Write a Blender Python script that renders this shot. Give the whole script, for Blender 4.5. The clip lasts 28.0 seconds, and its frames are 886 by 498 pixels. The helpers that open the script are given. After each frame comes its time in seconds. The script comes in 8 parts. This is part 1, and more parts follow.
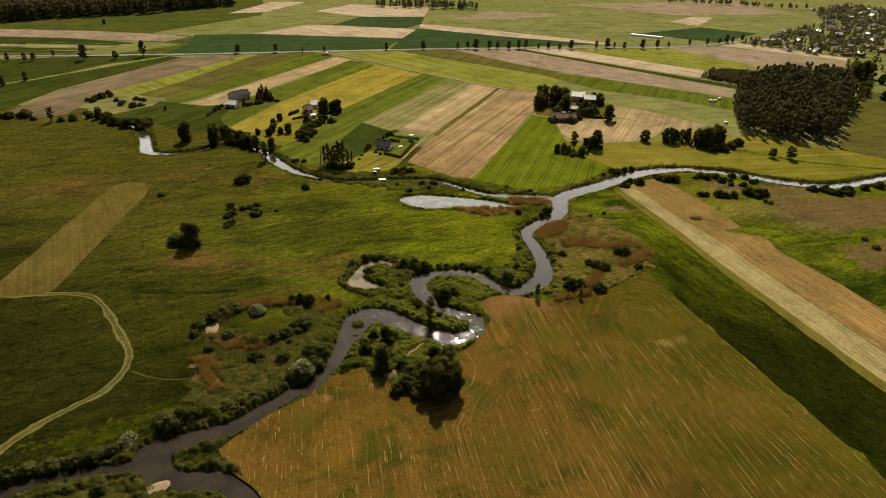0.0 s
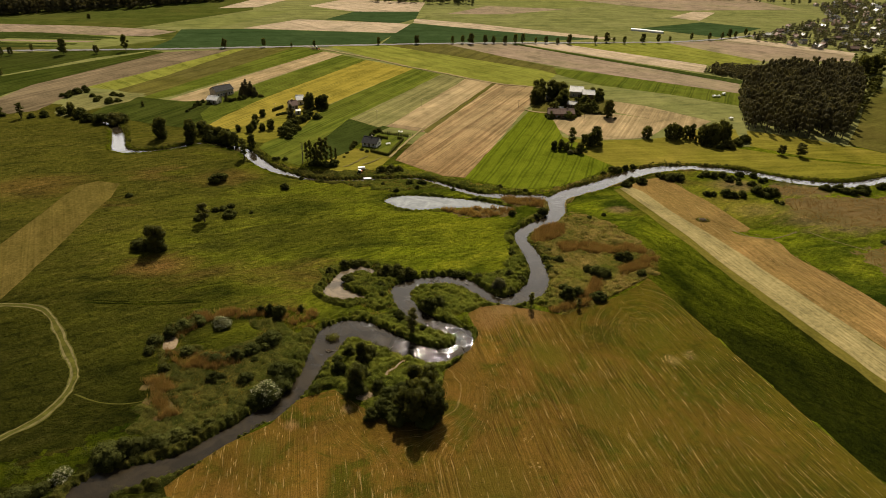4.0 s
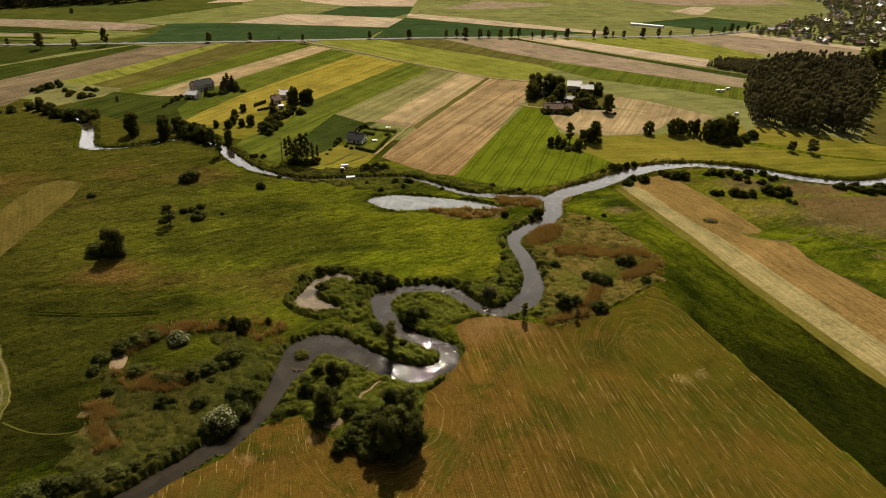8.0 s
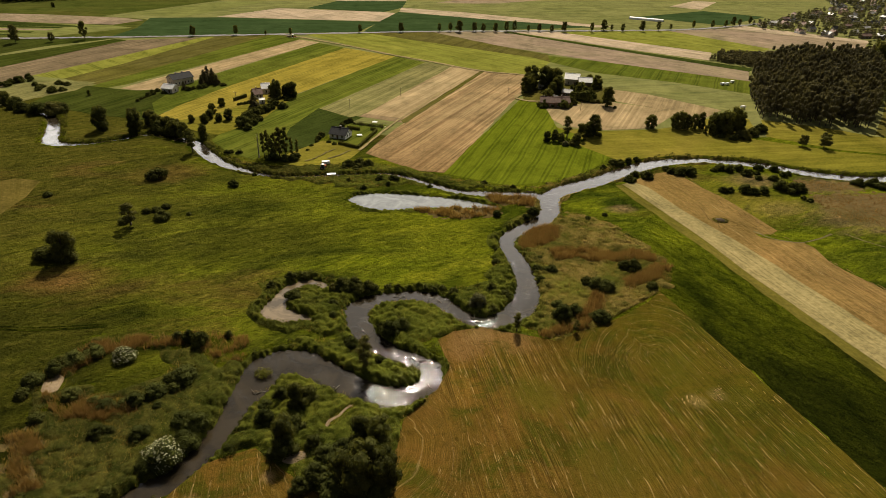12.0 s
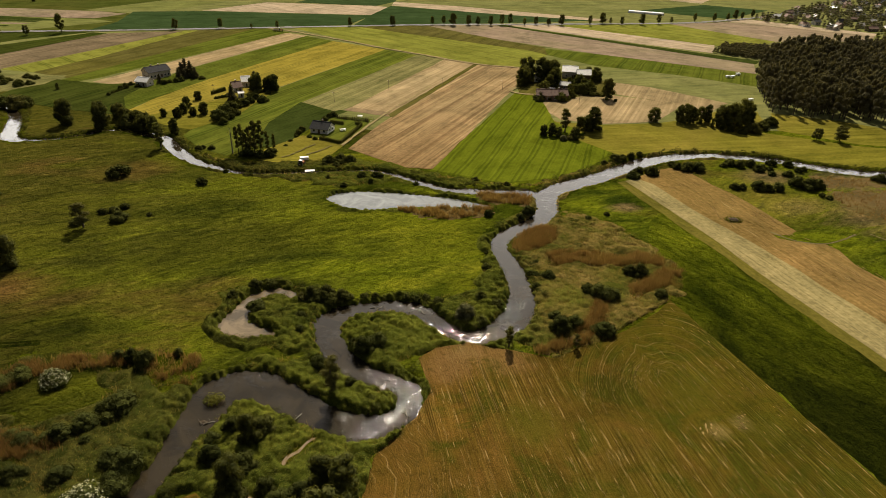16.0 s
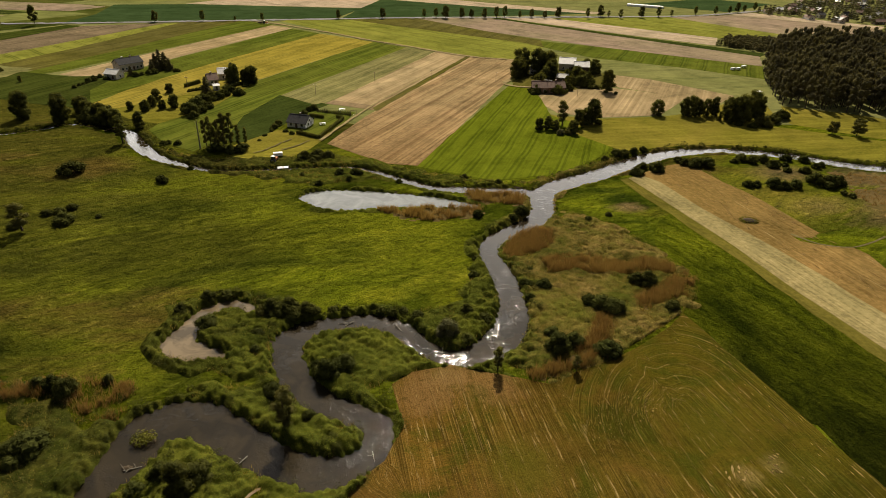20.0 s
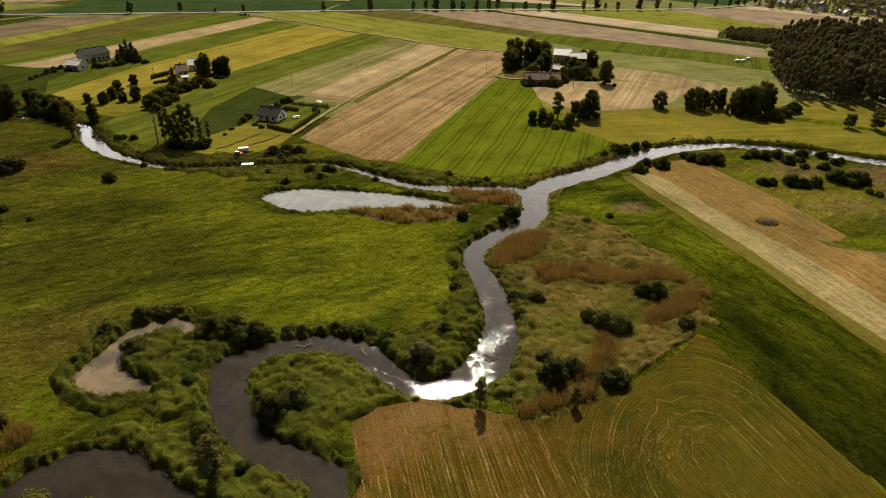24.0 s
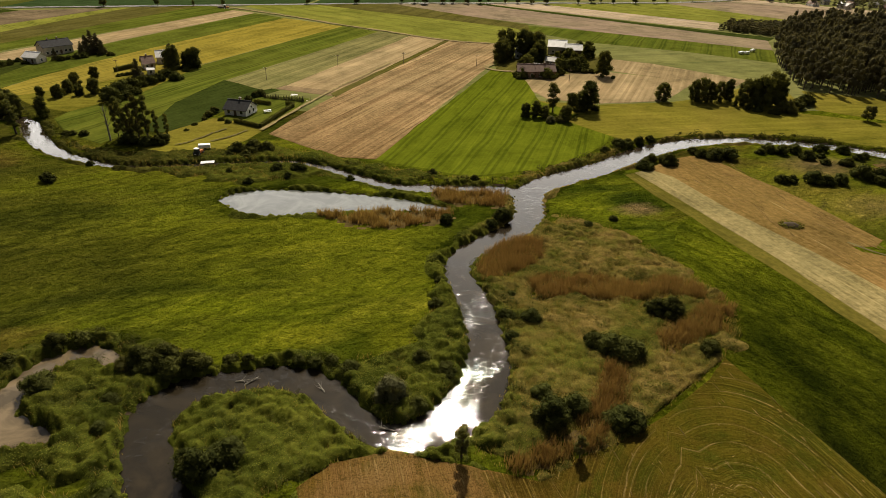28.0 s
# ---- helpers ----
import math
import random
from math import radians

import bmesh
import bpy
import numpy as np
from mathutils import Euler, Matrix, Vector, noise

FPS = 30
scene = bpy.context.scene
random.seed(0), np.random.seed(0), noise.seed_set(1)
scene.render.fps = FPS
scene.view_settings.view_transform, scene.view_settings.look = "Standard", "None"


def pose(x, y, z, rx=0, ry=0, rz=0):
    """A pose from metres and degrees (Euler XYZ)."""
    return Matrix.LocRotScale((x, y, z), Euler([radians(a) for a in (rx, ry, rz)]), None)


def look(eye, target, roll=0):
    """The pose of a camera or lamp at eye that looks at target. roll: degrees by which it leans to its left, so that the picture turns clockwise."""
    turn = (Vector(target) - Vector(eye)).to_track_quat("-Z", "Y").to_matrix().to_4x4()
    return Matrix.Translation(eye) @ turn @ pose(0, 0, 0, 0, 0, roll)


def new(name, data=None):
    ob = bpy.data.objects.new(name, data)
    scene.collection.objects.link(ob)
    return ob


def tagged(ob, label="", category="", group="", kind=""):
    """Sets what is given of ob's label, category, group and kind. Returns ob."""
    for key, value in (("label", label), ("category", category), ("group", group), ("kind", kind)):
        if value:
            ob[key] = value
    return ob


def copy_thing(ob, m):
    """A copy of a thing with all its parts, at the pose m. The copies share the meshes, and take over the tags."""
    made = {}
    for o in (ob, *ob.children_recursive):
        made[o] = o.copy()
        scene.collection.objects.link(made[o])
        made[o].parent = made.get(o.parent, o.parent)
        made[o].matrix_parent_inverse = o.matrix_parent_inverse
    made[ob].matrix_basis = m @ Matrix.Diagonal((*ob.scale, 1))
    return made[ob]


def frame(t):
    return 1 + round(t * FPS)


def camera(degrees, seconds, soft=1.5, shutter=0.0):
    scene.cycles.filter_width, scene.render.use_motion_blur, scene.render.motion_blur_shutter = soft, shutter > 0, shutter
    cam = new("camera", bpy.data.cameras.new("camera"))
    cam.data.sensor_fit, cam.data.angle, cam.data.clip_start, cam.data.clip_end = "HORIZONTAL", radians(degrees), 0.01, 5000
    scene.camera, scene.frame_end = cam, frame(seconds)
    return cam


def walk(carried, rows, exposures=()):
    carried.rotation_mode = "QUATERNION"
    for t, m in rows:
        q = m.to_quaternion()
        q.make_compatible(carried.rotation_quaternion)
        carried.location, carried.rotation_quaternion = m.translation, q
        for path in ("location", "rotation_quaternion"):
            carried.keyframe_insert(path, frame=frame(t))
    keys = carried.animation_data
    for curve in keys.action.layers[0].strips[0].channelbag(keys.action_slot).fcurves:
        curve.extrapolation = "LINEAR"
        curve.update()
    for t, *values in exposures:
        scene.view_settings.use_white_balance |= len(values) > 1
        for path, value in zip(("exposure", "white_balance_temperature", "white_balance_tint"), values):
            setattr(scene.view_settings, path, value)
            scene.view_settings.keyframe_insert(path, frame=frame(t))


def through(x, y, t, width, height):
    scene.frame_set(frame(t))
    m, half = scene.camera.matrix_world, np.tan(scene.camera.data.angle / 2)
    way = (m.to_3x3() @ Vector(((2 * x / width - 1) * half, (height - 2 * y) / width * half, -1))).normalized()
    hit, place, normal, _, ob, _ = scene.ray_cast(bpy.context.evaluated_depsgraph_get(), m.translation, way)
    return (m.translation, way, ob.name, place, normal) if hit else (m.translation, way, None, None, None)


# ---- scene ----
import itertools

# ------------------------------------------------------------------ camera
cam = camera(72.0, 28.0, soft=0.5)
PATH = [
    (0.0, pose(0.004, 0.002, 120.001, 61.5080, -1.5098, 0.8107)),
    (2.0, pose(2.490, 9.154, 116.413, 61.4563, -1.4839, 0.7759)),
    (4.0, pose(4.760, 18.324, 112.885, 61.4026, -1.4831, 0.7140)),
    (6.0, pose(6.956, 27.449, 109.158, 61.3629, -1.4829, 0.6269)),
    (8.0, pose(9.118, 36.502, 105.179, 61.3412, -1.4702, 0.5213)),
    (10.0, pose(11.239, 45.489, 101.008, 61.3338, -1.4419, 0.4053)),
    (12.0, pose(13.304, 54.448, 96.745, 61.3338, -1.4019, 0.2851)),
    (14.0, pose(15.317, 63.438, 92.477, 61.3344, -1.3592, 0.1629)),
    (16.0, pose(17.307, 72.524, 88.247, 61.3307, -1.3246, 0.0366)),
    (18.0, pose(19.328, 81.769, 84.048, 61.3214, -1.3085, -0.1008)),
    (20.0, pose(21.435, 91.203, 79.838, 61.3091, -1.3165, -0.2594)),
    (22.0, pose(23.646, 100.806, 75.572, 61.3000, -1.3472, -0.4509)),
    (24.0, pose(25.898, 110.474, 71.261, 61.3019, -1.3873, -0.6848)),
    (26.0, pose(27.975, 119.991, 67.054, 61.3225, -1.4088, -0.9649)),
    (28.0, pose(29.428, 128.987, 63.336, 61.3659, -1.3636, -1.2833)),
]
walk(cam, PATH, exposures=[(0.0, 0.43, 6750, 10), (16.0, 0.42, 6750, 10), (28.0, 0.36, 6750, 10)])

# ------------------------------------------------------------------ world and sun
SUN_UP, SUN_EAST = 44.0, 2.5          # degrees above the horizon, degrees east of north
world = bpy.data.worlds.new("sky")
scene.world = world
world.use_nodes = True
wt = world.node_tree
wt.nodes.clear()
w_out = wt.nodes.new("ShaderNodeOutputWorld")
w_bg = wt.nodes.new("ShaderNodeBackground")
w_sky = wt.nodes.new("ShaderNodeTexSky")
w_sky.sky_type = "NISHITA"
w_sky.sun_disc = False
w_sky.sun_elevation = radians(SUN_UP)
w_sky.sun_rotation = radians(SUN_EAST)
w_sky.air_density, w_sky.dust_density, w_sky.ozone_density = 1.0, 3.0, 0.6
w_co = wt.nodes.new("ShaderNodeTexCoord")
w_map = wt.nodes.new("ShaderNodeMapping")
w_map.inputs["Scale"].default_value = (1.0, 1.0, 3.0)
w_noise = wt.nodes.new("ShaderNodeTexNoise")
w_noise.inputs["Scale"].default_value = 2.2
w_noise.inputs["Detail"].default_value = 7.0
w_ramp = wt.nodes.new("ShaderNodeValToRGB")
w_ramp.color_ramp.elements[0].position = 0.15
w_ramp.color_ramp.elements[1].position = 0.85
w_mix = wt.nodes.new("ShaderNodeMixRGB")
w_mix.inputs[2].default_value = (1.6, 1.55, 1.5, 1)   # thin white cloud
wt.links.new(w_co.outputs["Generated"], w_map.inputs["Vector"])
wt.links.new(w_map.outputs["Vector"], w_noise.inputs["Vector"])
wt.links.new(w_noise.outputs["Fac"], w_ramp.inputs["Fac"])
wt.links.new(w_ramp.outputs["Color"], w_mix.inputs[0])
wt.links.new(w_sky.outputs["Color"], w_mix.inputs[1])
w_sep = wt.nodes.new("ShaderNodeSeparateXYZ")
w_haze = wt.nodes.new("ShaderNodeMapRange")
w_haze.inputs["From Min"].default_value, w_haze.inputs["From Max"].default_value = 0.0, 0.62
w_haze.inputs["To Min"].default_value, w_haze.inputs["To Max"].default_value = 0.85, 0.0
w_bright = wt.nodes.new("ShaderNodeMixRGB")
w_bright.inputs[2].default_value = (165.0, 161.0, 153.0, 1)   # bright summer haze low in the sky
wt.links.new(w_co.outputs["Generated"], w_sep.inputs[0])
wt.links.new(w_sep.outputs["Z"], w_haze.inputs["Value"])
# the haze glows on the sun's side and is dull behind
w_side = wt.nodes.new("ShaderNodeMapRange")
w_side.inputs["From Min"].default_value, w_side.inputs["From Max"].default_value = 0.1, 0.78
w_side.inputs["To Min"].default_value, w_side.inputs["To Max"].default_value = 0.02, 1.0
w_both = wt.nodes.new("ShaderNodeMath")
w_both.operation = "MULTIPLY"
wt.links.new(w_sep.outputs["Y"], w_side.inputs["Value"])
wt.links.new(w_haze.outputs[0], w_both.inputs[0])
wt.links.new(w_side.outputs[0], w_both.inputs[1])
wt.links.new(w_both.outputs[0], w_bright.inputs[0])
wt.links.new(w_mix.outputs["Color"], w_bright.inputs[1])
# the bright veil round the sun
w_dot = wt.nodes.new("ShaderNodeVectorMath")
w_dot.operation = "DOT_PRODUCT"
w_dot.inputs[1].default_value = (math.sin(radians(SUN_EAST)) * math.cos(radians(SUN_UP)), math.cos(radians(SUN_EAST)) * math.cos(radians(SUN_UP)), math.sin(radians(SUN_UP)))
w_pow = wt.nodes.new("ShaderNodeMath")
w_pow.operation = "POWER"
w_pow.use_clamp = True
w_pow.inputs[1].default_value = 9.0
w_max = wt.nodes.new("ShaderNodeMath")
w_max.operation = "MAXIMUM"
w_add = wt.nodes.new("ShaderNodeMixRGB")
w_add.blend_type = "ADD"
w_add.inputs[2].default_value = (13.0, 12.6, 12.0, 1)
wt.links.new(w_co.outputs["Generated"], w_dot.inputs[0])
wt.links.new(w_dot.outputs["Value"], w_max.inputs[0])
wt.links.new(w_max.outputs[0], w_pow.inputs[0])
wt.links.new(w_pow.outputs[0], w_add.inputs[0])
wt.links.new(w_bright.outputs["Color"], w_add.inputs[1])
wt.links.new(w_add.outputs["Color"], w_bg.inputs["Color"])
wt.links.new(w_bg.outputs["Background"], w_out.inputs["Surface"])
w_bg.inputs["Strength"].default_value = 0.030

sun_data = bpy.data.lights.new("sun", "SUN")
sun_data.energy = 5.0
sun_data.angle = radians(0.55)
sun_data.color = (1.0, 0.90, 0.74)
sun = new("sun", sun_data)
_e, _a = radians(SUN_UP), radians(SUN_EAST)
_toward = Vector((math.sin(_a) * math.cos(_e), math.cos(_a) * math.cos(_e), math.sin(_e)))
sun.matrix_world = look((0, 200, 300), Vector((0, 200, 300)) - _toward)


# ------------------------------------------------------------------ materials
class Nodes:
    """A short way to write node trees."""

    def __init__(self, name):
        self.mat = bpy.data.materials.new(name)
        self.mat.use_nodes = True
        self.t = self.mat.node_tree
        self.t.nodes.clear()
        self.out = self.t.nodes.new("ShaderNodeOutputMaterial")
        self.pos = self.t.nodes.new("ShaderNodeNewGeometry").outputs["Position"]

    def node(self, kind, **values):
        n = self.t.nodes.new(kind)
        for k, v in values.items():
            self.put(n.inputs[k.replace("_", " ")], v)
        return n

    def put(self, socket, v):
        if isinstance(v, bpy.types.NodeSocket):
            self.t.links.new(v, socket)
        elif isinstance(v, (tuple, list)) and len(v) == 3 and socket.type == "RGBA":
            socket.default_value = (*v, 1)
        else:
            socket.default_value = v

    def turned(self, degrees, sx=1.0, sy=1.0, sz=1.0, vector=None):
        m = self.node("ShaderNodeMapping", Vector=vector or self.pos)
        m.vector_type = "TEXTURE"
        m.inputs["Rotation"].default_value = (0, 0, radians(degrees))
        m2 = self.node("ShaderNodeMapping", Vector=m.outputs[0])
        m2.inputs["Scale"].default_value = (sx, sy, sz)
        return m2.outputs[0]

    def noise(self, scale, detail=4.0, rough=0.55, vector=None, warp=0.0):
        n = self.node("ShaderNodeTexNoise", Vector=vector or self.pos, Scale=scale, Detail=detail, Roughness=rough, Distortion=warp)
        return n.outputs["Fac"]

    def ramp(self, fac, *stops):
        r = self.node("ShaderNodeValToRGB", Fac=fac)
        el = r.color_ramp.elements
        while len(el) < len(stops):
            el.new(0.5)
        for e, (p, c) in zip(el, stops):
            e.position = p
            e.color = (*c, 1) if isinstance(c, tuple) else (c, c, c, 1)
        return r.outputs["Color"]

    def mix(self, fac, a, b, mode="MIX"):
        m = self.t.nodes.new("ShaderNodeMixRGB")
        m.blend_type = mode
        for s, v in zip(m.inputs, (fac, a, b)):
            self.put(s, v)
        return m.outputs[0]

    def maths(self, op, a, b=0.0):
        m = self.t.nodes.new("ShaderNodeMath")
        m.operation = op
        self.put(m.inputs[0], a)
        self.put(m.inputs[1], b)
        return m.outputs[0]

    def bump(self, height, strength=0.5, distance=0.1):
        return self.node("ShaderNodeBump", Height=height, Strength=strength, Distance=distance).outputs[0]

    def surface(self, color, rough=0.9, normal=None, metal=0.0, spec=0.2):
        p = self.node("ShaderNodeBsdfPrincipled", Roughness=rough, Metallic=metal)
        self.put(p.inputs["Base Color"], color)
        self.put(p.inputs["Specular IOR Level"], spec)
        if normal is not None:
            self.put(p.inputs["Normal"], normal)
        self.t.links.new(p.outputs[0], self.out.inputs["Surface"])
        return self.mat

    def leaf(self, color, through=0.35):
        d = self.node("ShaderNodeBsdfDiffuse", Color=color)
        tr = self.node("ShaderNodeBsdfTranslucent", Color=self.mix(1.0, color, (1.25, 1.15, 0.55), "MULTIPLY"))
        m = self.node("ShaderNodeMixShader", Fac=through)
        self.t.links.new(d.outputs[0], m.inputs[1])
        self.t.links.new(tr.outputs[0], m.inputs[2])
        self.t.links.new(m.outputs[0], self.out.inputs["Surface"])
        return self.mat

    def island(self):
        return self.t.nodes[1].outputs["Random Per Island"]

    def own(self):
        return self.node("ShaderNodeObjectInfo").outputs["Random"]


def tone(c, k):
    return tuple(v * k for v in c)


def field_mat(name, dark, light, heading, row=1.0, contrast=0.5, patch=None, fine=0.35, streak=None, relief=0.25, along_scale=0.012, tram=0.0, damp_end=None):
    """Sown, mown or ploughed land: rows along heading (degrees east of north), patches, grain."""
    dark, light, patch = tone(dark, 0.74), tone(light, 0.78), tone(patch, 0.76) if patch else None
    n = Nodes(name)
    along = n.turned(-heading, 1.0, along_scale, 1.0)
    rows = n.noise(1.0 / row, 3.0, 0.6, along)
    broad = n.noise(0.11 / row, 3.0, 0.6, along)
    big = n.noise(0.012, 5.0, 0.6, warp=0.6)
    grain = n.noise(2.2, 5.0, 0.7)
    grain2 = n.noise(0.8, 5.0, 0.65)
    col = n.mix(n.ramp(rows, (0.5 - 0.30 * (1.1 - contrast), 0.0), (0.5 + 0.30 * (1.1 - contrast), 1.0)), dark, light)
    col = n.mix(n.ramp(broad, (0.40, 0.0), (0.62, contrast)), col, n.mix(0.35, dark, tone(light, 0.85)))
    lines = n.noise(2.7 / row, 2.0, 0.5, n.turned(-heading, 1.0, along_scale * 0.7, 1.0))
    col = n.mix(n.ramp(lines, (0.36, 0.55 * contrast), (0.46, 0.0)), col, tone(dark, 0.6))
    col = n.mix(n.ramp(lines, (0.56, 0.0), (0.68, 0.5 * contrast)), col, tone(light, 1.3))
    if patch:
        col = n.mix(n.ramp(big, (0.42, 0.0), (0.66, 0.75)), col, patch)
    col = n.mix(n.ramp(grain, (0.3, 0.0), (0.75, fine)), col, tone(dark, 0.55))
    col = n.mix(n.ramp(grain2, (0.42, 0.0), (0.72, fine)), col, tone(light, 1.15))
    speck = n.noise(2.2, 6.0, 0.8)
    col = n.mix(n.ramp(speck, (0.34, 0.6 * fine), (0.48, 0.0)), col, tone(dark, 0.5))
    if streak:
        thin = n.noise(1.6, 2.0, 0.5, n.turned(-heading, 1.0, 0.03, 1.0))
        col = n.mix(n.ramp(thin, (0.68, 0.0), (0.76, 0.6)), col, streak)
    if damp_end:
        low_y, high_y, hue = damp_end
        sy = n.node("ShaderNodeSeparateXYZ", Vector=n.pos).outputs["Y"]
        end = n.node("ShaderNodeMapRange", Value=n.maths("ADD", sy, n.maths("MULTIPLY", n.maths("SUBTRACT", big, 0.5), 60.0)))
        for key, v in (("From Min", low_y), ("From Max", high_y), ("To Min", 0.8), ("To Max", 0.0)):
            end.inputs[key].default_value = v
        col = n.mix(end.outputs[0], col, n.mix(1.0, col, hue, "MULTIPLY"))
        furrow = n.noise(0.45, 2.0, 0.5, n.turned(-heading, 1.0, 0.004, 1.0))
        col = n.mix(n.ramp(furrow, (0.34, 0.75), (0.47, 0.0)), col, n.mix(1.0, col, (0.62, 0.58, 0.55), "MULTIPLY"))
    # wet and dry places, thin growth, and the wheel lines of the sprayer
    wide, fleck = n.noise(0.032, 6.0, 0.66, warp=0.9), n.noise(0.16, 5.0, 0.66, n.turned(-heading, 1.0, 0.45, 1.0), warp=0.5)
    col = n.mix(n.ramp(wide, (0.34, 0.75), (0.50, 0.0)), col, n.mix(1.0, col, (0.66, 0.68, 0.66), "MULTIPLY"))
    col = n.mix(n.ramp(wide, (0.52, 0.0), (0.66, 0.7)), col, n.mix(1.0, col, (1.30, 1.26, 1.28), "MULTIPLY"))
    col = n.mix(n.ramp(fleck, (0.36, 0.7), (0.49, 0.0)), col, n.mix(1.0, col, (0.70, 0.72, 0.70), "MULTIPLY"))
    col = n.mix(n.ramp(fleck, (0.54, 0.0), (0.68, 0.55)), col, n.mix(1.0, col, (1.25, 1.22, 1.25), "MULTIPLY"))
    if tram:
        side = n.node("ShaderNodeSeparateXYZ", Vector=n.turned(-heading, 1.0, 1.0, 1.0)).outputs["X"]
        side = n.maths("ADD", side, n.maths("MULTIPLY", n.noise(0.02, 2.0), 5.0))
        for shift in (0.0, 1.9):
            lap = n.maths("ABSOLUTE", n.maths("SUBTRACT", n.maths("FRACT", n.maths("DIVIDE", n.maths("ADD", side, shift), tram)), 0.5))
            col = n.mix(n.ramp(lap, (0.35 / tram, 0.6), (0.60 / tram, 0.0)), col, n.mix(1.0, col, (0.5, 0.55, 0.6), "MULTIPLY"))
    hgt = n.mix(0.5, rows, n.mix(0.5, grain, fleck))
    return n.surface(col, 0.95, n.bump(hgt, relief + 0.15, 0.4), spec=0.0)


def hay_mat(name, heading):
    """Mown hay: fine rows, pale broken swaths, orange where it is dry and olive where it regrows; rows bend round two turning places."""
    n = Nodes(name)
    sep = n.node("ShaderNodeSeparateXYZ", Vector=n.pos)
    x, y = sep.outputs["X"], sep.outputs["Y"]
    across = n.node("ShaderNodeSeparateXYZ", Vector=n.turned(-heading, 1.0, 1.0, 1.0)).outputs["X"]
    along = n.node("ShaderNodeSeparateXYZ", Vector=n.turned(-heading, 1.0, 1.0, 1.0)).outputs["Y"]
    # turning places: distance from a centre takes the place of the distance across
    worn = 0.0
    sway = n.maths("MULTIPLY", n.noise(0.10, 3.0, 0.5), 6.0)
    for cx, cy, r in TURNS:
        d = n.maths("SQRT", n.maths("ADD", n.maths("POWER", n.maths("ABSOLUTE", n.maths("SUBTRACT", x, cx)), 2.0), n.maths("POWER", n.maths("ABSOLUTE", n.maths("SUBTRACT", y, cy)), 2.0)))
        d = n.maths("ADD", d, sway)
        near = n.ramp(n.maths("DIVIDE", n.maths("SUBTRACT", d, 3.0), r * 2), (0.38, 1.0), (0.60, 0.0))
        worn = n.maths("MAXIMUM", worn, near)
        across, along = n.mix(near, across, d), n.maths("MULTIPLY", along, n.maths("SUBTRACT", 1.0, near))
    # in the northern corner the rows run in nested arches
    def from_line(ax, ay, nx, ny):
        return n.maths("ADD", n.maths("MULTIPLY", n.maths("SUBTRACT", x, ax), nx), n.maths("MULTIPLY", n.maths("SUBTRACT", y, ay), ny))

    def short_of(d, r):
        return n.maths("MAXIMUM", 0.0, n.maths("SUBTRACT", r, d))

    head_r = 18.0
    top, flank = from_line(44.7, 182.6, 0.588, -0.809), n.maths("MINIMUM", from_line(46.0, 183.0, 0.978, 0.208), from_line(79.6, 208.0, -0.953, -0.303))
    arch = n.maths("SUBTRACT", head_r, n.maths("SQRT", n.maths("ADD", n.maths("POWER", short_of(top, head_r), 2.0), n.maths("POWER", short_of(flank, head_r), 2.0))))
    arch = n.maths("ADD", arch, n.maths("MAXIMUM", 0.0, n.maths("SUBTRACT", flank, head_r)))
    head = n.ramp(n.maths("ADD", n.maths("DIVIDE", from_line(46.0, 183.0, 0.978, 0.208), 10.0), 0.2), (0.15, 0.0), (0.30, 1.0))
    across, along = n.mix(head, across, n.maths("ADD", arch, 83.05)), n.maths("MULTIPLY", along, n.maths("SUBTRACT", 1.0, n.maths("MULTIPLY", head, n.ramp(n.maths("DIVIDE", top, 30.0), (0.35, 1.0), (0.60, 0.0)))))

    def along_rows(k, wide=1.0):
        v = n.t.nodes.new("ShaderNodeCombineXYZ")
        n.put(v.inputs[0], n.maths("MULTIPLY", across, wide))
        n.put(v.inputs[1], n.maths("MULTIPLY", along, k))
        return v.outputs[0]

    rows = n.noise(1.5, 2.0, 0.5, along_rows(0.006))
    lines = n.noise(4.2, 2.0, 0.5, along_rows(0.008))
    broken = n.noise(1.7, 3.0, 0.6, along_rows(0.16))
    dashes = n.noise(2.4, 2.0, 0.5, along_rows(0.07))
    big = n.noise(0.026, 5.0, 0.62, warp=0.6)
    mid = n.noise(0.085, 6.0, 0.68, warp=0.7)
    tufts = n.noise(0.7, 6.0, 0.75, warp=0.5)
    grain = n.noise(3.4, 5.0, 0.8)
    side = n.node("ShaderNodeMapRange", Value=n.maths("ADD", n.maths("ADD", x, n.maths("MULTIPLY", y, 0.35)), n.maths("MULTIPLY", n.maths("SUBTRACT", big, 0.5), 110.0)))
    for key, val in (("From Min", 82.0), ("From Max", 136.0)):
        side.inputs[key].default_value = val
    green = n.maths("MULTIPLY", side.outputs[0], n.maths("SUBTRACT", 1.0, worn))
    dark = n.mix(green, (0.034, 0.019, 0.004), (0.026, 0.023, 0.003))
    body = n.mix(green, (0.088, 0.053, 0.009), (0.057, 0.047, 0.005))
    light = n.mix(green, (0.186, 0.118, 0.031), (0.130, 0.103, 0.018))
    pale = (0.285, 0.200, 0.078)
    blotch = n.noise(0.035, 6.0, 0.7, warp=0.9)
    col = n.mix(n.ramp(mid, (0.50, 0.0), (0.60, 0.9)), body, (0.036, 0.040, 0.004))
    col = n.mix(n.ramp(blotch, (0.37, 0.8), (0.50, 0.0)), col, n.mix(1.0, col, (0.55, 0.55, 0.6), "MULTIPLY"))
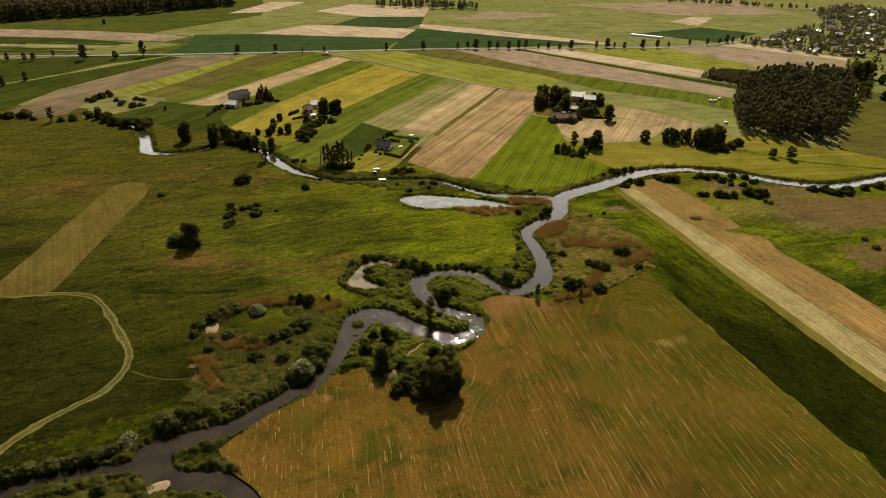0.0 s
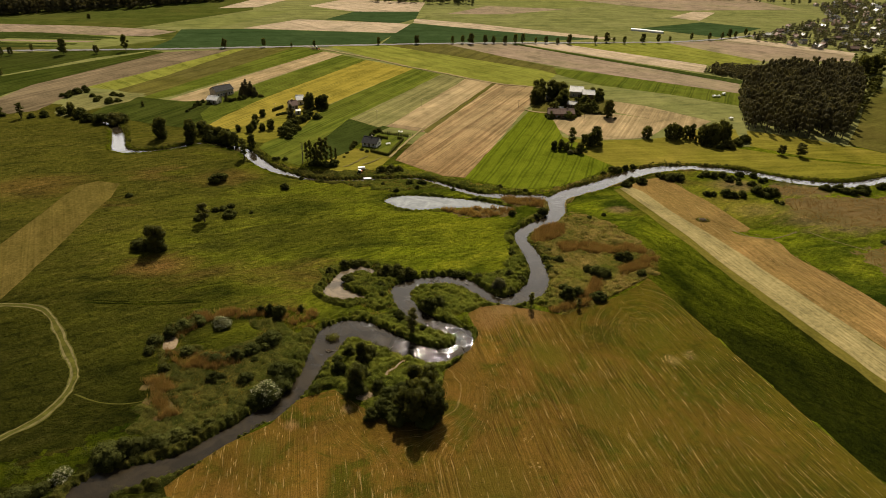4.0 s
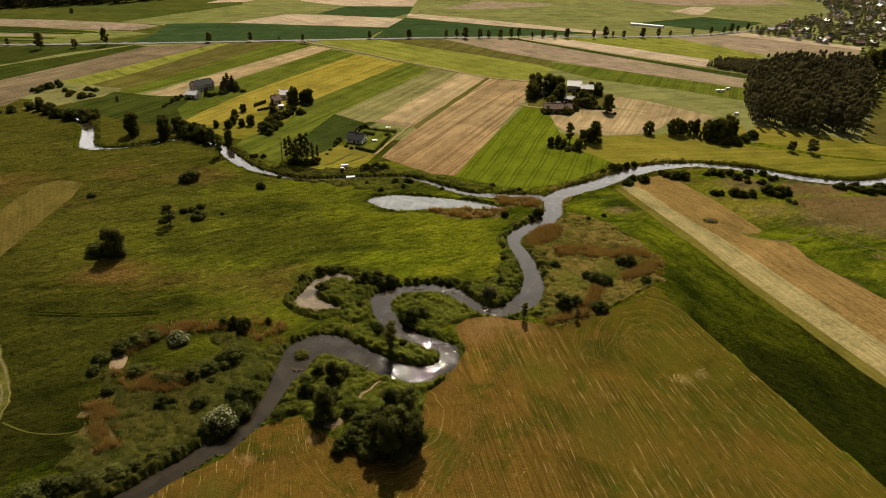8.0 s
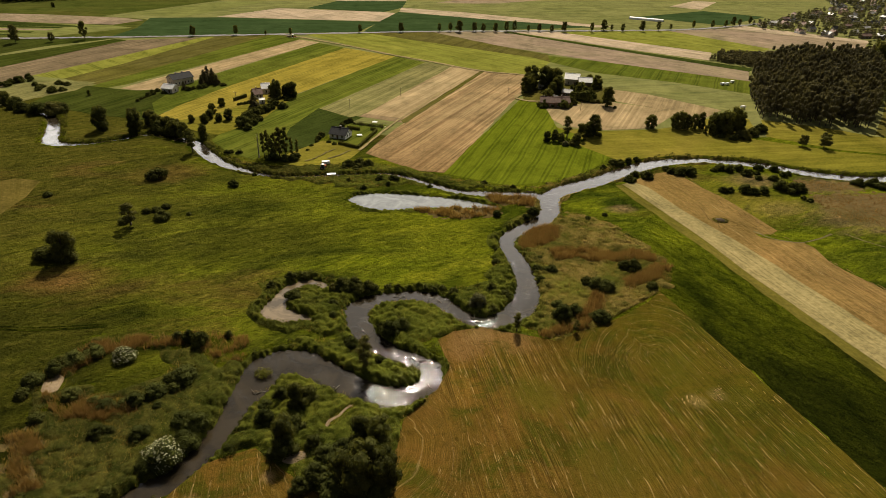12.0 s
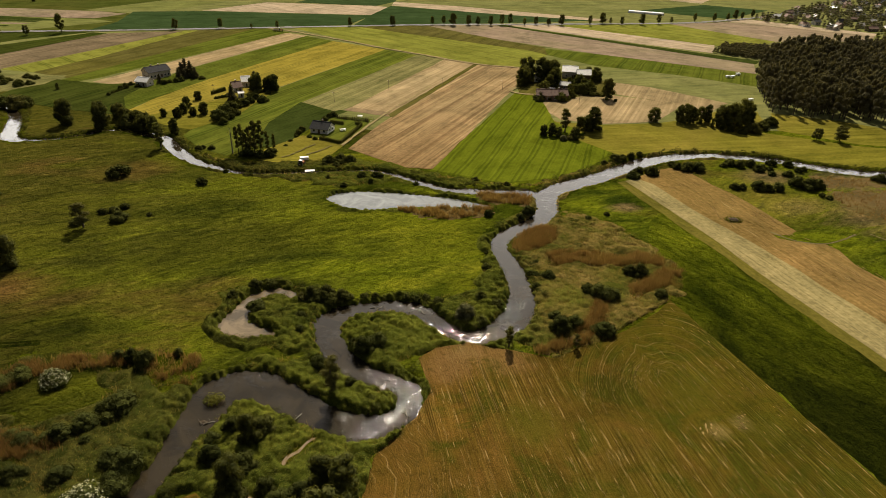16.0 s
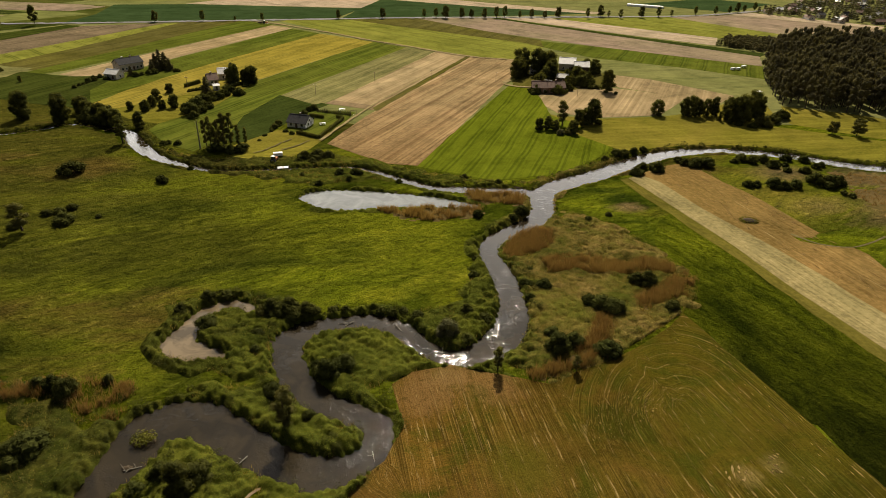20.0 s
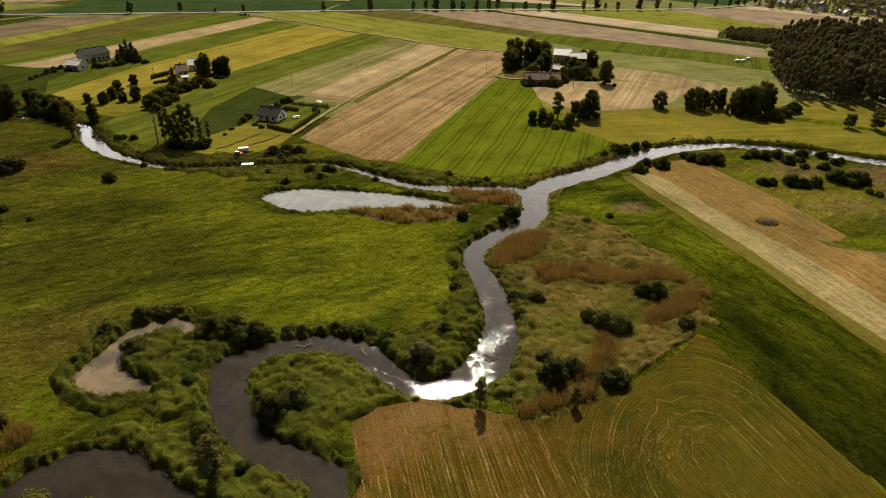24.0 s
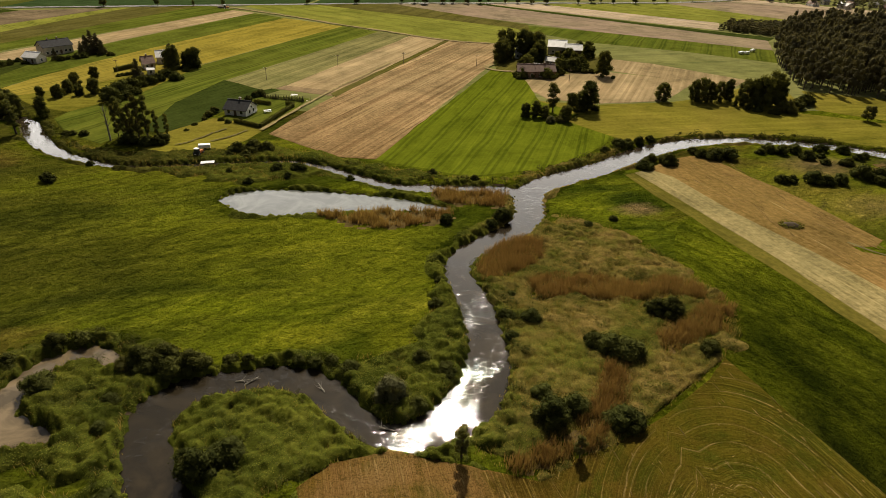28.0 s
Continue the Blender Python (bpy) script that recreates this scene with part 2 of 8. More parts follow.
    col = n.mix(n.ramp(blotch, (0.52, 0.0), (0.64, 0.75)), col, n.mix(1.0, col, (1.5, 1.38, 1.4), "MULTIPLY"))
    col = n.mix(n.ramp(mid, (0.35, 0.8), (0.48, 0.0)), col, n.mix(green, (0.110, 0.058, 0.013), (0.076, 0.050, 0.008)))
    # the rows show in places only, least towards the western tip
    shown = n.maths("MULTIPLY", n.ramp(n.noise(0.07, 4.0, 0.6, warp=0.6), (0.40, 0.3), (0.58, 1.0)), n.ramp(n.maths("DIVIDE", n.maths("ADD", x, 60.0), 120.0), (0.25, 0.35), (0.65, 1.0)))
    col = n.mix(n.maths("MULTIPLY", shown, n.ramp(rows, (0.36, 0.6), (0.50, 0.0))), col, dark)
    col = n.mix(n.maths("MULTIPLY", shown, n.ramp(lines, (0.53, 0.0), (0.66, 0.6))), col, light)
    col = n.mix(n.maths("MULTIPLY", shown, n.ramp(lines, (0.34, 0.5), (0.46, 0.0))), col, dark)
    # pale lines where the mower's swaths met, in broken dashes
    lap = n.maths("ABSOLUTE", n.maths("SUBTRACT", n.maths("FRACT", n.maths("ADD", n.maths("DIVIDE", across, 3.1), n.maths("MULTIPLY", big, 1.5))), 0.5))
    seam = n.maths("MULTIPLY", n.ramp(lap, (0.02, 1.0), (0.055, 0.0)), n.ramp(broken, (0.46, 0.0), (0.62, 0.85)))
    col = n.mix(n.maths("MULTIPLY", seam, n.ramp(n.noise(0.05, 3.0), (0.36, 0.1), (0.58, 1.0))), col, pale)
    col = n.mix(n.ramp(n.maths("ADD", dashes, n.maths("MULTIPLY", n.maths("SUBTRACT", n.noise(0.06, 3.0), 0.5), 0.4)), (0.67, 0.0), (0.74, 0.75)), col, pale)
    for cx, cy, r, hue in HAY_SPOTS:
        d = n.node("ShaderNodeVectorMath")
        d.operation = "DISTANCE"
        n.put(d.inputs[0], n.turned(0, 1.0, 1.0, 0.0))
        d.inputs[1].default_value = (cx, cy, 0.0)
        reach = n.maths("ADD", n.maths("DIVIDE", d.outputs["Value"], 2.0 * r), n.maths("MULTIPLY", n.maths("SUBTRACT", n.mix(0.5, mid, broken), 0.5), 1.8))
        col = n.mix(n.ramp(reach, (0.20, 0.65), (0.66, 0.0)), col, hue)
    col = n.mix(n.ramp(tufts, (0.33, 0.7), (0.47, 0.0)), col, n.mix(green, (0.034, 0.024, 0.004), (0.026, 0.026, 0.003)))
    col = n.mix(n.ramp(grain, (0.38, 0.65), (0.50, 0.0)), col, tone((0.055, 0.038, 0.006), 0.6))
    col = n.mix(n.ramp(grain, (0.54, 0.0), (0.70, 0.5)), col, light)
    return n.surface(col, 0.95, n.bump(n.mix(0.5, n.mix(0.5, rows, lines), n.mix(0.5, grain, tufts)), 0.9, 0.45), spec=0.0)


HAY_SPOTS = [(*(20.8, 180.8), 6.0, (0.155, 0.088, 0.032)), (*(-31.9, 131.1), 1.8, (0.21, 0.125, 0.050)), (*(-36.7, 121.6), 4.0, (0.050, 0.052, 0.007)), (*(-18.7, 137.2), 1.6, (0.24, 0.155, 0.065)), (*(24.9, 185.5), 4.0, (0.170, 0.105, 0.040)), (*(73.8, 160.9), 2.4, (0.17, 0.125, 0.040)),
             (*(79.6, 163.4), 2.2, (0.17, 0.125, 0.040)), (*(82.4, 161.2), 4.0, (0.052, 0.048, 0.006)), (*(36.8, 162.0), 6.0, (0.067, 0.061, 0.007)), (*(48.1, 142.4), 8.0, (0.052, 0.047, 0.006)), (*(-5.0, 136.8), 2.0, (0.25, 0.17, 0.075)),
             (*(32.6, 183.3), 6.0, (0.180, 0.100, 0.036)), (*(72.0, 171.5), 5.0, (0.058, 0.052, 0.006)), (*(18.4, 113.0), 9.0, (0.065, 0.052, 0.007))]
TURNS = [(*(-4.0, 144.8), 21.0)]


def plain_mat(name, color, rough=0.8, var=0.25, scale=3.0, metal=0.0, spec=0.3):
    n = Nodes(name)
    a, b = n.noise(scale, 5.0, 0.6), n.noise(scale * 7, 3.0, 0.6)
    col = n.mix(n.ramp(a, (0.3, 0.0), (0.7, 1.0)), tone(color, 1 - var), tone(color, 1 + var * 0.6))
    col = n.mix(n.ramp(b, (0.45, 0.0), (0.8, 0.4)), col, tone(color, 0.6))
    return n.surface(col, rough, n.bump(b, 0.15, 0.05), metal, spec)


def leaf_mat(name, dark, light, through=0.35, own=0.5, drift=None):
    n = Nodes(name)
    col = n.mix(n.ramp(n.island(), (0.0, 0.22), (1.0, 0.78)), dark, light)
    col = n.mix(n.maths("MULTIPLY", n.own(), own), col, tone(dark, 0.7))
    col = n.mix(n.ramp(n.noise(0.03, 3.0), (0.4, 0.0), (0.65, 0.5)), col, n.mix(0.5, light, (0.10, 0.09, 0.02)))
    if drift:
        col = n.mix(n.ramp(n.noise(0.11, 5.0, 0.65), (0.44, 0.0), (0.62, 0.85)), col, drift)
        col = n.mix(n.ramp(n.noise(0.23, 4.0, 0.6), (0.34, 0.7), (0.48, 0.0)), col, tone(dark, 0.6))
    return n.leaf(col, through)


def sward_mat():
    """Weeds and coarse grass: greens, darker to the west, browner on the eastern marsh, with fine leafy relief."""
    n = Nodes("marsh_sward")
    sx = n.node("ShaderNodeSeparateXYZ", Vector=n.pos).outputs["X"]
    big, mid = n.noise(0.06, 5.0, 0.6, warp=0.8), n.noise(0.30, 5.0, 0.65, warp=0.6)
    small, grain = n.noise(1.6, 6.0, 0.75), n.noise(6.0, 4.0, 0.8)
    east = n.node("ShaderNodeMapRange", Value=n.maths("ADD", sx, n.maths("MULTIPLY", mid, 16.0)))
    for key, v in (("From Min", 46.0), ("From Max", 60.0), ("To Min", 0.0), ("To Max", 0.8)):
        east.inputs[key].default_value = v
    col = n.mix(n.ramp(big, (0.38, 0.0), (0.62, 1.0)), (0.032, 0.041, 0.006), (0.078, 0.088, 0.011))
    col = n.mix(n.ramp(mid, (0.50, 0.0), (0.68, 0.7)), col, (0.122, 0.124, 0.017))
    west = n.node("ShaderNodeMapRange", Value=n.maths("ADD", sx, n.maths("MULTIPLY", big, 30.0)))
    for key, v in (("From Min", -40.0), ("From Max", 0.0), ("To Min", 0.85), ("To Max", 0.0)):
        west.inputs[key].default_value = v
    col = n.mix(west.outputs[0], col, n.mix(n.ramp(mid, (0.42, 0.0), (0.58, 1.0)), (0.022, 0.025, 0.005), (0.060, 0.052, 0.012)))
    patchy = n.maths("MULTIPLY", east.outputs[0], n.ramp(n.noise(0.045, 4.0, 0.6, warp=0.8), (0.40, 0.15), (0.52, 1.0)))
    col = n.mix(patchy, col, n.mix(n.ramp(mid, (0.40, 0.0), (0.60, 1.0)), (0.096, 0.082, 0.016), (0.200, 0.136, 0.044)))
    # colour follows the bump: darker in its hollows, lighter on its tips
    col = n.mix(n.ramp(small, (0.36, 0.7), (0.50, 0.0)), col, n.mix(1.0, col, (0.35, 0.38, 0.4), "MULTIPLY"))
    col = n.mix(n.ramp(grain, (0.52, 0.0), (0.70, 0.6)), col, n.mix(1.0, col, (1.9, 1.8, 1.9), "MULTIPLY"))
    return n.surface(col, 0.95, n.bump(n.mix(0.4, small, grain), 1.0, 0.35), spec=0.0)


def meadow_mat(name="meadow_grass", k=1.0, weedy=0.0, heading=14, west=False, corner_dim=None):
    """Rough grazing land: greens, olive and straw in drifting patches and lumpy turf."""
    n = Nodes(name)
    big = n.noise(0.017, 4.0, 0.55, warp=0.8)
    mid = n.noise(0.045, 6.0, 0.62, n.turned(heading, 0.45, 1.2), warp=1.2)
    flow = n.noise(0.15, 6.0, 0.60, n.turned(heading + 14, 0.36, 1.15), warp=1.3)
    small = n.noise(0.5, 7.0, 0.70, n.turned(heading, 0.8, 1.1), warp=0.8)
    grain = n.noise(1.9, 6.0, 0.76)
    rusty = n.noise(0.021, 6.0, 0.62, n.turned(heading, 0.4, 1.3), warp=0.7)
    k = k * 0.95
    col = n.mix(n.ramp(big, (0.36, 0.0), (0.62, 1.0)), tone((0.030, 0.042, 0.004), k), tone((0.090, 0.104, 0.006), k))
    col = n.mix(n.ramp(rusty, (0.55, 0.0), (0.64, 0.65)), col, tone((0.146, 0.150, 0.010), k))
    col = n.mix(n.ramp(mid, (0.47, 0.0), (0.66, 0.85)), col, tone((0.118, 0.136, 0.007), k))
    if west:
        # coarser, browner grass away from the river; some edge darkening in its colour
        sx = n.node("ShaderNodeSeparateXYZ", Vector=n.pos).outputs["X"]
        sy = n.node("ShaderNodeSeparateXYZ", Vector=n.pos).outputs["Y"]
        # view-corner darkening put into the turf colour upstream of the ring-shaped bed
        darkened = n.node("ShaderNodeMapRange", Value=n.maths("ADD", n.maths("ADD", sy, n.maths("MULTIPLY", sx, 0.45)), n.maths("MULTIPLY", mid, 50.0)))
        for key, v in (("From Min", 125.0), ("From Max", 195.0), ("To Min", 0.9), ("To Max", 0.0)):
            darkened.inputs[key].default_value = v
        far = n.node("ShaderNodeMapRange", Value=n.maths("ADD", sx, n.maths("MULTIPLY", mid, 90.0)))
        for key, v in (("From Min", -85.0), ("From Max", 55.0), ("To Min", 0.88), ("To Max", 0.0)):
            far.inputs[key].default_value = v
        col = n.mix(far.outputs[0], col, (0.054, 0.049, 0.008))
        col = n.mix(darkened.outputs[0], col, (0.017, 0.018, 0.003))
        col = n.mix(n.ramp(rusty, (0.30, 0.7), (0.40, 0.0)), col, (0.090, 0.058, 0.014))
        for cx, cy, r, share, hue in PATCHES:
            d = n.node("ShaderNodeVectorMath", )
            d.operation = "DISTANCE"
            n.put(d.inputs[0], n.turned(heading, 0.6, 1.0, 0.0))
            spot = Matrix.Rotation(radians(-heading), 3, "Z") @ Vector((cx, cy, 0))
            d.inputs[1].default_value = (spot.x * 0.6, spot.y, 0.0)
            reach = n.maths("ADD", n.maths("DIVIDE", d.outputs["Value"], 2.0 * r), n.maths("MULTIPLY", n.maths("SUBTRACT", flow, 0.5), 1.0))
            col = n.mix(n.ramp(reach, (0.25, share), (0.65, 0.0)), col, hue)
    if corner_dim:
        # dark growth, deepened towards one end to put the corner darkening into its colour
        sy = n.node("ShaderNodeSeparateXYZ", Vector=n.pos).outputs["Y"]
        end = n.node("ShaderNodeMapRange", Value=n.maths("ADD", sy, n.maths("MULTIPLY", n.maths("SUBTRACT", mid, 0.5), 90.0)))
        for key, v in (("From Min", corner_dim[0]), ("From Max", corner_dim[1]), ("To Min", 0.92), ("To Max", 0.0)):
            end.inputs[key].default_value = v
        col = n.mix(end.outputs[0], col, (0.011, 0.0135, 0.002))
    col = n.mix(n.ramp(flow, (0.50, 0.0), (0.70, 0.6)), col, n.mix(1.0, col, (1.5, 1.35, 1.7), "MULTIPLY"))
    col = n.mix(n.ramp(mid, (0.33, 0.8), (0.48, 0.0)), col, n.mix(1.0, col, (0.48, 0.56, 0.6), "MULTIPLY"))
    col = n.mix(n.ramp(flow, (0.30, 0.65), (0.47, 0.0)), col, n.mix(1.0, col, (0.45, 0.5, 0.6), "MULTIPLY"))
    # relief shade and lit rims put into the colour, alongside the bump
    ridge = n.noise(0.33, 5.0, 0.62, n.turned(heading + 28, 0.22, 1.3), warp=1.2)
    col = n.mix(n.ramp(ridge, (0.54, 0.0), (0.68, 0.5)), col, n.mix(1.0, col, (1.75, 1.65, 1.8), "MULTIPLY"))
    col = n.mix(n.ramp(ridge, (0.32, 0.6), (0.45, 0.0)), col, n.mix(1.0, col, (0.42, 0.46, 0.5), "MULTIPLY"))
    col = n.mix(n.ramp(small, (0.36, 0.65), (0.50, 0.0)), col, n.mix(1.0, col, (0.28, 0.32, 0.4), "MULTIPLY"))
    col = n.mix(n.ramp(small, (0.55, 0.0), (0.70, 0.65)), col, n.mix(1.0, col, (2.0, 1.85, 2.4), "MULTIPLY"))
    col = n.mix(n.ramp(grain, (0.36, 0.65), (0.50, 0.0)), col, n.mix(1.0, col, (0.28, 0.32, 0.4), "MULTIPLY"))
    col = n.mix(n.ramp(grain, (0.56, 0.0), (0.70, 0.45)), col, n.mix(1.0, col, (2.0, 1.9, 2.4), "MULTIPLY"))
    hgt = n.mix(0.22, n.mix(0.35, small, n.mix(0.5, flow, ridge)), grain)
    return n.surface(col, 0.95, n.bump(hgt, 1.0, 1.7 + 0.5 * weedy), spec=0.0)


LUSH, RUST, DULL = (0.125, 0.130, 0.008), (0.105, 0.062, 0.016), (0.030, 0.030, 0.005)
DEAD = (0.150, 0.104, 0.040)
PATCHES = [(*(145.0, 271.0), 7.0, 0.8, DEAD), (*(148.0, 299.0), 8.0, 0.8, DEAD), (*(178.0, 296.0), 9.0, 0.8, DEAD), (*(182.0, 268.0), 17.0, 0.8, DEAD), (*(83.0, 266.5), 3.5, 0.8, DEAD), (*(134.0, 272.0), 16.0, 0.6, (0.150, 0.128, 0.018)), (*(128.0, 292.0), 10.0, 0.5, (0.135, 0.125, 0.015)), (*(-64.2, 136.1), 3.0, 0.85, (0.170, 0.125, 0.035)), (*(-111.6, 158.6), 12.0, 0.5, DULL), (*(-183.5, 274.0), 14.0, 0.6, RUST), (*(8.6, 213.4), 4.0, 0.8, LUSH), (*(29.0, 214.2), 5.0, 0.85, LUSH), (*(16.3, 241.1), 13.0, 0.55, LUSH), (*(-5.4, 248.3), 11.0, 0.4, LUSH), (*(-18.0, 246.9), 14.0, 0.4, LUSH),
           (*(-97.0, 206.5), 8.0, 0.85, RUST), (*(-99.8, 292.7), 9.0, 0.5, RUST), (*(-93.1, 186.0), 14.0, 0.6, DULL), (*(-85.6, 168.3), 14.0, 0.5, DULL), (*(-45.3, 236.4), 18.0, 0.6, DULL), (*(-106.7, 143.5), 16.0, 0.5, DULL)]


def water_mat(name, tint, ripple=0.02, shoal=None, gloss=(0.035, 0.11), share=(0.50, 0.62)):
    """Still water broken by patches of small waves."""
    n = Nodes(name)
    w1 = n.noise(3.4, 3.0, 0.6, warp=0.5)
    w2 = n.noise(6.0, 2.0, 0.55)
    broad = n.noise(0.13, 4.0, 0.6, warp=0.4)
    fine = n.noise(0.9, 3.0, 0.6, warp=1.0)
    windy = n.ramp(n.maths("ADD", n.maths("MULTIPLY", broad, 0.6), n.maths("MULTIPLY", fine, 0.4)), (share[0], 0.0), (share[1], 1.0))
    hgt = n.maths("MULTIPLY", n.maths("ADD", n.maths("MULTIPLY", w1, 0.8), n.maths("MULTIPLY", w2, 0.55)), n.maths("ADD", windy, 0.05))
    murk = n.mix(n.ramp(n.noise(0.15, 5.0, 0.6, warp=0.8), (0.42, 0.0), (0.62, 1.0)), tint, shoal or tone(tint, 1.6))
    rough = n.maths("ADD", n.maths("MULTIPLY", windy, gloss[1] - gloss[0]), gloss[0])
    return n.surface(murk, rough, n.bump(hgt, 1.0, ripple), spec=0.3)


M = {}
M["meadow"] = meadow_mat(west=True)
# marsh turf, colour darkened so that gaps between the weeds read as shaded
M["marsh"] = meadow_mat("marsh_ground", 0.62, 0.6)
M["water"] = water_mat("river_water", (0.018, 0.0145, 0.009), 0.024, (0.030, 0.023, 0.013), (0.024, 0.07), (0.50, 0.60))
M["pond"] = water_mat("pond_water", (0.085, 0.090, 0.082), 0.010)
M["murky"] = water_mat("murky_water", (0.075, 0.058, 0.034), 0.012, (0.170, 0.128, 0.076))
M["soil"] = plain_mat("bank_soil", (0.055, 0.040, 0.024), 0.95, 0.4, 1.2, spec=0.1)
M["sand"] = plain_mat("pale_sand", (0.23, 0.17, 0.105), 0.95, 0.3, 1.5, spec=0.1)
M["rut"] = plain_mat("dry_rut", (0.122, 0.104, 0.044), 0.95, 0.5, 0.6, spec=0.0)
M["lane"] = plain_mat("farm_lane", (0.24, 0.19, 0.09), 0.95, 0.4, 0.4, spec=0.0)
M["asphalt"] = plain_mat("worn_asphalt", (0.115, 0.105, 0.088), 0.9, 0.3, 0.3)

# crops and ground covers; headings in degrees east of north
M["hay"] = hay_mat("mown_hay", -12)
M["tall_grass"] = meadow_mat("tall_dark_grass", 0.88, 0.8, 107, corner_dim=(168, 255))
M["reed_ground"] = field_mat("reed_litter", (0.092, 0.070, 0.024), (0.185, 0.125, 0.055), 75, 3.0, 0.5, (0.080, 0.080, 0.015), 0.5)
M["stubble"] = field_mat("orange_stubble", (0.180, 0.106, 0.034), (0.360, 0.232, 0.084), -17, 1.0, 0.8, (0.185, 0.130, 0.034), 0.5, (0.46, 0.36, 0.18), 0.5, 0.03)
M["dry_margin"] = field_mat("dry_margin_grass", (0.090, 0.078, 0.014), (0.180, 0.145, 0.032), -17, 1.2, 0.6, (0.110, 0.105, 0.016), 0.5)
M["straw_strip"] = field_mat("pale_straw_strip", (0.186, 0.149, 0.052), (0.418, 0.340, 0.152), -17, 0.9, 0.8, (0.264, 0.220, 0.100), 0.55, None, 0.5, 0.03)
M["dry_strip"] = field_mat("dry_mown_strip", (0.085, 0.066, 0.014), (0.151, 0.111, 0.031), -30, 1.5, 0.6, (0.089, 0.078, 0.016), 0.6)
M["plough"] = field_mat("ploughed_soil", (0.217, 0.144, 0.067), (0.507, 0.370, 0.190), 24, 1.8, 0.95, (0.296, 0.205, 0.101), 0.45, damp_end=(300.0, 400.0, (0.707, 0.627, 0.538)))
M["tan"] = field_mat("dry_tan_soil", (0.266, 0.195, 0.100), (0.456, 0.347, 0.185), 24, 3.8, 0.8, (0.275, 0.199, 0.100), 0.22)
M["tan_dark"] = field_mat("dark_tan_soil", (0.21, 0.15, 0.085), (0.30, 0.215, 0.12), 15, 4.0, 0.5, (0.18, 0.14, 0.07), 0.3)
M["brown"] = field_mat("brown_soil", (0.235, 0.177, 0.118), (0.324, 0.241, 0.166), -49, 7.0, 0.5, (0.224, 0.194, 0.099), 0.3)
# distance haze put into this soil colour, paler and bluer
M["tan_far"] = field_mat("pale_far_soil", (0.368, 0.286, 0.188), (0.530, 0.417, 0.285), -49, 6.0, 0.6, (0.357, 0.286, 0.176), 0.3)
M["crop_green"] = field_mat("bright_green_crop", (0.090, 0.114, 0.008), (0.139, 0.165, 0.012), 18, 0.9, 0.5, (0.143, 0.161, 0.013), 0.4, tram=7.5)
M["strip_green"] = field_mat("green_strip", (0.069, 0.092, 0.012), (0.129, 0.145, 0.020), 24, 4.2, 0.8, (0.116, 0.125, 0.019), 0.35, tram=13.0)
# darker green crop; part of its darkness is corner darkening put into colour
M["strip_dark"] = field_mat("dark_green_strip", (0.031, 0.044, 0.007), (0.059, 0.072, 0.013), 24, 4.0, 0.85, (0.050, 0.053, 0.013), 0.4, tram=14.0)
# tan soil with damp patches; corner darkening also put into its colour
M["dimmed_tan"] = field_mat("dimmed_tan_soil", (0.123, 0.092, 0.053), (0.269, 0.206, 0.120), 24, 4.0, 0.8, (0.108, 0.082, 0.047), 0.3)
M["yellow"] = field_mat("yellow_crop", (0.215, 0.173, 0.027), (0.326, 0.263, 0.046), 24, 4.2, 0.8, (0.273, 0.215, 0.032), 0.3, tram=16.0)
M["pale"] = field_mat("pale_green_soil", (0.140, 0.138, 0.048), (0.245, 0.218, 0.085), 24, 3.6, 0.8, (0.150, 0.158, 0.045), 0.45)
M["dark_crop"] = field_mat("dark_green_crop", (0.026, 0.038, 0.008), (0.054, 0.070, 0.014), 32, 2.2, 0.75, (0.040, 0.054, 0.012), 0.45)
M["olive"] = field_mat("olive_crop", (0.090, 0.082, 0.018), (0.137, 0.122, 0.026), 24, 4.5, 0.8, (0.111, 0.095, 0.035), 0.45, tram=15.0)
M["lime"] = field_mat("lime_grass", (0.162, 0.173, 0.028), (0.236, 0.242, 0.042), -49, 5.0, 0.6, (0.206, 0.199, 0.037), 0.35, tram=15.0)
M["pasture"] = field_mat("yellow_pasture", (0.128, 0.122, 0.015), (0.222, 0.197, 0.027), 80, 4.0, 0.7, (0.254, 0.189, 0.039), 0.5)
# far greens: distance haze put into their colours, paler and bluer
M["far_green"] = field_mat("far_green", (0.137, 0.146, 0.047), (0.205, 0.207, 0.065), 75, 6.0, 0.55, (0.215, 0.205, 0.077), 0.3, tram=22.0)
M["far_dark"] = field_mat("far_dark_green", (0.031, 0.054, 0.018), (0.046, 0.076, 0.026), 75, 6.0, 0.5, (0.048, 0.075, 0.026), 0.3, tram=22.0)
M["rough_pasture"] = field_mat("rough_pasture", (0.066, 0.068, 0.014), (0.118, 0.112, 0.022), 60, 5.0, 0.7, (0.135, 0.105, 0.030), 0.6)
M["far_moss"] = field_mat("far_mossy_green", (0.048, 0.062, 0.012), (0.085, 0.098, 0.018), 80, 6.0, 0.6, (0.090, 0.085, 0.020), 0.3)
M["far_lime"] = field_mat("far_lime", (0.140, 0.152, 0.042), (0.187, 0.194, 0.058), 75, 12.0, 0.4, (0.168, 0.171, 0.052), 0.2)

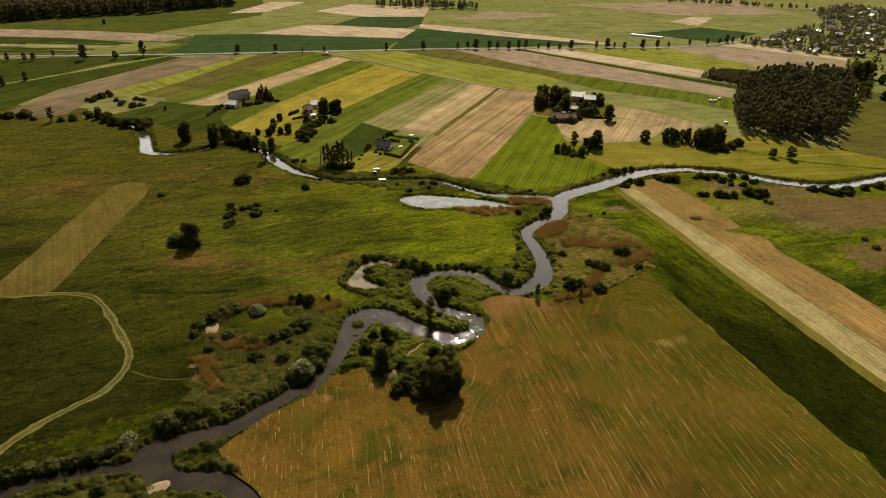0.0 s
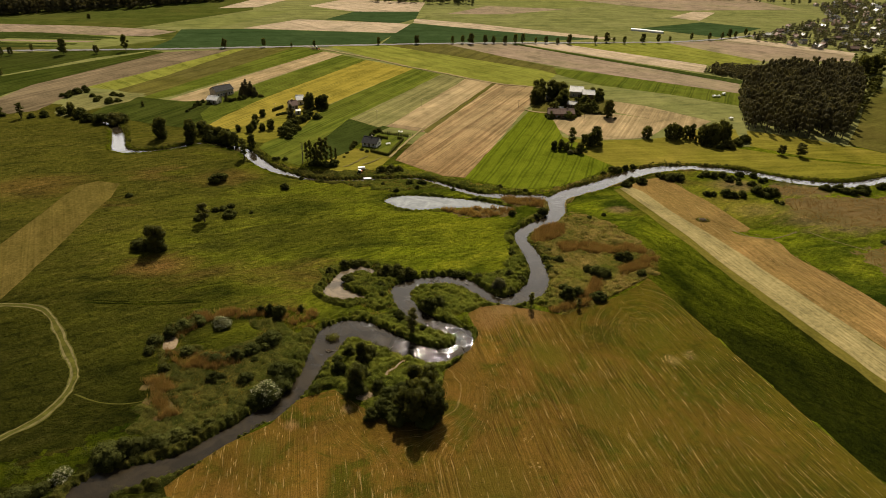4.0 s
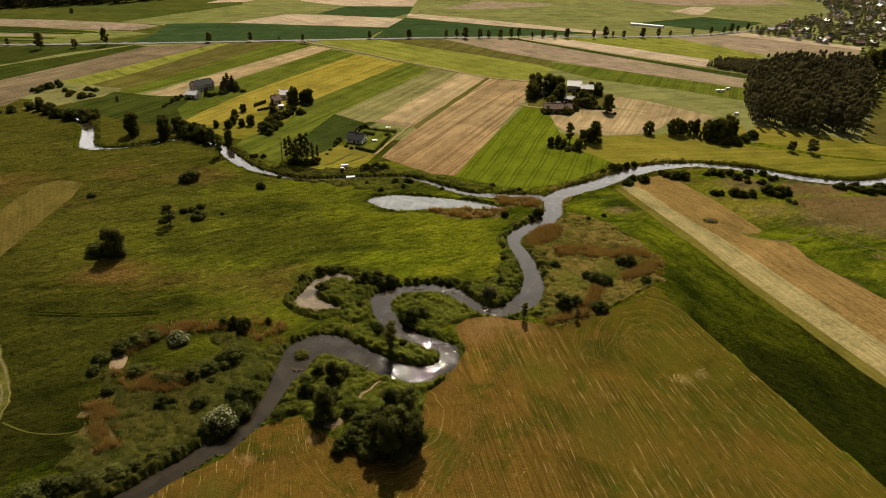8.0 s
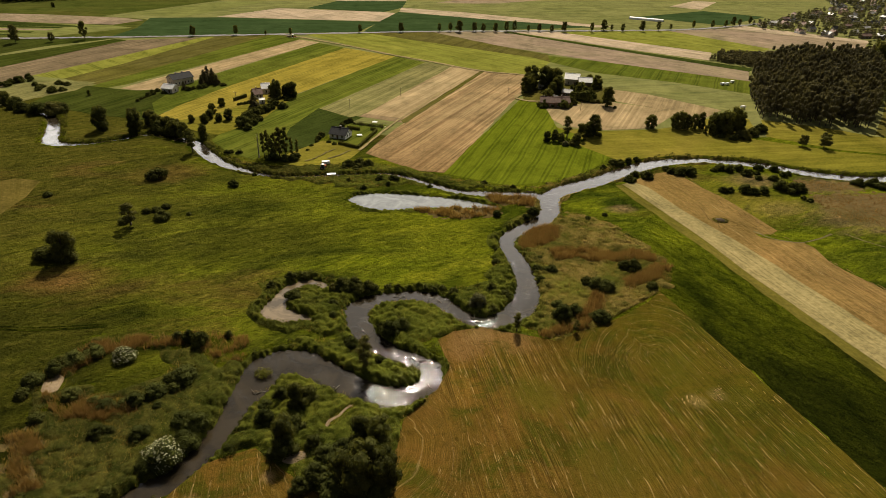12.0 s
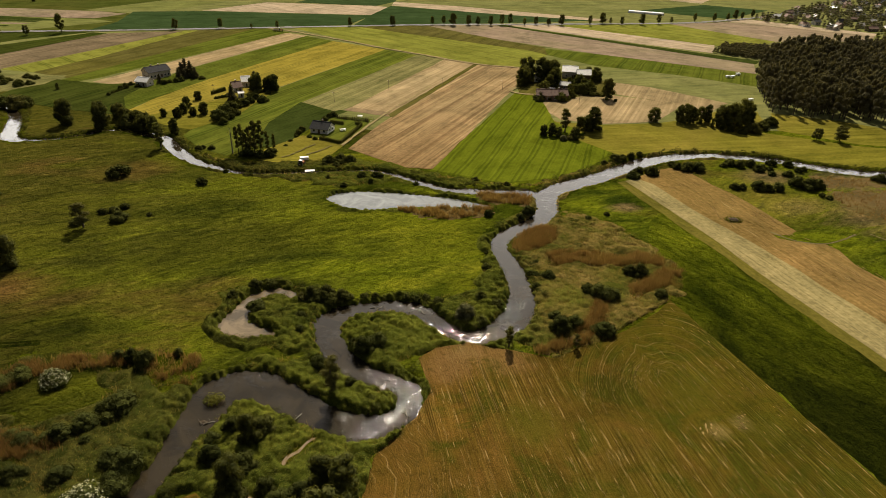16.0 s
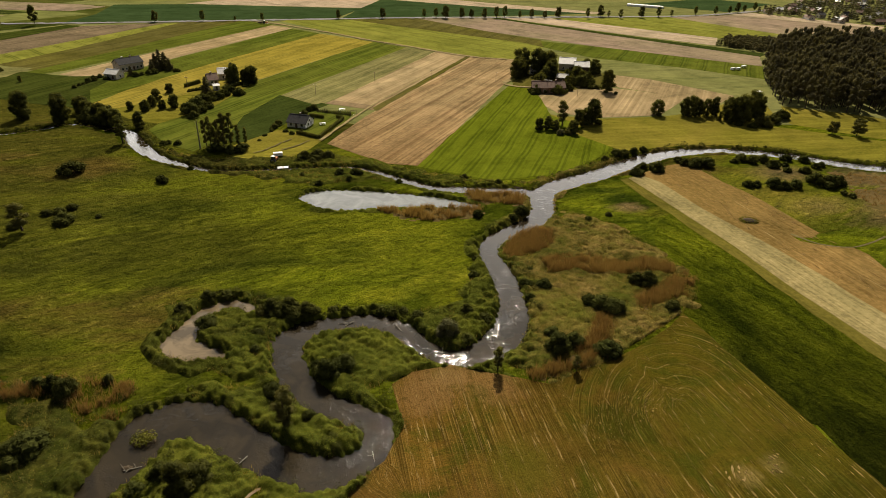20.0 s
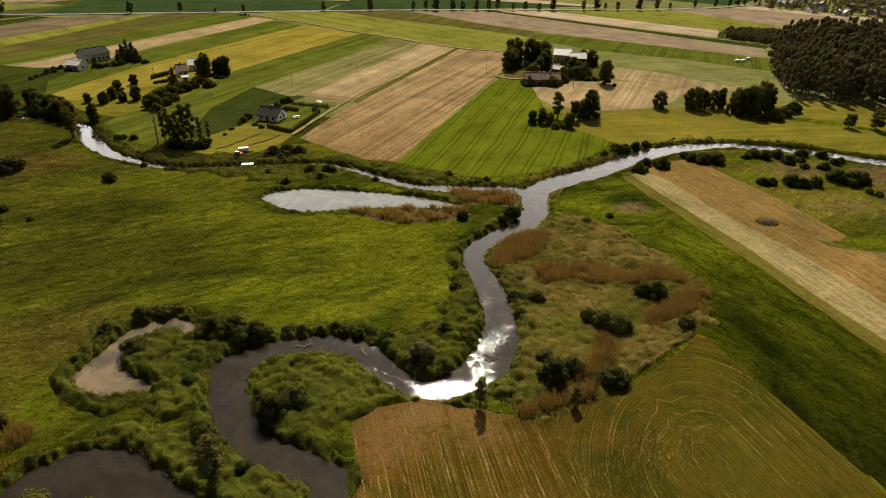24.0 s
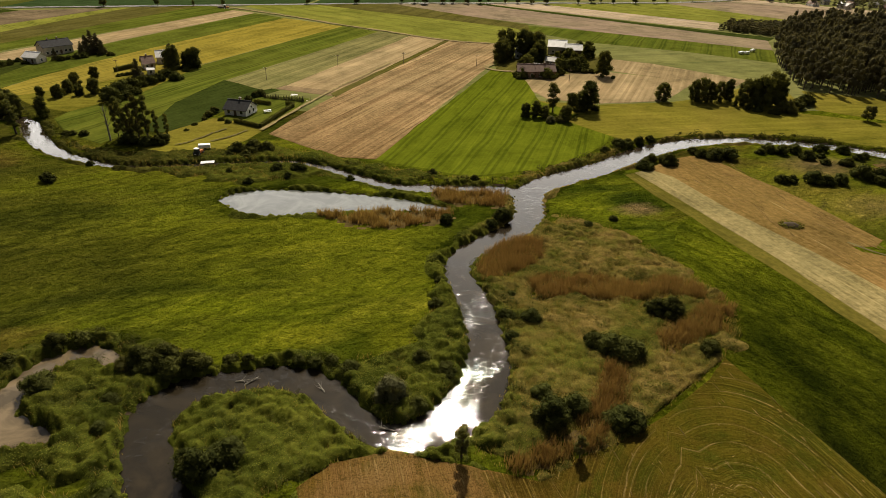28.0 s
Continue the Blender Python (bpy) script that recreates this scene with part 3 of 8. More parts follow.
# ------------------------------------------------------------------ building blocks


def big_mesh(name, verts, faces, mats, smooth=False, mat_index=None):
    """A mesh from arrays: verts (n, 3), faces (m, 3 or 4)."""
    me = bpy.data.meshes.new(name)
    verts, faces = np.asarray(verts, dtype=np.float32), np.asarray(faces, dtype=np.int32)
    me.vertices.add(len(verts))
    me.vertices.foreach_set("co", verts.ravel())
    me.loops.add(faces.size)
    me.loops.foreach_set("vertex_index", faces.ravel())
    me.polygons.add(len(faces))
    me.polygons.foreach_set("loop_start", np.arange(len(faces), dtype=np.int32) * faces.shape[1])
    me.polygons.foreach_set("use_smooth", np.full(len(faces), smooth, dtype=bool))
    for m in mats if isinstance(mats, (list, tuple)) else [mats]:
        me.materials.append(m)
    if mat_index is not None:
        me.polygons.foreach_set("material_index", np.asarray(mat_index, dtype=np.int32))
    me.update(calc_edges=True)
    return me


def poly_mesh(name, verts, faces, mats, smooth=False):
    me = bpy.data.meshes.new(name)
    me.from_pydata([tuple(v) for v in verts], [], [tuple(f) for f in faces])
    for m in mats if isinstance(mats, (list, tuple)) else [mats]:
        me.materials.append(m)
    if smooth:
        me.polygons.foreach_set("use_smooth", np.ones(len(faces), dtype=bool))
    me.update()
    return me


def part(name, mesh, parent, label=""):
    """One mesh under a thing or a part."""
    ob = new(name, mesh)
    ob.parent = parent
    return tagged(ob, label)


def spline(points, step=3.0):
    """A smooth line (Catmull-Rom) through rows of numbers, about step metres between its points."""
    p = np.array(points, dtype=float)
    p = np.vstack([2 * p[0] - p[1], p, 2 * p[-1] - p[-2]])
    rows = []
    for a, b, c, d in zip(p[:-3], p[1:-2], p[2:-1], p[3:]):
        n = max(2, int(np.hypot(*(c - b)[:2]) / step))
        for s in np.arange(n) / n:
            rows.append(0.5 * (2 * b + (c - a) * s + (2 * a - 5 * b + 4 * c - d) * s * s + (3 * b - a - 3 * c + d) * s ** 3))
    rows.append(p[-2])
    return np.array(rows)


def to_line(px, py, line):
    """Distance from points to a line of rows (x, y, half width), less the half width."""
    best = np.full(px.shape, 1e9)
    for (x0, y0, w0), (x1, y1, w1) in zip(line[:-1], line[1:]):
        dx, dy = x1 - x0, y1 - y0
        near = (px > min(x0, x1) - 40) & (px < max(x0, x1) + 40) & (py > min(y0, y1) - 40) & (py < max(y0, y1) + 40)
        qx, qy = px[near], py[near]
        s = np.clip(((qx - x0) * dx + (qy - y0) * dy) / (dx * dx + dy * dy + 1e-9), 0, 1)
        d = np.hypot(qx - x0 - s * dx, qy - y0 - s * dy) - (w0 + s * (w1 - w0))
        best[near] = np.minimum(best[near], d)
    return best


def inside(px, py, poly):
    """Which points lie in the polygon."""
    ok = np.zeros(px.shape, dtype=bool)
    q = np.array(poly, dtype=float)
    for (x0, y0), (x1, y1) in zip(q, np.roll(q, -1, 0)):
        if y0 != y1:
            ok ^= ((y0 > py) != (y1 > py)) & (px < (x1 - x0) * (py - y0) / (y1 - y0) + x0)
    return ok


def smooth_ring(points, step=3.0):
    p = list(points)
    s = spline(np.array(p + p[:1], dtype=float), step)
    return s[:-1]


# ------------------------------------------------------------------ the water's plan
# rows: x, y, width
def channel(*rows):
    s = spline([(x, y, w / 2) for (x, y), w in rows], 2.5)
    return s


UPPER = [((271.6, 330.0), 5), ((242.0, 319.2), 5), ((227.8, 312.4), 5), ((212.3, 306.5), 6), ((196.7, 305.3), 6.5), ((176.6, 311.2), 6.5),
         ((164.3, 317.7), 6), ((151.3, 321.6), 6), ((138.7, 323.4), 6), ((125.0, 322.7), 7), ((109.7, 317.4), 8), ((95.8, 308.2), 8.5),
         ((80.3, 295.9), 8.5), ((68.8, 288.4), 8.5), ((59.6, 280.8), 8), ((56.2, 273.2), 7.5), ((55.3, 264.6), 7), ((51.6, 256.7), 7),
         ((44.5, 249.7), 6.5), ((38.5, 243.5), 6)]
BENDS = [((36.2, 237.5), 5.5), ((38.2, 228.2), 6), ((39.8, 220.6), 6.5), ((40.2, 211.5), 6.6), ((39.4, 203.5), 7.6), ((35.4, 196.0), 8),
         ((28.9, 191.2), 6), ((24.2, 191.2), 5), ((19.9, 194.2), 5), ((15.7, 198.9), 5.5), ((11.7, 202.4), 6), ((5.8, 203.5), 5.5),
         ((0.0, 202.4), 5), ((-5.6, 200.1), 6.5), ((-8.9, 196.7), 7), ((-8.5, 192.0), 6.5), ((-5.0, 183.4), 6.5), ((0.8, 177.6), 6),
         ((7.8, 174.0), 5.5), ((12.2, 171.5), 5.5), ((12.6, 166.6), 5.5)]
RIVER = channel(*UPPER, *BENDS)
POOLS = [((12.5, 169.0), 5.5), ((12.1, 165.7), 5.5), ((8.5, 162.5), 6), ((2.7, 160.3), 7), ((2.9, 161.3), 6.5), ((-3.8, 163.0), 7),
         ((-12.5, 168.3), 8), ((-20.9, 172.9), 9), ((-27.1, 169.9), 10.5), ((-29.2, 162.7), 8), ((-30.9, 155.3), 5.5), ((-32.1, 147.8), 5),
         ((-34.9, 140.9), 5), ((-38.3, 135.3), 5), ((-40.1, 134.7), 5)]
LOWER = [((-46.3, 127.5), 5), ((-52.2, 120.9), 5.5), ((-59.6, 116.2), 5.5), ((-67.2, 112.9), 7), ((-71.4, 109.2), 9), ((-67.5, 103.5), 7),
         ((-62.5, 101.1), 6), ((-54.6, 101.7), 6), ((-47.1, 99.7), 6), ((-41.2, 95.4), 6), ((-36.6, 85.4), 6), ((-36.6, 72.9), 6),
         ((-46.0, 66.0), 6), ((-58.0, 40.0), 6.5), ((-52.0, 10.0), 6), ((-60.0, -40.0), 6)]
REACH = channel(*POOLS, *LOWER)
STREAM = channel(((-217.3, 382.9), 3), ((-197.9, 372.6), 4), ((-185.3, 358.8), 5), ((-175.9, 341.5), 6), ((-168.0, 326.4), 6), ((-155.2, 324.7), 2.5), ((-141.5, 330.7), 2),
                 ((-128.7, 340.7), 2.5), ((-103.8, 330.8), 5), ((-92.8, 316.5), 6), ((-80.1, 303.4), 4.5), ((-69.9, 297.6), 3.5), ((-58.1, 292.6), 2.5),
                 ((-45.4, 292.3), 2.2), ((-32.0, 294.6), 3), ((-19.7, 296.5), 2.2), ((-8.6, 297.4), 2.5), ((0.1, 293.6), 3.5), ((10.5, 286.7), 4),
                 ((20.1, 280.6), 4.5), ((30.7, 279.0), 5), ((41.2, 279.4), 5), ((50.2, 278.2), 6), ((57.5, 276.9), 6))
OXBOW = channel(((-19.1, 206.5), 2.5), ((-24.6, 209.4), 4), ((-29.8, 206.1), 4), ((-31.8, 199.4), 5), ((-32.0, 194.3), 7), ((-28.1, 191.7), 6.5), ((-21.8, 190.9), 2.5))
BACKWATER = channel(((-71.7, 107.4), 4), ((-76.9, 104.3), 3.5), ((-84.0, 103.4), 3.5), ((-91.1, 101.4), 4), ((-98.3, 97.8), 5), ((-105.4, 90.9), 5))
POND = smooth_ring([(-22.3, 270.3), (-19.3, 274.4), (-12.0, 276.8), (-1.7, 276.8), (8.7, 275.3), (20.5, 273.1), (30.7, 269.5), (36.3, 266.3),
                    (32.0, 264.6), (22.3, 265.3), (8.7, 264.2), (0.8, 262.4), (-8.4, 261.2), (-14.8, 262.9)])
POND_RIM = np.column_stack([np.vstack([POND, POND[:1]]), np.zeros(len(POND) + 1)])


def wet(px, py):
    """Signed distance to the nearest water's edge (negative in the water), for the river, the pond, the oxbow."""
    river = np.minimum.reduce([to_line(px, py, c) for c in (RIVER, REACH, STREAM, BACKWATER)])
    pond = np.where(inside(px, py, POND), -1, 1) * np.abs(to_line(px, py, POND_RIM))
    return river, pond, to_line(px, py, OXBOW)


_ways = np.vstack([np.hstack([c[:-1], c[1:]]) for c in (RIVER, REACH, STREAM, BACKWATER, OXBOW)])


def shore_gap(x, y):
    """Distance of one point from the nearest water's edge."""
    ax, ay, aw, bx, by, bw = _ways.T
    dx, dy = bx - ax, by - ay
    f = np.clip(((x - ax) * dx + (y - ay) * dy) / (dx * dx + dy * dy + 1e-9), 0, 1)
    gap = (np.hypot(x - ax - f * dx, y - ay - f * dy) - (aw + f * (bw - aw))).min()
    return -1.0 if inside(np.array([x]), np.array([y]), POND)[0] else gap


def rough_edge(px, py):
    return 0.45 * np.sin(px * 1.3 + 2 * np.sin(py * 0.7)) * np.sin(py * 1.1 + 1.7 * np.sin(px * 0.5)) + 0.3 * np.sin(px * 2.9 + py * 2.3)


# ------------------------------------------------------------------ the ground, one sheet
def grid_lines(lo, hi, step, far_lo, far_hi):
    mid = list(np.arange(lo, hi + step / 2, step))
    up, s = [mid[-1]], step
    while up[-1] < far_hi:
        s *= 1.22
        up.append(up[-1] + s)
    dn, s = [mid[0]], step
    while dn[-1] > far_lo:
        s *= 1.22
        dn.append(dn[-1] - s)
    return np.array(dn[:0:-1] + mid + up[1:])


WATER_Z = -0.5
gx, gy = grid_lines(-235, 275, 1.0, -4200, 4200), grid_lines(20, 415, 1.0, -900, 4600)
GX, GY = np.meshgrid(gx, gy)
px, py = GX.ravel(), GY.ravel()
d_river, d_pond, d_oxbow = wet(px, py)
d_any = np.minimum.reduce([d_river, d_pond, d_oxbow]) + rough_edge(px, py) * 0.8
edge = np.clip((0.9 - d_any) / 1.7, 0, 1)
swell = 0.10 * np.sin(px * 0.045 + 1.3 * np.sin(py * 0.03)) * np.sin(py * 0.06 + np.sin(px * 0.021)) * np.clip((d_any - 2) / 12, 0, 1) * (py < 320) * (px > -400)
pz = -1.35 * edge * edge * (3 - 2 * edge) + np.clip(swell, -0.1, 0.0)
nx, ny = len(gx), len(gy)
ii = (np.arange(ny - 1)[:, None] * nx + np.arange(nx - 1)).ravel()
quads = np.stack([ii, ii + 1, ii + nx + 1, ii + nx], 1)
centre_d = d_any[quads].mean(1)
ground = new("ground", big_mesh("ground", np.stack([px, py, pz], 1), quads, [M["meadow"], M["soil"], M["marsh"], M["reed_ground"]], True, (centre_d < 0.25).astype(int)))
tagged(ground, "green and olive river meadow reaching to the horizon", "meadow", kind="structure")


def water_sheet(name, dist, mat, label):
    """Water wherever the ground dips below its level."""
    use = (dist[quads] + rough_edge(px, py)[quads] * 0.8).min(1) < 0.9
    q = quads[use]
    keep, idx = np.unique(q, return_inverse=True)
    v = np.stack([px[keep], py[keep], np.full(len(keep), WATER_Z)], 1)
    ob = new(name, big_mesh(name, v, idx.reshape(-1, 4), mat, True))
    return tagged(ob, label, "water", kind="structure")


d_nopond = np.where(np.minimum(d_pond, d_oxbow) < 2.0, 9.0, d_river)
water_sheet("river_water", d_nopond, M["water"], "brown slow river water winding through the meadow")
water_sheet("pond_water", np.where(d_river < 0.5, 9.0, d_pond), M["pond"], "still grey pond beside the river with sun glitter")
water_sheet("oxbow_water", np.where(d_river < 0.5, 9.0, d_oxbow), M["murky"], "cloudy beige water in a cut-off river bend")

# ------------------------------------------------------------------ fields
FIELD_COUNT = itertools.count()


def field(mat, corners, name="field", label="", height=0.06, wobble=0.35, group="fields", rounded=False):
    """A plot of land: a low slab with slightly uneven margins."""
    k = next(FIELD_COUNT)
    rng = random.Random(100 + k)
    top = height + 0.0028 * k
    if rounded:
        corners = [tuple(p) for p in smooth_ring(corners, 0.7)]
    ring = []
    for (x0, y0), (x1, y1) in zip(corners, corners[1:] + corners[:1]):
        n = max(1, int(math.hypot(x1 - x0, y1 - y0) / 7))
        for i in range(min(n, 40)):
            s = i / min(n, 40)
            w = wobble if i else 0.0
            ring.append((x0 + (x1 - x0) * s + rng.uniform(-w, w), y0 + (y1 - y0) * s + rng.uniform(-w, w)))
    n = len(ring)
    area = sum(a[0] * b[1] - b[0] * a[1] for a, b in zip(ring, ring[1:] + ring[:1]))
    if area < 0:
        ring.reverse()
    verts = [(x, y, top) for x, y in ring]
    for (xa, ya), (xb, yb), (xc, yc) in zip(ring[-1:] + ring[:-1], ring, ring[1:] + ring[:1]):
        out = Vector((yc - ya, xa - xc)).normalized() * (0.35 + 2.2 * top)
        verts.append((xb + out.x, yb + out.y, -0.06))
    faces = [tuple(range(n))] + [(i, i + n, (i + 1) % n + n, (i + 1) % n) for i in range(n)]
    ob = new(name, poly_mesh(name, verts, faces, mat))
    return tagged(ob, label, "field", group, "structure")


def lane(name, points, width, mat, label, top=0.02, category="track"):
    s = spline(points, 1.2)
    d = np.gradient(s, axis=0)
    d /= np.linalg.norm(d, axis=1)[:, None] + 1e-9
    rng = np.random.default_rng(len(points))
    wob = rng.standard_normal((len(s) + 4, 2))
    wob = 1 + 0.28 * sum(wob[k:k + len(s)] for k in range(5)) / 5 ** 0.5
    wob = np.clip(wob, 0.45, 1.6)
    a = s + np.stack([-d[:, 1], d[:, 0]], 1) * (width / 2) * wob[:, :1]
    b = s - np.stack([-d[:, 1], d[:, 0]], 1) * (width / 2) * wob[:, 1:]
    n = len(s)
    v = np.vstack([np.column_stack([a, np.full(n, top)]), np.column_stack([b, np.full(n, top)])])
    i = np.arange(n - 1)
    ob = new(name, big_mesh(name, v, np.stack([i, i + n, i + n + 1, i + 1], 1), mat))
    return tagged(ob, label, category, kind="structure")


# mown hay field in the bend of the river
field(M["hay"], [(13.9, 182.1), (17.4, 185.7), (25.0, 188.0), (35.4, 185.4), (44.7, 182.6), (47.7, 185.3), (55.6, 188.7), (64.6, 194.3), (75.0, 202.7), (79.6, 208.0),
                 (111.7, 107.2), (80.5, 57.2), (-25.3, 54.4), (-36.9, 94.0), (-43.2, 100.1), (-51.8, 105.8), (-55.3, 111.1), (-51.1, 117.1), (-45.4, 124.0), (-36.9, 131.0),
                 (-31.3, 140.5), (-23.4, 144.2), (-16.0, 138.2), (-9.1, 133.7), (-2.6, 132.8), (4.8, 135.9), (5.9, 146.1), (6.7, 153.0), (8.9, 157.5), (14.3, 163.2), (16.9, 171.4)],
      "hay_field", "mown golden hay field with pale rows of straw", 0.05)
field(M["tall_grass"], [(77.2, 206.1), (80.3, 219.4), (82.4, 234.6), (85.0, 247.0), (89.5, 257.0), (95.6, 263.5), (116.3, 211.0), (134.9, 144.2), (138.3, 131.2), (114.9, 97.0), (112.0, 107.5)], "tall_grass_field", "dark green tall grass strip beside the hay field", 0.02, 2.6)
field(M["dry_margin"], [(86.4, 290.1), (90.4, 291.9), (98.6, 265.3), (106.0, 242.7), (110.6, 223.8), (115.4, 209.1), (135.2, 144.7), (139.4, 132.0), (135.4, 128.5), (130.0, 146.0), (110.4, 208.5), (106.6, 222.2), (101.7, 240.7), (94.9, 263.0)],
      "field_margin", "yellowish dry grass margin beside the straw strip", 0.02, 0.8)
field(M["straw_strip"], [(89.7, 291.6), (94.5, 294.8), (99.6, 289.0), (101.4, 283.5), (110.0, 258.2), (117.7, 240.0), (123.0, 225.2), (127.8, 209.1), (144.3, 159.3), (147.5, 144.7), (139.1, 132.4), (135.2, 144.7), (115.0, 209.1), (110.5, 223.8), (105.9, 242.7), (98.5, 265.3)],
      "straw_strip", "pale cut straw strip across the meadow")
field(M["stubble"], [(94.5, 294.8), (99.3, 299.0), (104.6, 303.3), (111.9, 306.5), (116.2, 305.4), (119.4, 298.0), (122.2, 289.7), (129.0, 273.4), (132.4, 260.8), (135.1, 251.2), (131.6, 248.3), (125.9, 248.2), (126.8, 245.4), (132.2, 243.0), (140.0, 242.1),
                     (141.9, 238.3), (141.6, 229.5), (143.8, 222.9), (146.4, 218.1), (153.5, 202.0), (159.7, 184.0), (163.5, 168.1), (147.5, 144.7), (144.3, 159.3), (127.8, 209.1), (123.0, 225.2), (117.7, 240.0), (110.0, 258.2), (101.4, 283.5), (99.6, 289.0)],
      "stubble_field", "orange-brown stubble strip with pale swaths", 0.06, 0.7)
field(M["dry_strip"], [(-163.4, 275.6), (-157.5, 281.9), (-146.4, 279.8), (-142.7, 264.6), (-142.5, 246.9), (-138.4, 182.5), (-141.4, 179.0), (-159.7, 177.2)], "straw_strip", "pale yellow mown strip in the meadow")
field(M["pasture"], [(88.9, 353.3), (124.0, 369.3), (154.6, 365.6), (181.0, 353.4), (208.5, 340.3), (251.7, 331.1), (272.5, 334.5), (270.0, 332.0), (249.3, 326.0), (219.9, 316.5), (196.0, 312.0),
                     (178.0, 318.0), (164.5, 325.0), (150.5, 329.0), (138.0, 330.8), (124.0, 329.5), (108.0, 324.5), (95.0, 320.0), (91.0, 326.0), (79.7, 340.6)], "pasture", "yellow-green pasture above the river")
field(M["pasture"], [(193.5, 391.9), (221.5, 380.6), (262.4, 352.6), (277.6, 335.0), (251.3, 334.7), (210.0, 343.2), (182.8, 361.8)], "pasture", "dry yellow pasture beside the wood")

field(M["pasture"], [(63.6, 379.6), (75.6, 367.3), (97.2, 363.8), (125.9, 369.0), (148.4, 379.2), (176.2, 402.6), (186.9, 393.2), (179.4, 365.8), (124.6, 353.1), (81.2, 350.5), (66.0, 362.6)], "pasture", "yellow grass between stubble and pasture")

# farmland under the plots beyond the river
field(M["far_green"], [(-2600, 420), (-700, 440), (-230, 405), (-120, 372), (0, 345), (230, 365), (700, 420), (2600, 500), (3200, 4300), (-3200, 4300)], "farmland", "green and olive farmland beyond the river", 0.005, 0.0)

field(M["far_moss"], [(-900, 610), (-489, 545), (-311, 583), (-214, 605), (-281, 690), (-330, 700), (-250, 860), (-290, 1010), (-420, 1250), (-1200, 1300)], "farmland", "dark green farmland below the distant wood", 0.01, 0.0)
# strips between the river and the road
field(M["strip_dark"], [(-358.1, 450.9), (-326.6, 482.2), (-295.6, 546.5), (-261.3, 584.4), (-320.3, 575.5), (-419.4, 538.2)], "field", "green grass strip below the tree-lined road")
field(M["strip_dark"], [(-318.4, 394.4), (-352.6, 443.1), (-324.4, 478.7), (-260.3, 581.9), (-245.9, 578.8), (-290.7, 450.6), (-295.8, 394.1)], "field", "green crop strip")
field(M["dimmed_tan"], [(-291.1, 384.1), (-290.4, 397.4), (-290.7, 450.6), (-247.4, 578.6), (-194.0, 600.0), (-228.8, 504.9), (-251.0, 447.0), (-251.0, 390.9), (-270.4, 377.4)], "field", "dry tan soil strip below the road")
field(M["lime"], [(-194.0, 600.0), (-183.3, 604.4), (-210.4, 493.3), (-227.1, 444.8), (-250.6, 450.3), (-228.8, 504.9)], "field", "yellow-green margin strip")
field(M["olive"], [(-183.3, 604.4), (-139.6, 622.6), (-199.1, 432.2), (-227.1, 444.8), (-210.4, 493.3)], "field", "olive-brown crop strip")
field(M["strip_green"], [(-139.6, 622.6), (-108.6, 604.7), (-183.6, 434.0), (-197.0, 417.5), (-201.0, 428.9)], "field", "bright green crop strip")
field(M["tan"], [(-110.8, 601.7), (-91.8, 591.1), (-137.7, 476.2), (-146.9, 447.7), (-154.2, 416.4), (-181.8, 425.1)], "field", "pale tan soil strip behind the long house")
field(M["strip_green"], [(-91.5, 588.6), (-66.9, 569.4), (-119.5, 438.2), (-132.0, 396.9), (-138.9, 366.7), (-153.2, 377.1), (-153.4, 416.5), (-136.8, 472.7)], "field", "green crop strip beside the yellow field")
field(M["yellow"], [(-66.9, 569.4), (-23.7, 540.6), (-74.0, 425.2), (-93.8, 403.5), (-105.7, 381.8), (-126.6, 361.1), (-137.8, 364.5), (-132.0, 396.9), (-119.5, 438.2)], "field", "ripe yellow crop field")
field(M["pasture"], [(-93.8, 403.5), (-73.5, 422.3), (-81.3, 368.9), (-96.1, 342.7), (-111.3, 349.6), (-124.9, 361.3), (-105.7, 381.8)], "orchard_ground", "dry grass of a small orchard")
field(M["strip_green"], [(-23.7, 540.6), (0.1, 522.4), (-56.0, 391.8), (-59.4, 342.0), (-69.6, 309.7), (-84.0, 319.5), (-96.0, 334.5), (-95.1, 342.7), (-81.3, 368.9), (-73.5, 422.3)], "field", "light green grass strip running to the river")
field(M["dark_crop"], [(-56.2, 393.1), (-29.6, 377.4), (-35.2, 367.6), (-44.6, 343.3), (-51.4, 320.9), (-62.1, 322.7), (-63.7, 356.1)], "field", "dark green row crop beside the house")
field(M["pale"], [(0.1, 522.4), (20.3, 510.9), (-28.7, 384.6), (-36.0, 376.7), (-55.3, 391.9)], "field", "pale green thin crop strip")
field(M["tan"], [(20.3, 510.9), (40.6, 498.0), (-7.2, 374.9), (-29.2, 382.2)], "field", "dry tan soil strip with furrows")
field(M["tan_dark"], [(-28.7, 384.6), (-5.4, 376.2), (-7.7, 370.2), (-31.2, 379.6)], "field", "dark fallow end of a soil strip", 0.12)
field(M["olive"], [(40.6, 498.0), (42.8, 496.4), (-5.9, 368.2), (-8.5, 372.5)], "field_margin", "narrow grassy margin between soil strips", 0.14)
field(M["plough"], [(42.8, 496.4), (78.0, 486.1), (69.8, 459.6), (15.0, 300.2), (3.7, 301.6), (-20.9, 321.7), (-10.2, 359.0)], "ploughed_field", "pale ploughed field with parallel furrows", 0.04)
field(M["crop_green"], [(60.8, 422.5), (71.3, 418.1), (73.7, 399.8), (74.0, 366.8), (84.1, 355.0), (79.7, 340.6), (91.8, 324.1), (75.8, 303.4), (62.1, 293.0), (41.0, 286.9), (14.9, 298.6)],
      "crop_field", "bright green young crop with wheel tracks", 0.10)
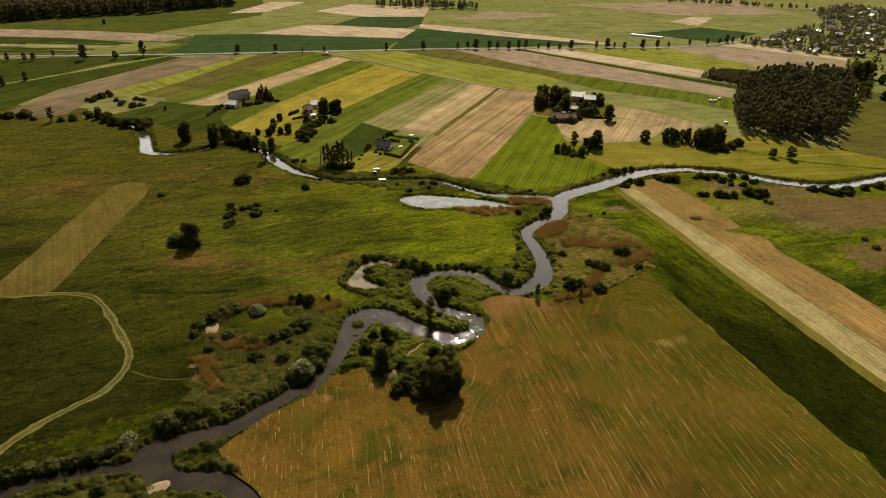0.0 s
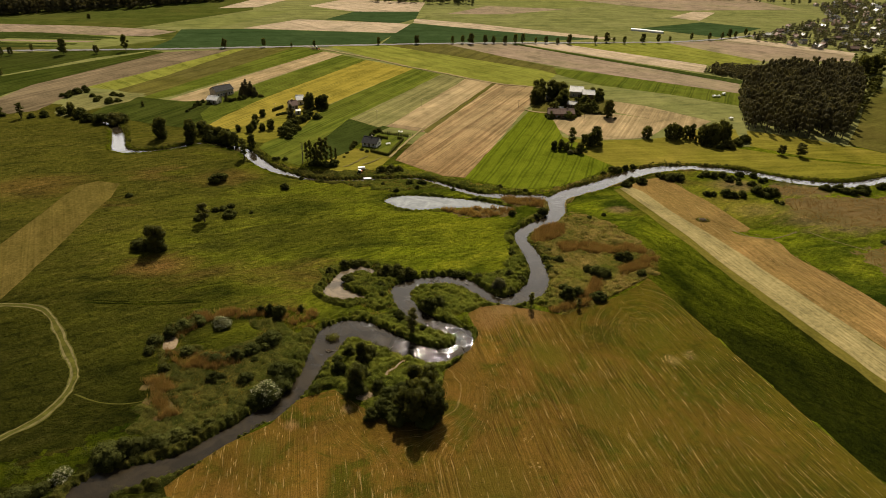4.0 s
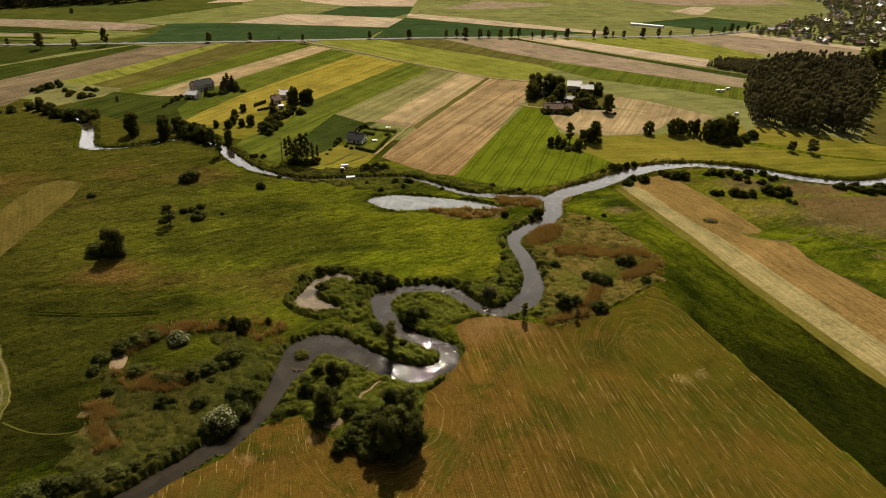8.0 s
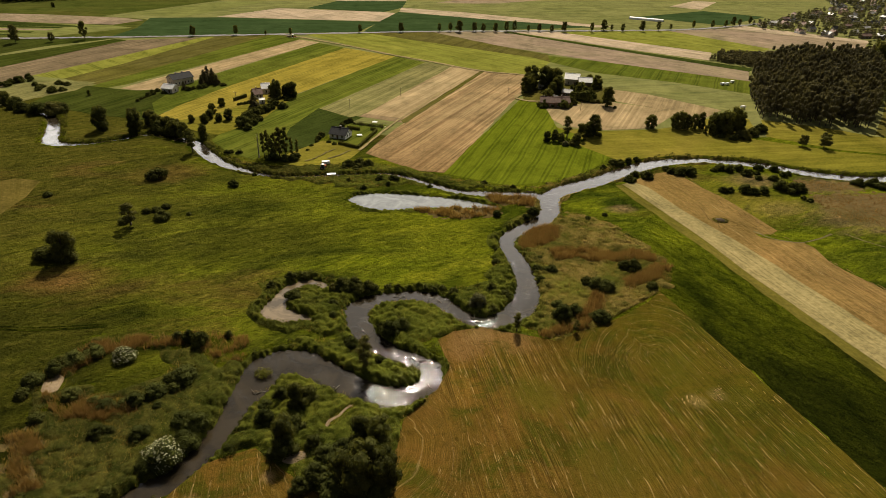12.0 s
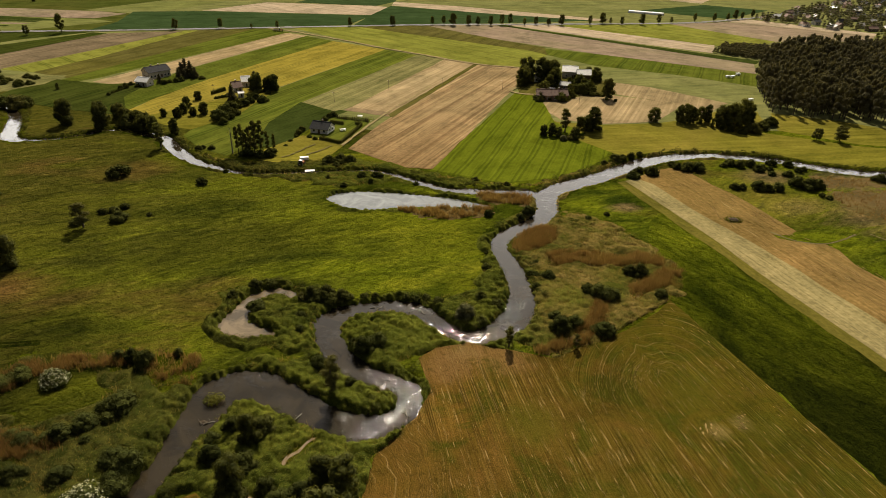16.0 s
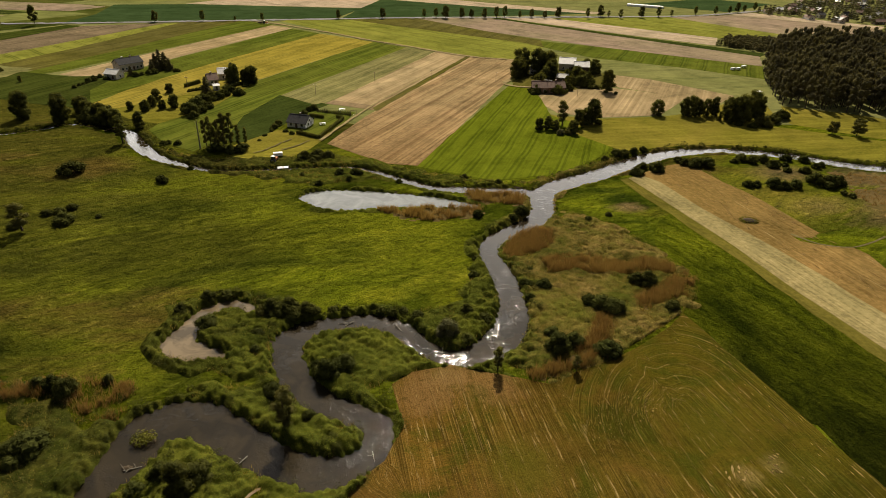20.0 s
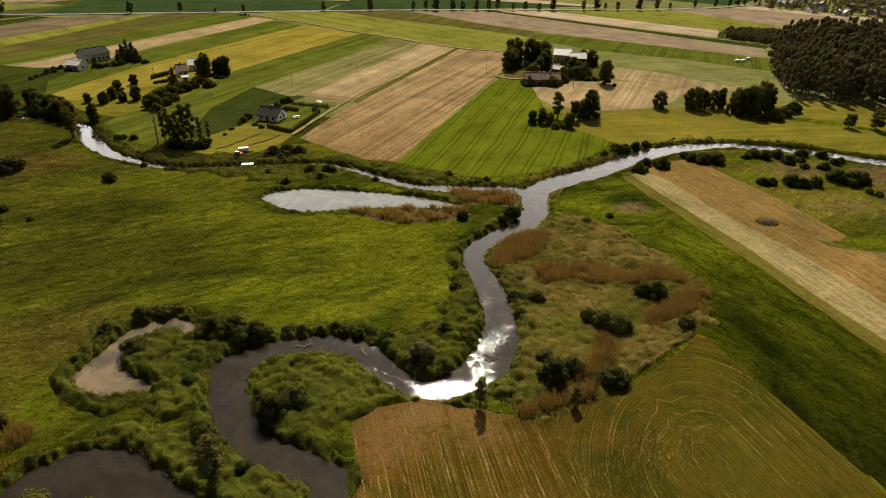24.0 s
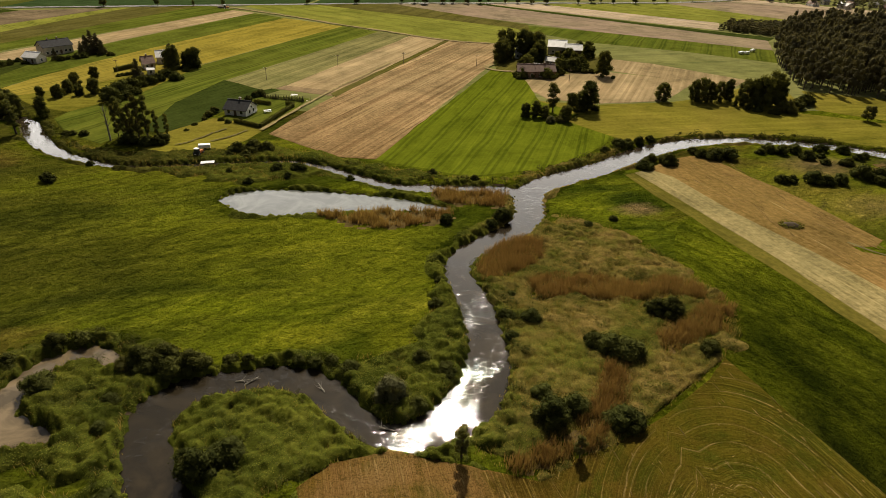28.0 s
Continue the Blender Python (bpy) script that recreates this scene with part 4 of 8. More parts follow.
field(M["pasture"], [(-58.1, 314.1), (-52.7, 323.5), (-43.9, 337.4), (-21.8, 335.5), (-27.3, 315.0), (-32.6, 306.0), (-43.7, 298.6), (-53.0, 301.1)], "garden_meadow", "mown garden meadow below the house")
field(M["strip_green"], [(-40.3, 343.7), (-35.2, 367.6), (-15.7, 365.0), (-18.5, 351.9), (-24.7, 329.6), (-39.5, 335.9)], "lawn", "green house lawn inside hedges", 0.08)
field(M["tan"], [(69.5, 396.9), (83.6, 413.9), (107.6, 426.0), (134.3, 413.8), (148.3, 402.2), (126.4, 371.7), (94.9, 365.5), (78.4, 371.7)], "field", "dry stubble field below the farm")
field(M["tan"], [(124.3, 453.0), (144.3, 443.0), (177.9, 410.3), (157.0, 388.4), (136.3, 414.0), (117.5, 425.7)], "field", "dry stubble strip beside the farm")
field(M["olive"], [(63.6, 443.2), (92.2, 479.0), (123.9, 453.0), (117.9, 427.1), (107.3, 424.6), (80.3, 405.6), (63.2, 422.8)], "farmyard", "trodden grassy farmyard", 0.09)
field(M["lime"], [(-110.6, 627.1), (-57.2, 641.4), (83.7, 550.5), (95.3, 534.7), (75.8, 489.4), (57.1, 492.6), (-23.8, 542.8)], "field", "yellow-green grass wedge")
field(M["olive"], [(-57.2, 641.4), (9.2, 658.0), (60.1, 597.5), (98.2, 563.7), (96.3, 534.8), (83.7, 550.5)], "field", "dark olive crop strip")
field(M["brown"], [(3.3, 657.1), (66.2, 670.2), (162.8, 586.8), (241.4, 518.7), (228.8, 487.9), (141.2, 538.5), (60.1, 597.5)], "field", "broad brown soil strip")
field(M["dark_crop"], [(66.2, 670.2), (74.1, 671.5), (169.6, 592.7), (250.7, 529.7), (241.4, 518.7), (162.8, 586.8)], "field_margin", "dark grassy ditch between strips", 0.1)
field(M["tan_far"], [(78.4, 672.1), (124.1, 676.2), (241.1, 590.3), (226.9, 558.2), (170.9, 597.9)], "field", "pale tan soil strip near the road")
field(M["lime"], [(124.1, 676.2), (240.6, 701.2), (303.3, 616.5), (267.0, 581.8), (241.1, 590.3)], "field", "green strip along the road")
field(M["brown"], [(240.6, 701.2), (307.4, 725.7), (417.0, 660.1), (395.0, 629.3), (303.3, 616.5)], "field", "brown soil strip near the village")
field(M["tan_far"], [(308.9, 729.4), (338.1, 748.7), (382.5, 710.4), (427.6, 673.4), (417.0, 660.1)], "field", "pale soil strip beside the village")
field(M["strip_green"], [(97.5, 559.1), (141.2, 538.5), (228.1, 486.1), (212.7, 450.4), (171.7, 477.9), (123.3, 500.6), (96.3, 534.8)], "field", "green crop strip behind the farm")
field(M["far_green"], [(96.0, 532.7), (123.3, 500.6), (171.7, 477.9), (212.7, 450.4), (199.6, 425.9), (177.9, 410.3), (144.3, 443.0), (124.7, 454.6), (93.6, 487.9), (76.5, 487.7)], "field", "pale green grass strip behind the farm")

field(M["rough_pasture"], [(244.5, 369.5), (274.4, 409.6), (315.9, 471.0), (355.8, 519.1), (418.1, 526.5), (287.2, 339.5), (262.4, 352.6)], "pasture", "rough yellow-green pasture beyond the wood")

field(M["strip_dark"], [(-214.6, 386.5), (-214.0, 416.0), (-204.3, 428.8), (-173.6, 420.4), (-149.5, 426.0), (-150.2, 394.4), (-133.4, 361.7), (-166.5, 369.7), (-191.4, 379.0)], "field", "dark rough grass by the western stream")
field(M["pale"], [(-247.0, 430.0), (-226.6, 438.5), (-203.9, 438.0), (-204.9, 417.0), (-218.9, 399.0), (-229.0, 380.1), (-237.6, 387.9)], "field", "pale dry meadow plot among shrubs", 0.1)
# beyond the road
for k in range(5):
    (x_a, y_a), (x_b, y_b), (x_c, y_c), (x_d, y_d) = [((-482.4, 627.9), (-328.8, 631.5), (-331.2, 624.9), (-476.4, 619.4)), ((-470.6, 611.1), (-331.1, 618.8), (-333.5, 612.5), (-464.9, 603.1)), ((-459.4, 595.2), (-340.9, 605.4), (-340.7, 599.7), (-454.0, 587.5)),
                                                      ((-448.7, 579.9), (-345.4, 593.3), (-347.6, 587.4), (-445.2, 575.0)), ((-441.8, 570.2), (-354.6, 580.9), (-357.4, 576.5), (-437.6, 564.2))][k]
    field(M[("dark_crop", "brown", "strip_dark", "dark_crop", "olive")[k]], [(x_a, y_a), (x_b, y_b), (x_c, y_c), (x_d, y_d)], "field", "narrow dark strip beyond the road", 0.2)
field(M["far_dark"], [(-279.6, 697.7), (-215.5, 712.9), (-52.5, 711.8), (-66.6, 649.1), (-200.3, 610.3), (-268.4, 588.7), (-266.2, 638.6)], "field", "dark green crop beyond the road")
field(M["far_dark"], [(-52.5, 711.8), (-38.5, 786.1), (69.1, 744.2), (168.2, 713.4), (63.9, 679.5), (-60.8, 650.0)], "field", "grey-green crop beyond the road")
field(M["tan_far"], [(-36.7, 822.9), (38.2, 796.2), (188.8, 720.3), (168.2, 713.4), (69.1, 744.2), (-37.3, 790.7)], "field", "long pale soil strip beyond the road")
field(M["tan_far"], [(-219.6, 716.0), (-174.8, 791.2), (-55.6, 782.9), (-41.5, 776.9), (-52.8, 715.4)], "field", "pale soil plot beyond the road")
field(M["far_lime"], [(-315.8, 717.8), (-237.5, 857.4), (-199.4, 854.8), (-249.6, 710.6)], "field", "bright grass strip beyond the road")
field(M["far_green"], [(-249.6, 710.6), (-199.4, 854.8), (-186.1, 902.0), (-119.1, 871.8), (-174.8, 791.2), (-219.6, 716.0)], "field", "green crop plot beyond the road")
field(M["tan_far"], [(-188.4, 913.3), (-153.2, 999.0), (-31.4, 987.0), (-35.9, 889.3), (-119.1, 871.8)], "field", "pale dry plot far off")
field(M["far_dark"], [(-119.1, 871.8), (-35.6, 883.9), (-36.7, 822.9), (-55.6, 782.9), (-144.4, 797.1)], "field", "dark green plot far off")
field(M["brown"], [(-531.0, 697.2), (-384.0, 701.4), (-305.7, 693.0), (-280.3, 683.1), (-295.2, 653.1), (-376.8, 652.5), (-501.2, 654.7)], "field", "brown soil strip beyond the road")
field(M["far_lime"], [(-431.9, 656.5), (-292.7, 647.0), (-271.6, 637.7), (-321.5, 577.9), (-410.5, 603.1)], "field", "yellow-green strips beyond the road")
field(M["dark_crop"], [(-499.0, 651.6), (-396.3, 655.9), (-325.0, 641.6), (-315.6, 633.7), (-382.9, 631.9), (-482.4, 627.9)], "field", "dark crop strip beyond the road", 0.1)
field(M["far_green"], [(3.1, 845.3), (169.4, 956.1), (311.5, 881.2), (391.9, 834.9), (314.8, 748.5), (188.8, 720.3), (38.6, 805.1)], "field", "green crop beyond the long strip")
field(M["far_dark"], [(235.2, 797.9), (337.1, 866.4), (395.6, 826.8), (314.8, 748.5)], "field", "dark green plot near the village")
field(M["tan_far"], [(307.8, 906.1), (362.7, 973.5), (391.9, 967.8), (338.6, 881.4)], "field", "pale soil plot near the village")
field(M["brown"], [(3.0, 875.9), (62.0, 969.4), (169.4, 956.1), (80.6, 886.6)], "field", "brown plot far off")
field(M["tan_far"], [(-296.8, 866.3), (-274.2, 997.7), (-224.9, 1009.9), (-253.1, 887.2)], "field", "pale plot beside the far wood")
field(M["far_lime"], [(-155.2, 1012.7), (2.8, 1114.2), (189.8, 1081.9), (331.1, 1085.8), (171.5, 968.7), (62.7, 982.3), (-31.4, 987.0)], "field", "light green plot far off")
field(M["brown"], [(189.8, 1081.9), (523.5, 1213.0), (541.6, 1036.6), (344.2, 981.6)], "field", "brown-green plot far off")

# lanes and the road
TRACK = [(-167.8, 174.3), (-153.9, 176.8), (-139.7, 179.4), (-125.5, 179.1), (-116.7, 173.5), (-105.7, 160.9), (-97.6, 151.7), (-94.2, 146.3), (-93.2, 139.5), (-94.6, 132.3), (-99.7, 124.5), (-105.6, 116.5), (-109.8, 107.2), (-112.9, 96.0)]
lane("track_edge", TRACK, 2.7, M["rough_pasture"], "worn yellow-green grass along the dirt track", 0.02)
lane("dirt_track", TRACK,
     2.15, M["rut"], "pale two-rut dirt track curving over the meadow", 0.03)
lane("track_verge", TRACK,
     1.15, M["rough_pasture"], "grassy middle strip of the dirt track", 0.06)
road = lane("road", [(-489.6, 539.9), (-403.5, 559.0), (-311.2, 578.2), (-213.8, 601.2), (-131.4, 623.9), (-54.6, 644.8), (33.1, 666.5), (125.2, 682.8), (242.2, 706.5), (302.0, 731.8), (353.9, 762.5), (429.7, 807.3)],
            6.0, M["asphalt"], "pale narrow country road lined with trees", 0.42, "road")
lane("footpath", [(-90.9, 139.8), (-83.3, 137.1), (-76.1, 136.8), (-70.7, 138.8), (-69.5, 142.2)], 0.45, M["rough_pasture"], "faint trodden path in the meadow", 0.03)
lane("farm_lane", [(-130.9, 621.0), (-106.3, 607.8), (-59.0, 573.0), (-23.9, 543.9), (3.4, 524.9), (40.2, 498.0), (75.5, 487.6)], 2.6, M["lane"], "dry farm lane between the fields", 0.4)
lane("yard_lane", [(62.5, 434.2), (58.5, 423.7), (66.7, 419.0), (78.5, 418.8)], 2.4, M["lane"], "pale dirt lane to the farm", 0.45)

# faint tracks and ditches on the east side, windrows below the white house
lane("grass_track", [(126.2, 250.1), (131.3, 244.1), (139.6, 242.4), (147.2, 245.4), (154.1, 249.3)], 0.8, M["rut"], "pale worn track between stubble and reeds", 0.10)
lane("grass_track", [(159.1, 250.1), (164.4, 243.3), (169.3, 238.9), (176.1, 233.6)], 0.6, M["rut"], "pale worn track beside the reeds", 0.04)
lane("windrow", [(-38.6, 321.5), (-37.1, 324.0), (-36.0, 325.8)], 0.8, M["rut"], "cut hay lying in a row on the garden meadow", 0.4)
lane("windrow", [(-37.3, 312.6), (-33.6, 316.6), (-31.0, 320.2), (-28.5, 324.4)], 0.8, M["rut"], "cut hay lying in a row on the garden meadow", 0.4)
lane("windrow", [(-46.7, 309.0), (-44.1, 311.2), (-42.4, 314.0)], 0.8, M["rut"], "cut hay lying in a row on the garden meadow", 0.4)
lane("windrow", [(-42.4, 314.5), (-40.5, 317.4), (-39.0, 321.5)], 0.8, M["rut"], "cut hay lying in a row on the garden meadow", 0.4)
lane("field_edge", [(-24.5, 324.6), (-20.4, 338.9), (-14.9, 358.2), (-6.5, 383.8), (1.1, 402.6), (11.9, 433.0)], 1.2, M["lane"], "pale grassy edge of the ploughed field", 0.42)
lane("wheel_track", [(-110.6, 182.6), (-95.3, 182.2), (-85.1, 182.9), (-73.3, 184.9)], 0.9, M["tall_grass"], "faint dark wheel track over the meadow", 0.02)
lane("wheel_track", [(-111.4, 183.9), (-96.0, 183.5), (-85.8, 184.1), (-73.7, 185.9)], 0.5, M["tall_grass"], "faint dark wheel track over the meadow", 0.02)

# ------------------------------------------------------------------ plants
M["shrub_dark"] = leaf_mat("dark_shrub_leaves", (0.022, 0.028, 0.008), (0.074, 0.078, 0.020), 0.16)
M["shrub_mid"] = leaf_mat("green_shrub_leaves", (0.030, 0.037, 0.010), (0.096, 0.102, 0.026), 0.18)
M["leaf_dark"] = leaf_mat("dark_leaves", (0.038, 0.045, 0.014), (0.132, 0.134, 0.040), 0.44)
M["leaf_mid"] = leaf_mat("green_leaves", (0.050, 0.058, 0.018), (0.162, 0.164, 0.048), 0.45)
# foliage of far trees, distance haze put into its paler, greyer colour
M["leaf_hazy"] = leaf_mat("hazy_grey_green_leaves", (0.105, 0.110, 0.058), (0.230, 0.222, 0.130), 0.34)
M["leaf_olive"] = leaf_mat("olive_leaves", (0.062, 0.064, 0.02), (0.15, 0.14, 0.045), 0.30)
M["leaf_pale"] = leaf_mat("grey_willow_leaves", (0.085, 0.088, 0.045), (0.165, 0.160, 0.085), 0.30)
M["needles"] = leaf_mat("dark_needles", (0.066, 0.063, 0.040), (0.150, 0.136, 0.080), 0.42)
M["blossom"] = leaf_mat("white_blossom", (0.20, 0.21, 0.10), (0.66, 0.65, 0.48), 0.30, 0.1)
M["weeds"] = leaf_mat("bank_weeds", (0.054, 0.062, 0.011), (0.220, 0.216, 0.040), 0.22, drift=(0.094, 0.101, 0.017))
M["dry_weeds"] = leaf_mat("dry_marsh_weeds", (0.100, 0.084, 0.019), (0.300, 0.234, 0.068), 0.34, drift=(0.235, 0.155, 0.056))
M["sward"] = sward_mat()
M["tuft_dry"] = leaf_mat("dry_tufts", (0.15, 0.115, 0.040), (0.32, 0.25, 0.10), 0.45)
M["reeds"] = leaf_mat("dry_reeds", (0.115, 0.070, 0.032), (0.310, 0.196, 0.096), 0.42)
M["bark"] = plain_mat("grey_brown_bark", (0.075, 0.058, 0.040), 0.95, 0.4, 4.0)
M["pale_bark"] = plain_mat("bleached_bark", (0.26, 0.235, 0.19), 0.95, 0.4, 4.0)


def unit(v):
    return v / (np.linalg.norm(v, axis=-1, keepdims=True) + 1e-9)


def leaf_quads(centre, normal, size, rng):
    """Rhombic leaf sprays at centres, facing normals."""
    n = len(centre)
    a = unit(np.cross(normal, rng.standard_normal((n, 3))))
    b = np.cross(normal, a)
    s = np.asarray(size)[:, None]
    bend = normal * s * 0.25
    v = np.stack([centre - a * s, centre - b * s * 0.6 + bend, centre + a * s, centre + b * s * 0.6 + bend], 1).reshape(-1, 3)
    return v, np.arange(n * 4).reshape(-1, 4)


def cube_ball():
    """A ball of 24 quads."""
    ids, vs, fs = {}, [], []
    for ax, sg in itertools.product(range(3), (-1, 1)):
        for i, j in itertools.product(range(2), range(2)):
            q = []
            for a, b in ((i, j), (i + 1, j), (i + 1, j + 1), (i, j + 1)):
                c = [0, 0, 0]
                c[ax], c[(ax + 1) % 3], c[(ax + 2) % 3] = sg, (a - 1) * sg, b - 1
                q.append(ids.setdefault(tuple(c), len(ids)))
                if len(vs) < len(ids):
                    vs.append(c)
            fs.append(q)
    return unit(np.array(vs, float)), np.array(fs)


def crown(rng, blobs, count, leaf, fill=0.3, floor=None, core=0.84):
    """Leaf sprays over and within a set of clumps with dense leafy cores; rows of blobs: x, y, z, rx, rz."""
    b = np.array(blobs, dtype=float)
    bv, bf = cube_ball()
    hearts = [(row[:3] + bv * rng.uniform(0.8, 1.12, (len(bv), 1)) * core * np.array([row[3], row[3], row[4]]), bf) for row in b]
    if floor is not None:
        hearts = [(np.column_stack([v[:, :2], np.maximum(v[:, 2], floor)]), f) for v, f in hearts]
    w = b[:, 3] * (b[:, 3] + b[:, 4])
    k = rng.choice(len(b), count, p=w / w.sum())
    d = unit(rng.standard_normal((count, 3)))
    if floor is None:
        d[:, 2] = np.where(d[:, 2] < -0.6, -d[:, 2] * 0.7, d[:, 2])
    r = np.where(rng.random(count) < fill, rng.uniform(0.35, 0.85, count), rng.uniform(0.85, 1.12, count))[:, None]
    c = b[k, :3] + d * r * np.stack([b[k, 3], b[k, 3], b[k, 4]], 1)
    if floor is not None:
        c[:, 2] = np.where(c[:, 2] < floor, floor + 0.15 * rng.random(count), c[:, 2])
    nrm = unit(d + 0.32 * rng.standard_normal((count, 3)) + np.array([0, 0, 0.2]))
    return join([leaf_quads(c, nrm, leaf * rng.uniform(0.6, 1.35, count), rng), *hearts])


def limb(p0, p1, r0, r1, sides=6):
    """A tapered stem between two points."""
    p0, p1 = np.array(p0, float), np.array(p1, float)
    ax = unit(p1 - p0)
    u = unit(np.cross(ax, [0.31, 0.9, 0.17]))
    v = np.cross(ax, u)
    ang = np.arange(sides) * 2 * math.pi / sides
    ring = np.cos(ang)[:, None] * u + np.sin(ang)[:, None] * v
    i = np.arange(sides)
    return np.vstack([p0 + ring * r0, p1 + ring * r1]), np.stack([i, (i + 1) % sides, (i + 1) % sides + sides, i + sides], 1)


def join(pieces):
    vs, fs, n = [], [], 0
    for v, f in pieces:
        vs.append(v)
        fs.append(f + n)
        n += len(v)
    return np.vstack(vs), np.vstack(fs)


def make_tree(name, seed, height, spread, low, blobs, leaves, leaf, leaf_m, bark_m, lean=0.0, shape="round"):
    """A tree of unit size: trunk, limbs, and a crown of many leaf sprays."""
    rng = np.random.default_rng(seed)
    root = new(name)
    top = np.array([lean * height, 0.0, height * 0.86])
    pieces = [limb((0, 0, -0.3), top * 0.5, 0.028 * height, 0.018 * height), limb(top * 0.5, top, 0.018 * height, 0.004 * height)]
    clumps = []
    for i in range(blobs):
        s = (i + 0.5) / blobs
        z = height * (low + (0.97 - low) * s)
        if shape == "cone":
            reach, rad = spread * (1.0 - 0.93 * s), spread * (0.42 - 0.28 * s)
        elif shape == "column":
            reach, rad = spread * (0.45 + 0.35 * math.sin(math.pi * s)), spread * 0.52
        else:
            reach, rad = spread * (0.30 + 0.62 * math.sin(math.pi * min(1, s * 0.80 + 0.14))), spread * rng.uniform(0.34, 0.52)
        a = i * 2.4 + rng.uniform(-0.5, 0.5)
        rr = reach * rng.uniform(0.45, 1.0)
        c = (top[0] * z / height + math.cos(a) * rr, math.sin(a) * rr, z - rad * 0.3)
        clumps.append((*c, rad, rad * (0.55 if shape == "cone" else 0.8)))
        f0 = top * min(0.95, max(0.18, (z - 0.6 * reach) / height))
        pieces.append(limb(f0, c, 0.010 * height, 0.003 * height, 5))
    part("trunk", big_mesh("trunk", *join(pieces), bark_m), root)
    part("crown", big_mesh("crown", *crown(rng, clumps, int(leaves * 1.25), leaf * 0.78, 0.15, None, 0.8 if leaves > 200 else 0.0), leaf_m), root)
    return root


def make_bush(name, seed, blobs, leaves, leaf, leaf_m, flat=0.75, bloom=None):
    """A shrub about 1 m high and 1.3 m wide: stems and leaf sprays."""
    rng = np.random.default_rng(seed)
    root = new(name)
    clumps, pieces = [], []
    for i in range(blobs):
        a, r = i * 2.4 + rng.uniform(-0.4, 0.4), 0.46 * math.sqrt((i + 0.3) / blobs)
        rad = rng.uniform(0.24, 0.36)
        z = (0.60 - 0.95 * r + rng.uniform(-0.06, 0.12)) * flat / 0.75
        clumps.append((math.cos(a) * r, math.sin(a) * r, max(0.12, z), rad, rad * 0.9))
        pieces.append(limb((0.1 * math.cos(a), 0.1 * math.sin(a), -0.1), clumps[-1][:3], 0.022, 0.007, 5))
    part("stem", big_mesh("stem", *join(pieces), M["bark"]), root)
    part("foliage", big_mesh("foliage", *crown(rng, clumps, int(leaves * 2.0), leaf * 0.66, 0.12, 0.03), leaf_m), root)
    if bloom:
        up = [(x, y, z + 0.04, r, rz) for x, y, z, r, rz in clumps]
        part("blossom", big_mesh("blossom", *crown(rng, up, int(leaves * 0.9), leaf * 0.55, 0.0, None, 0.5), bloom), root, "white blossom")
    return root


KINDS = {
    "bush": [make_bush("bush", 1, 9, 843, 0.070, M["shrub_dark"]), make_bush("bush", 2, 11, 952, 0.066, M["shrub_mid"]), make_bush("bush", 3, 8, 761, 0.073, M["shrub_dark"], 0.9),
             make_bush("bush", 4, 12, 924, 0.066, M["shrub_mid"], 0.62)],
    "far_bush": [make_bush("bush", 31, 8, 360, 0.095, M["shrub_dark"]), make_bush("bush", 32, 9, 380, 0.090, M["shrub_mid"], 0.85), make_bush("bush", 33, 10, 380, 0.090, M["shrub_dark"], 0.62)],
    "olive_bush": [make_bush("bush", 5, 9, 761, 0.070, M["leaf_olive"]), make_bush("bush", 6, 10, 761, 0.070, M["leaf_pale"], 0.85)],
    "white_bush": [make_bush("bush", 7, 11, 843, 0.066, M["shrub_mid"], 0.75, M["blossom"])],
    "tree": [make_tree("tree", 11, 1.0, 0.33, 0.08, 20, 2213, 0.032, M["leaf_dark"], M["bark"]), make_tree("tree", 12, 1.0, 0.38, 0.08, 22, 2318, 0.033, M["leaf_mid"], M["bark"]),
             make_tree("tree", 13, 1.0, 0.30, 0.12, 18, 2002, 0.032, M["leaf_mid"], M["bark"], 0.05)],
    "round_tree": [make_tree("tree", 14, 1.0, 0.46, 0.06, 24, 2635, 0.035, M["leaf_dark"], M["bark"]), make_tree("tree", 15, 1.0, 0.42, 0.06, 22, 2424, 0.035, M["leaf_dark"], M["bark"])],
    "road_tree": [make_tree("tree", 24, 1.0, 0.32, 0.22, 16, 1300, 0.034, M["leaf_olive"], M["bark"]), make_tree("tree", 25, 1.0, 0.28, 0.26, 15, 1200, 0.034, M["leaf_mid"], M["bark"], 0.03)],
    "slim_tree": [make_tree("tree", 16, 1.0, 0.19, 0.22, 12, 1001, 0.028, M["leaf_olive"], M["bark"], 0.03, "column"), make_tree("tree", 17, 1.0, 0.16, 0.25, 12, 948, 0.026, M["leaf_mid"], M["bark"], -0.04, "column")],
    "spruce": [make_tree("conifer", 18, 1.0, 0.27, 0.03, 34, 2318, 0.033, M["needles"], M["bark"], 0.0, "cone"), make_tree("conifer", 19, 1.0, 0.23, 0.03, 34, 2108, 0.032, M["needles"], M["bark"], 0.0, "cone")],
    "bare_tree": [make_tree("dead_tree", 22, 1.0, 0.16, 0.35, 9, 63, 0.018, M["leaf_olive"], M["pale_bark"], 0.16)],
}
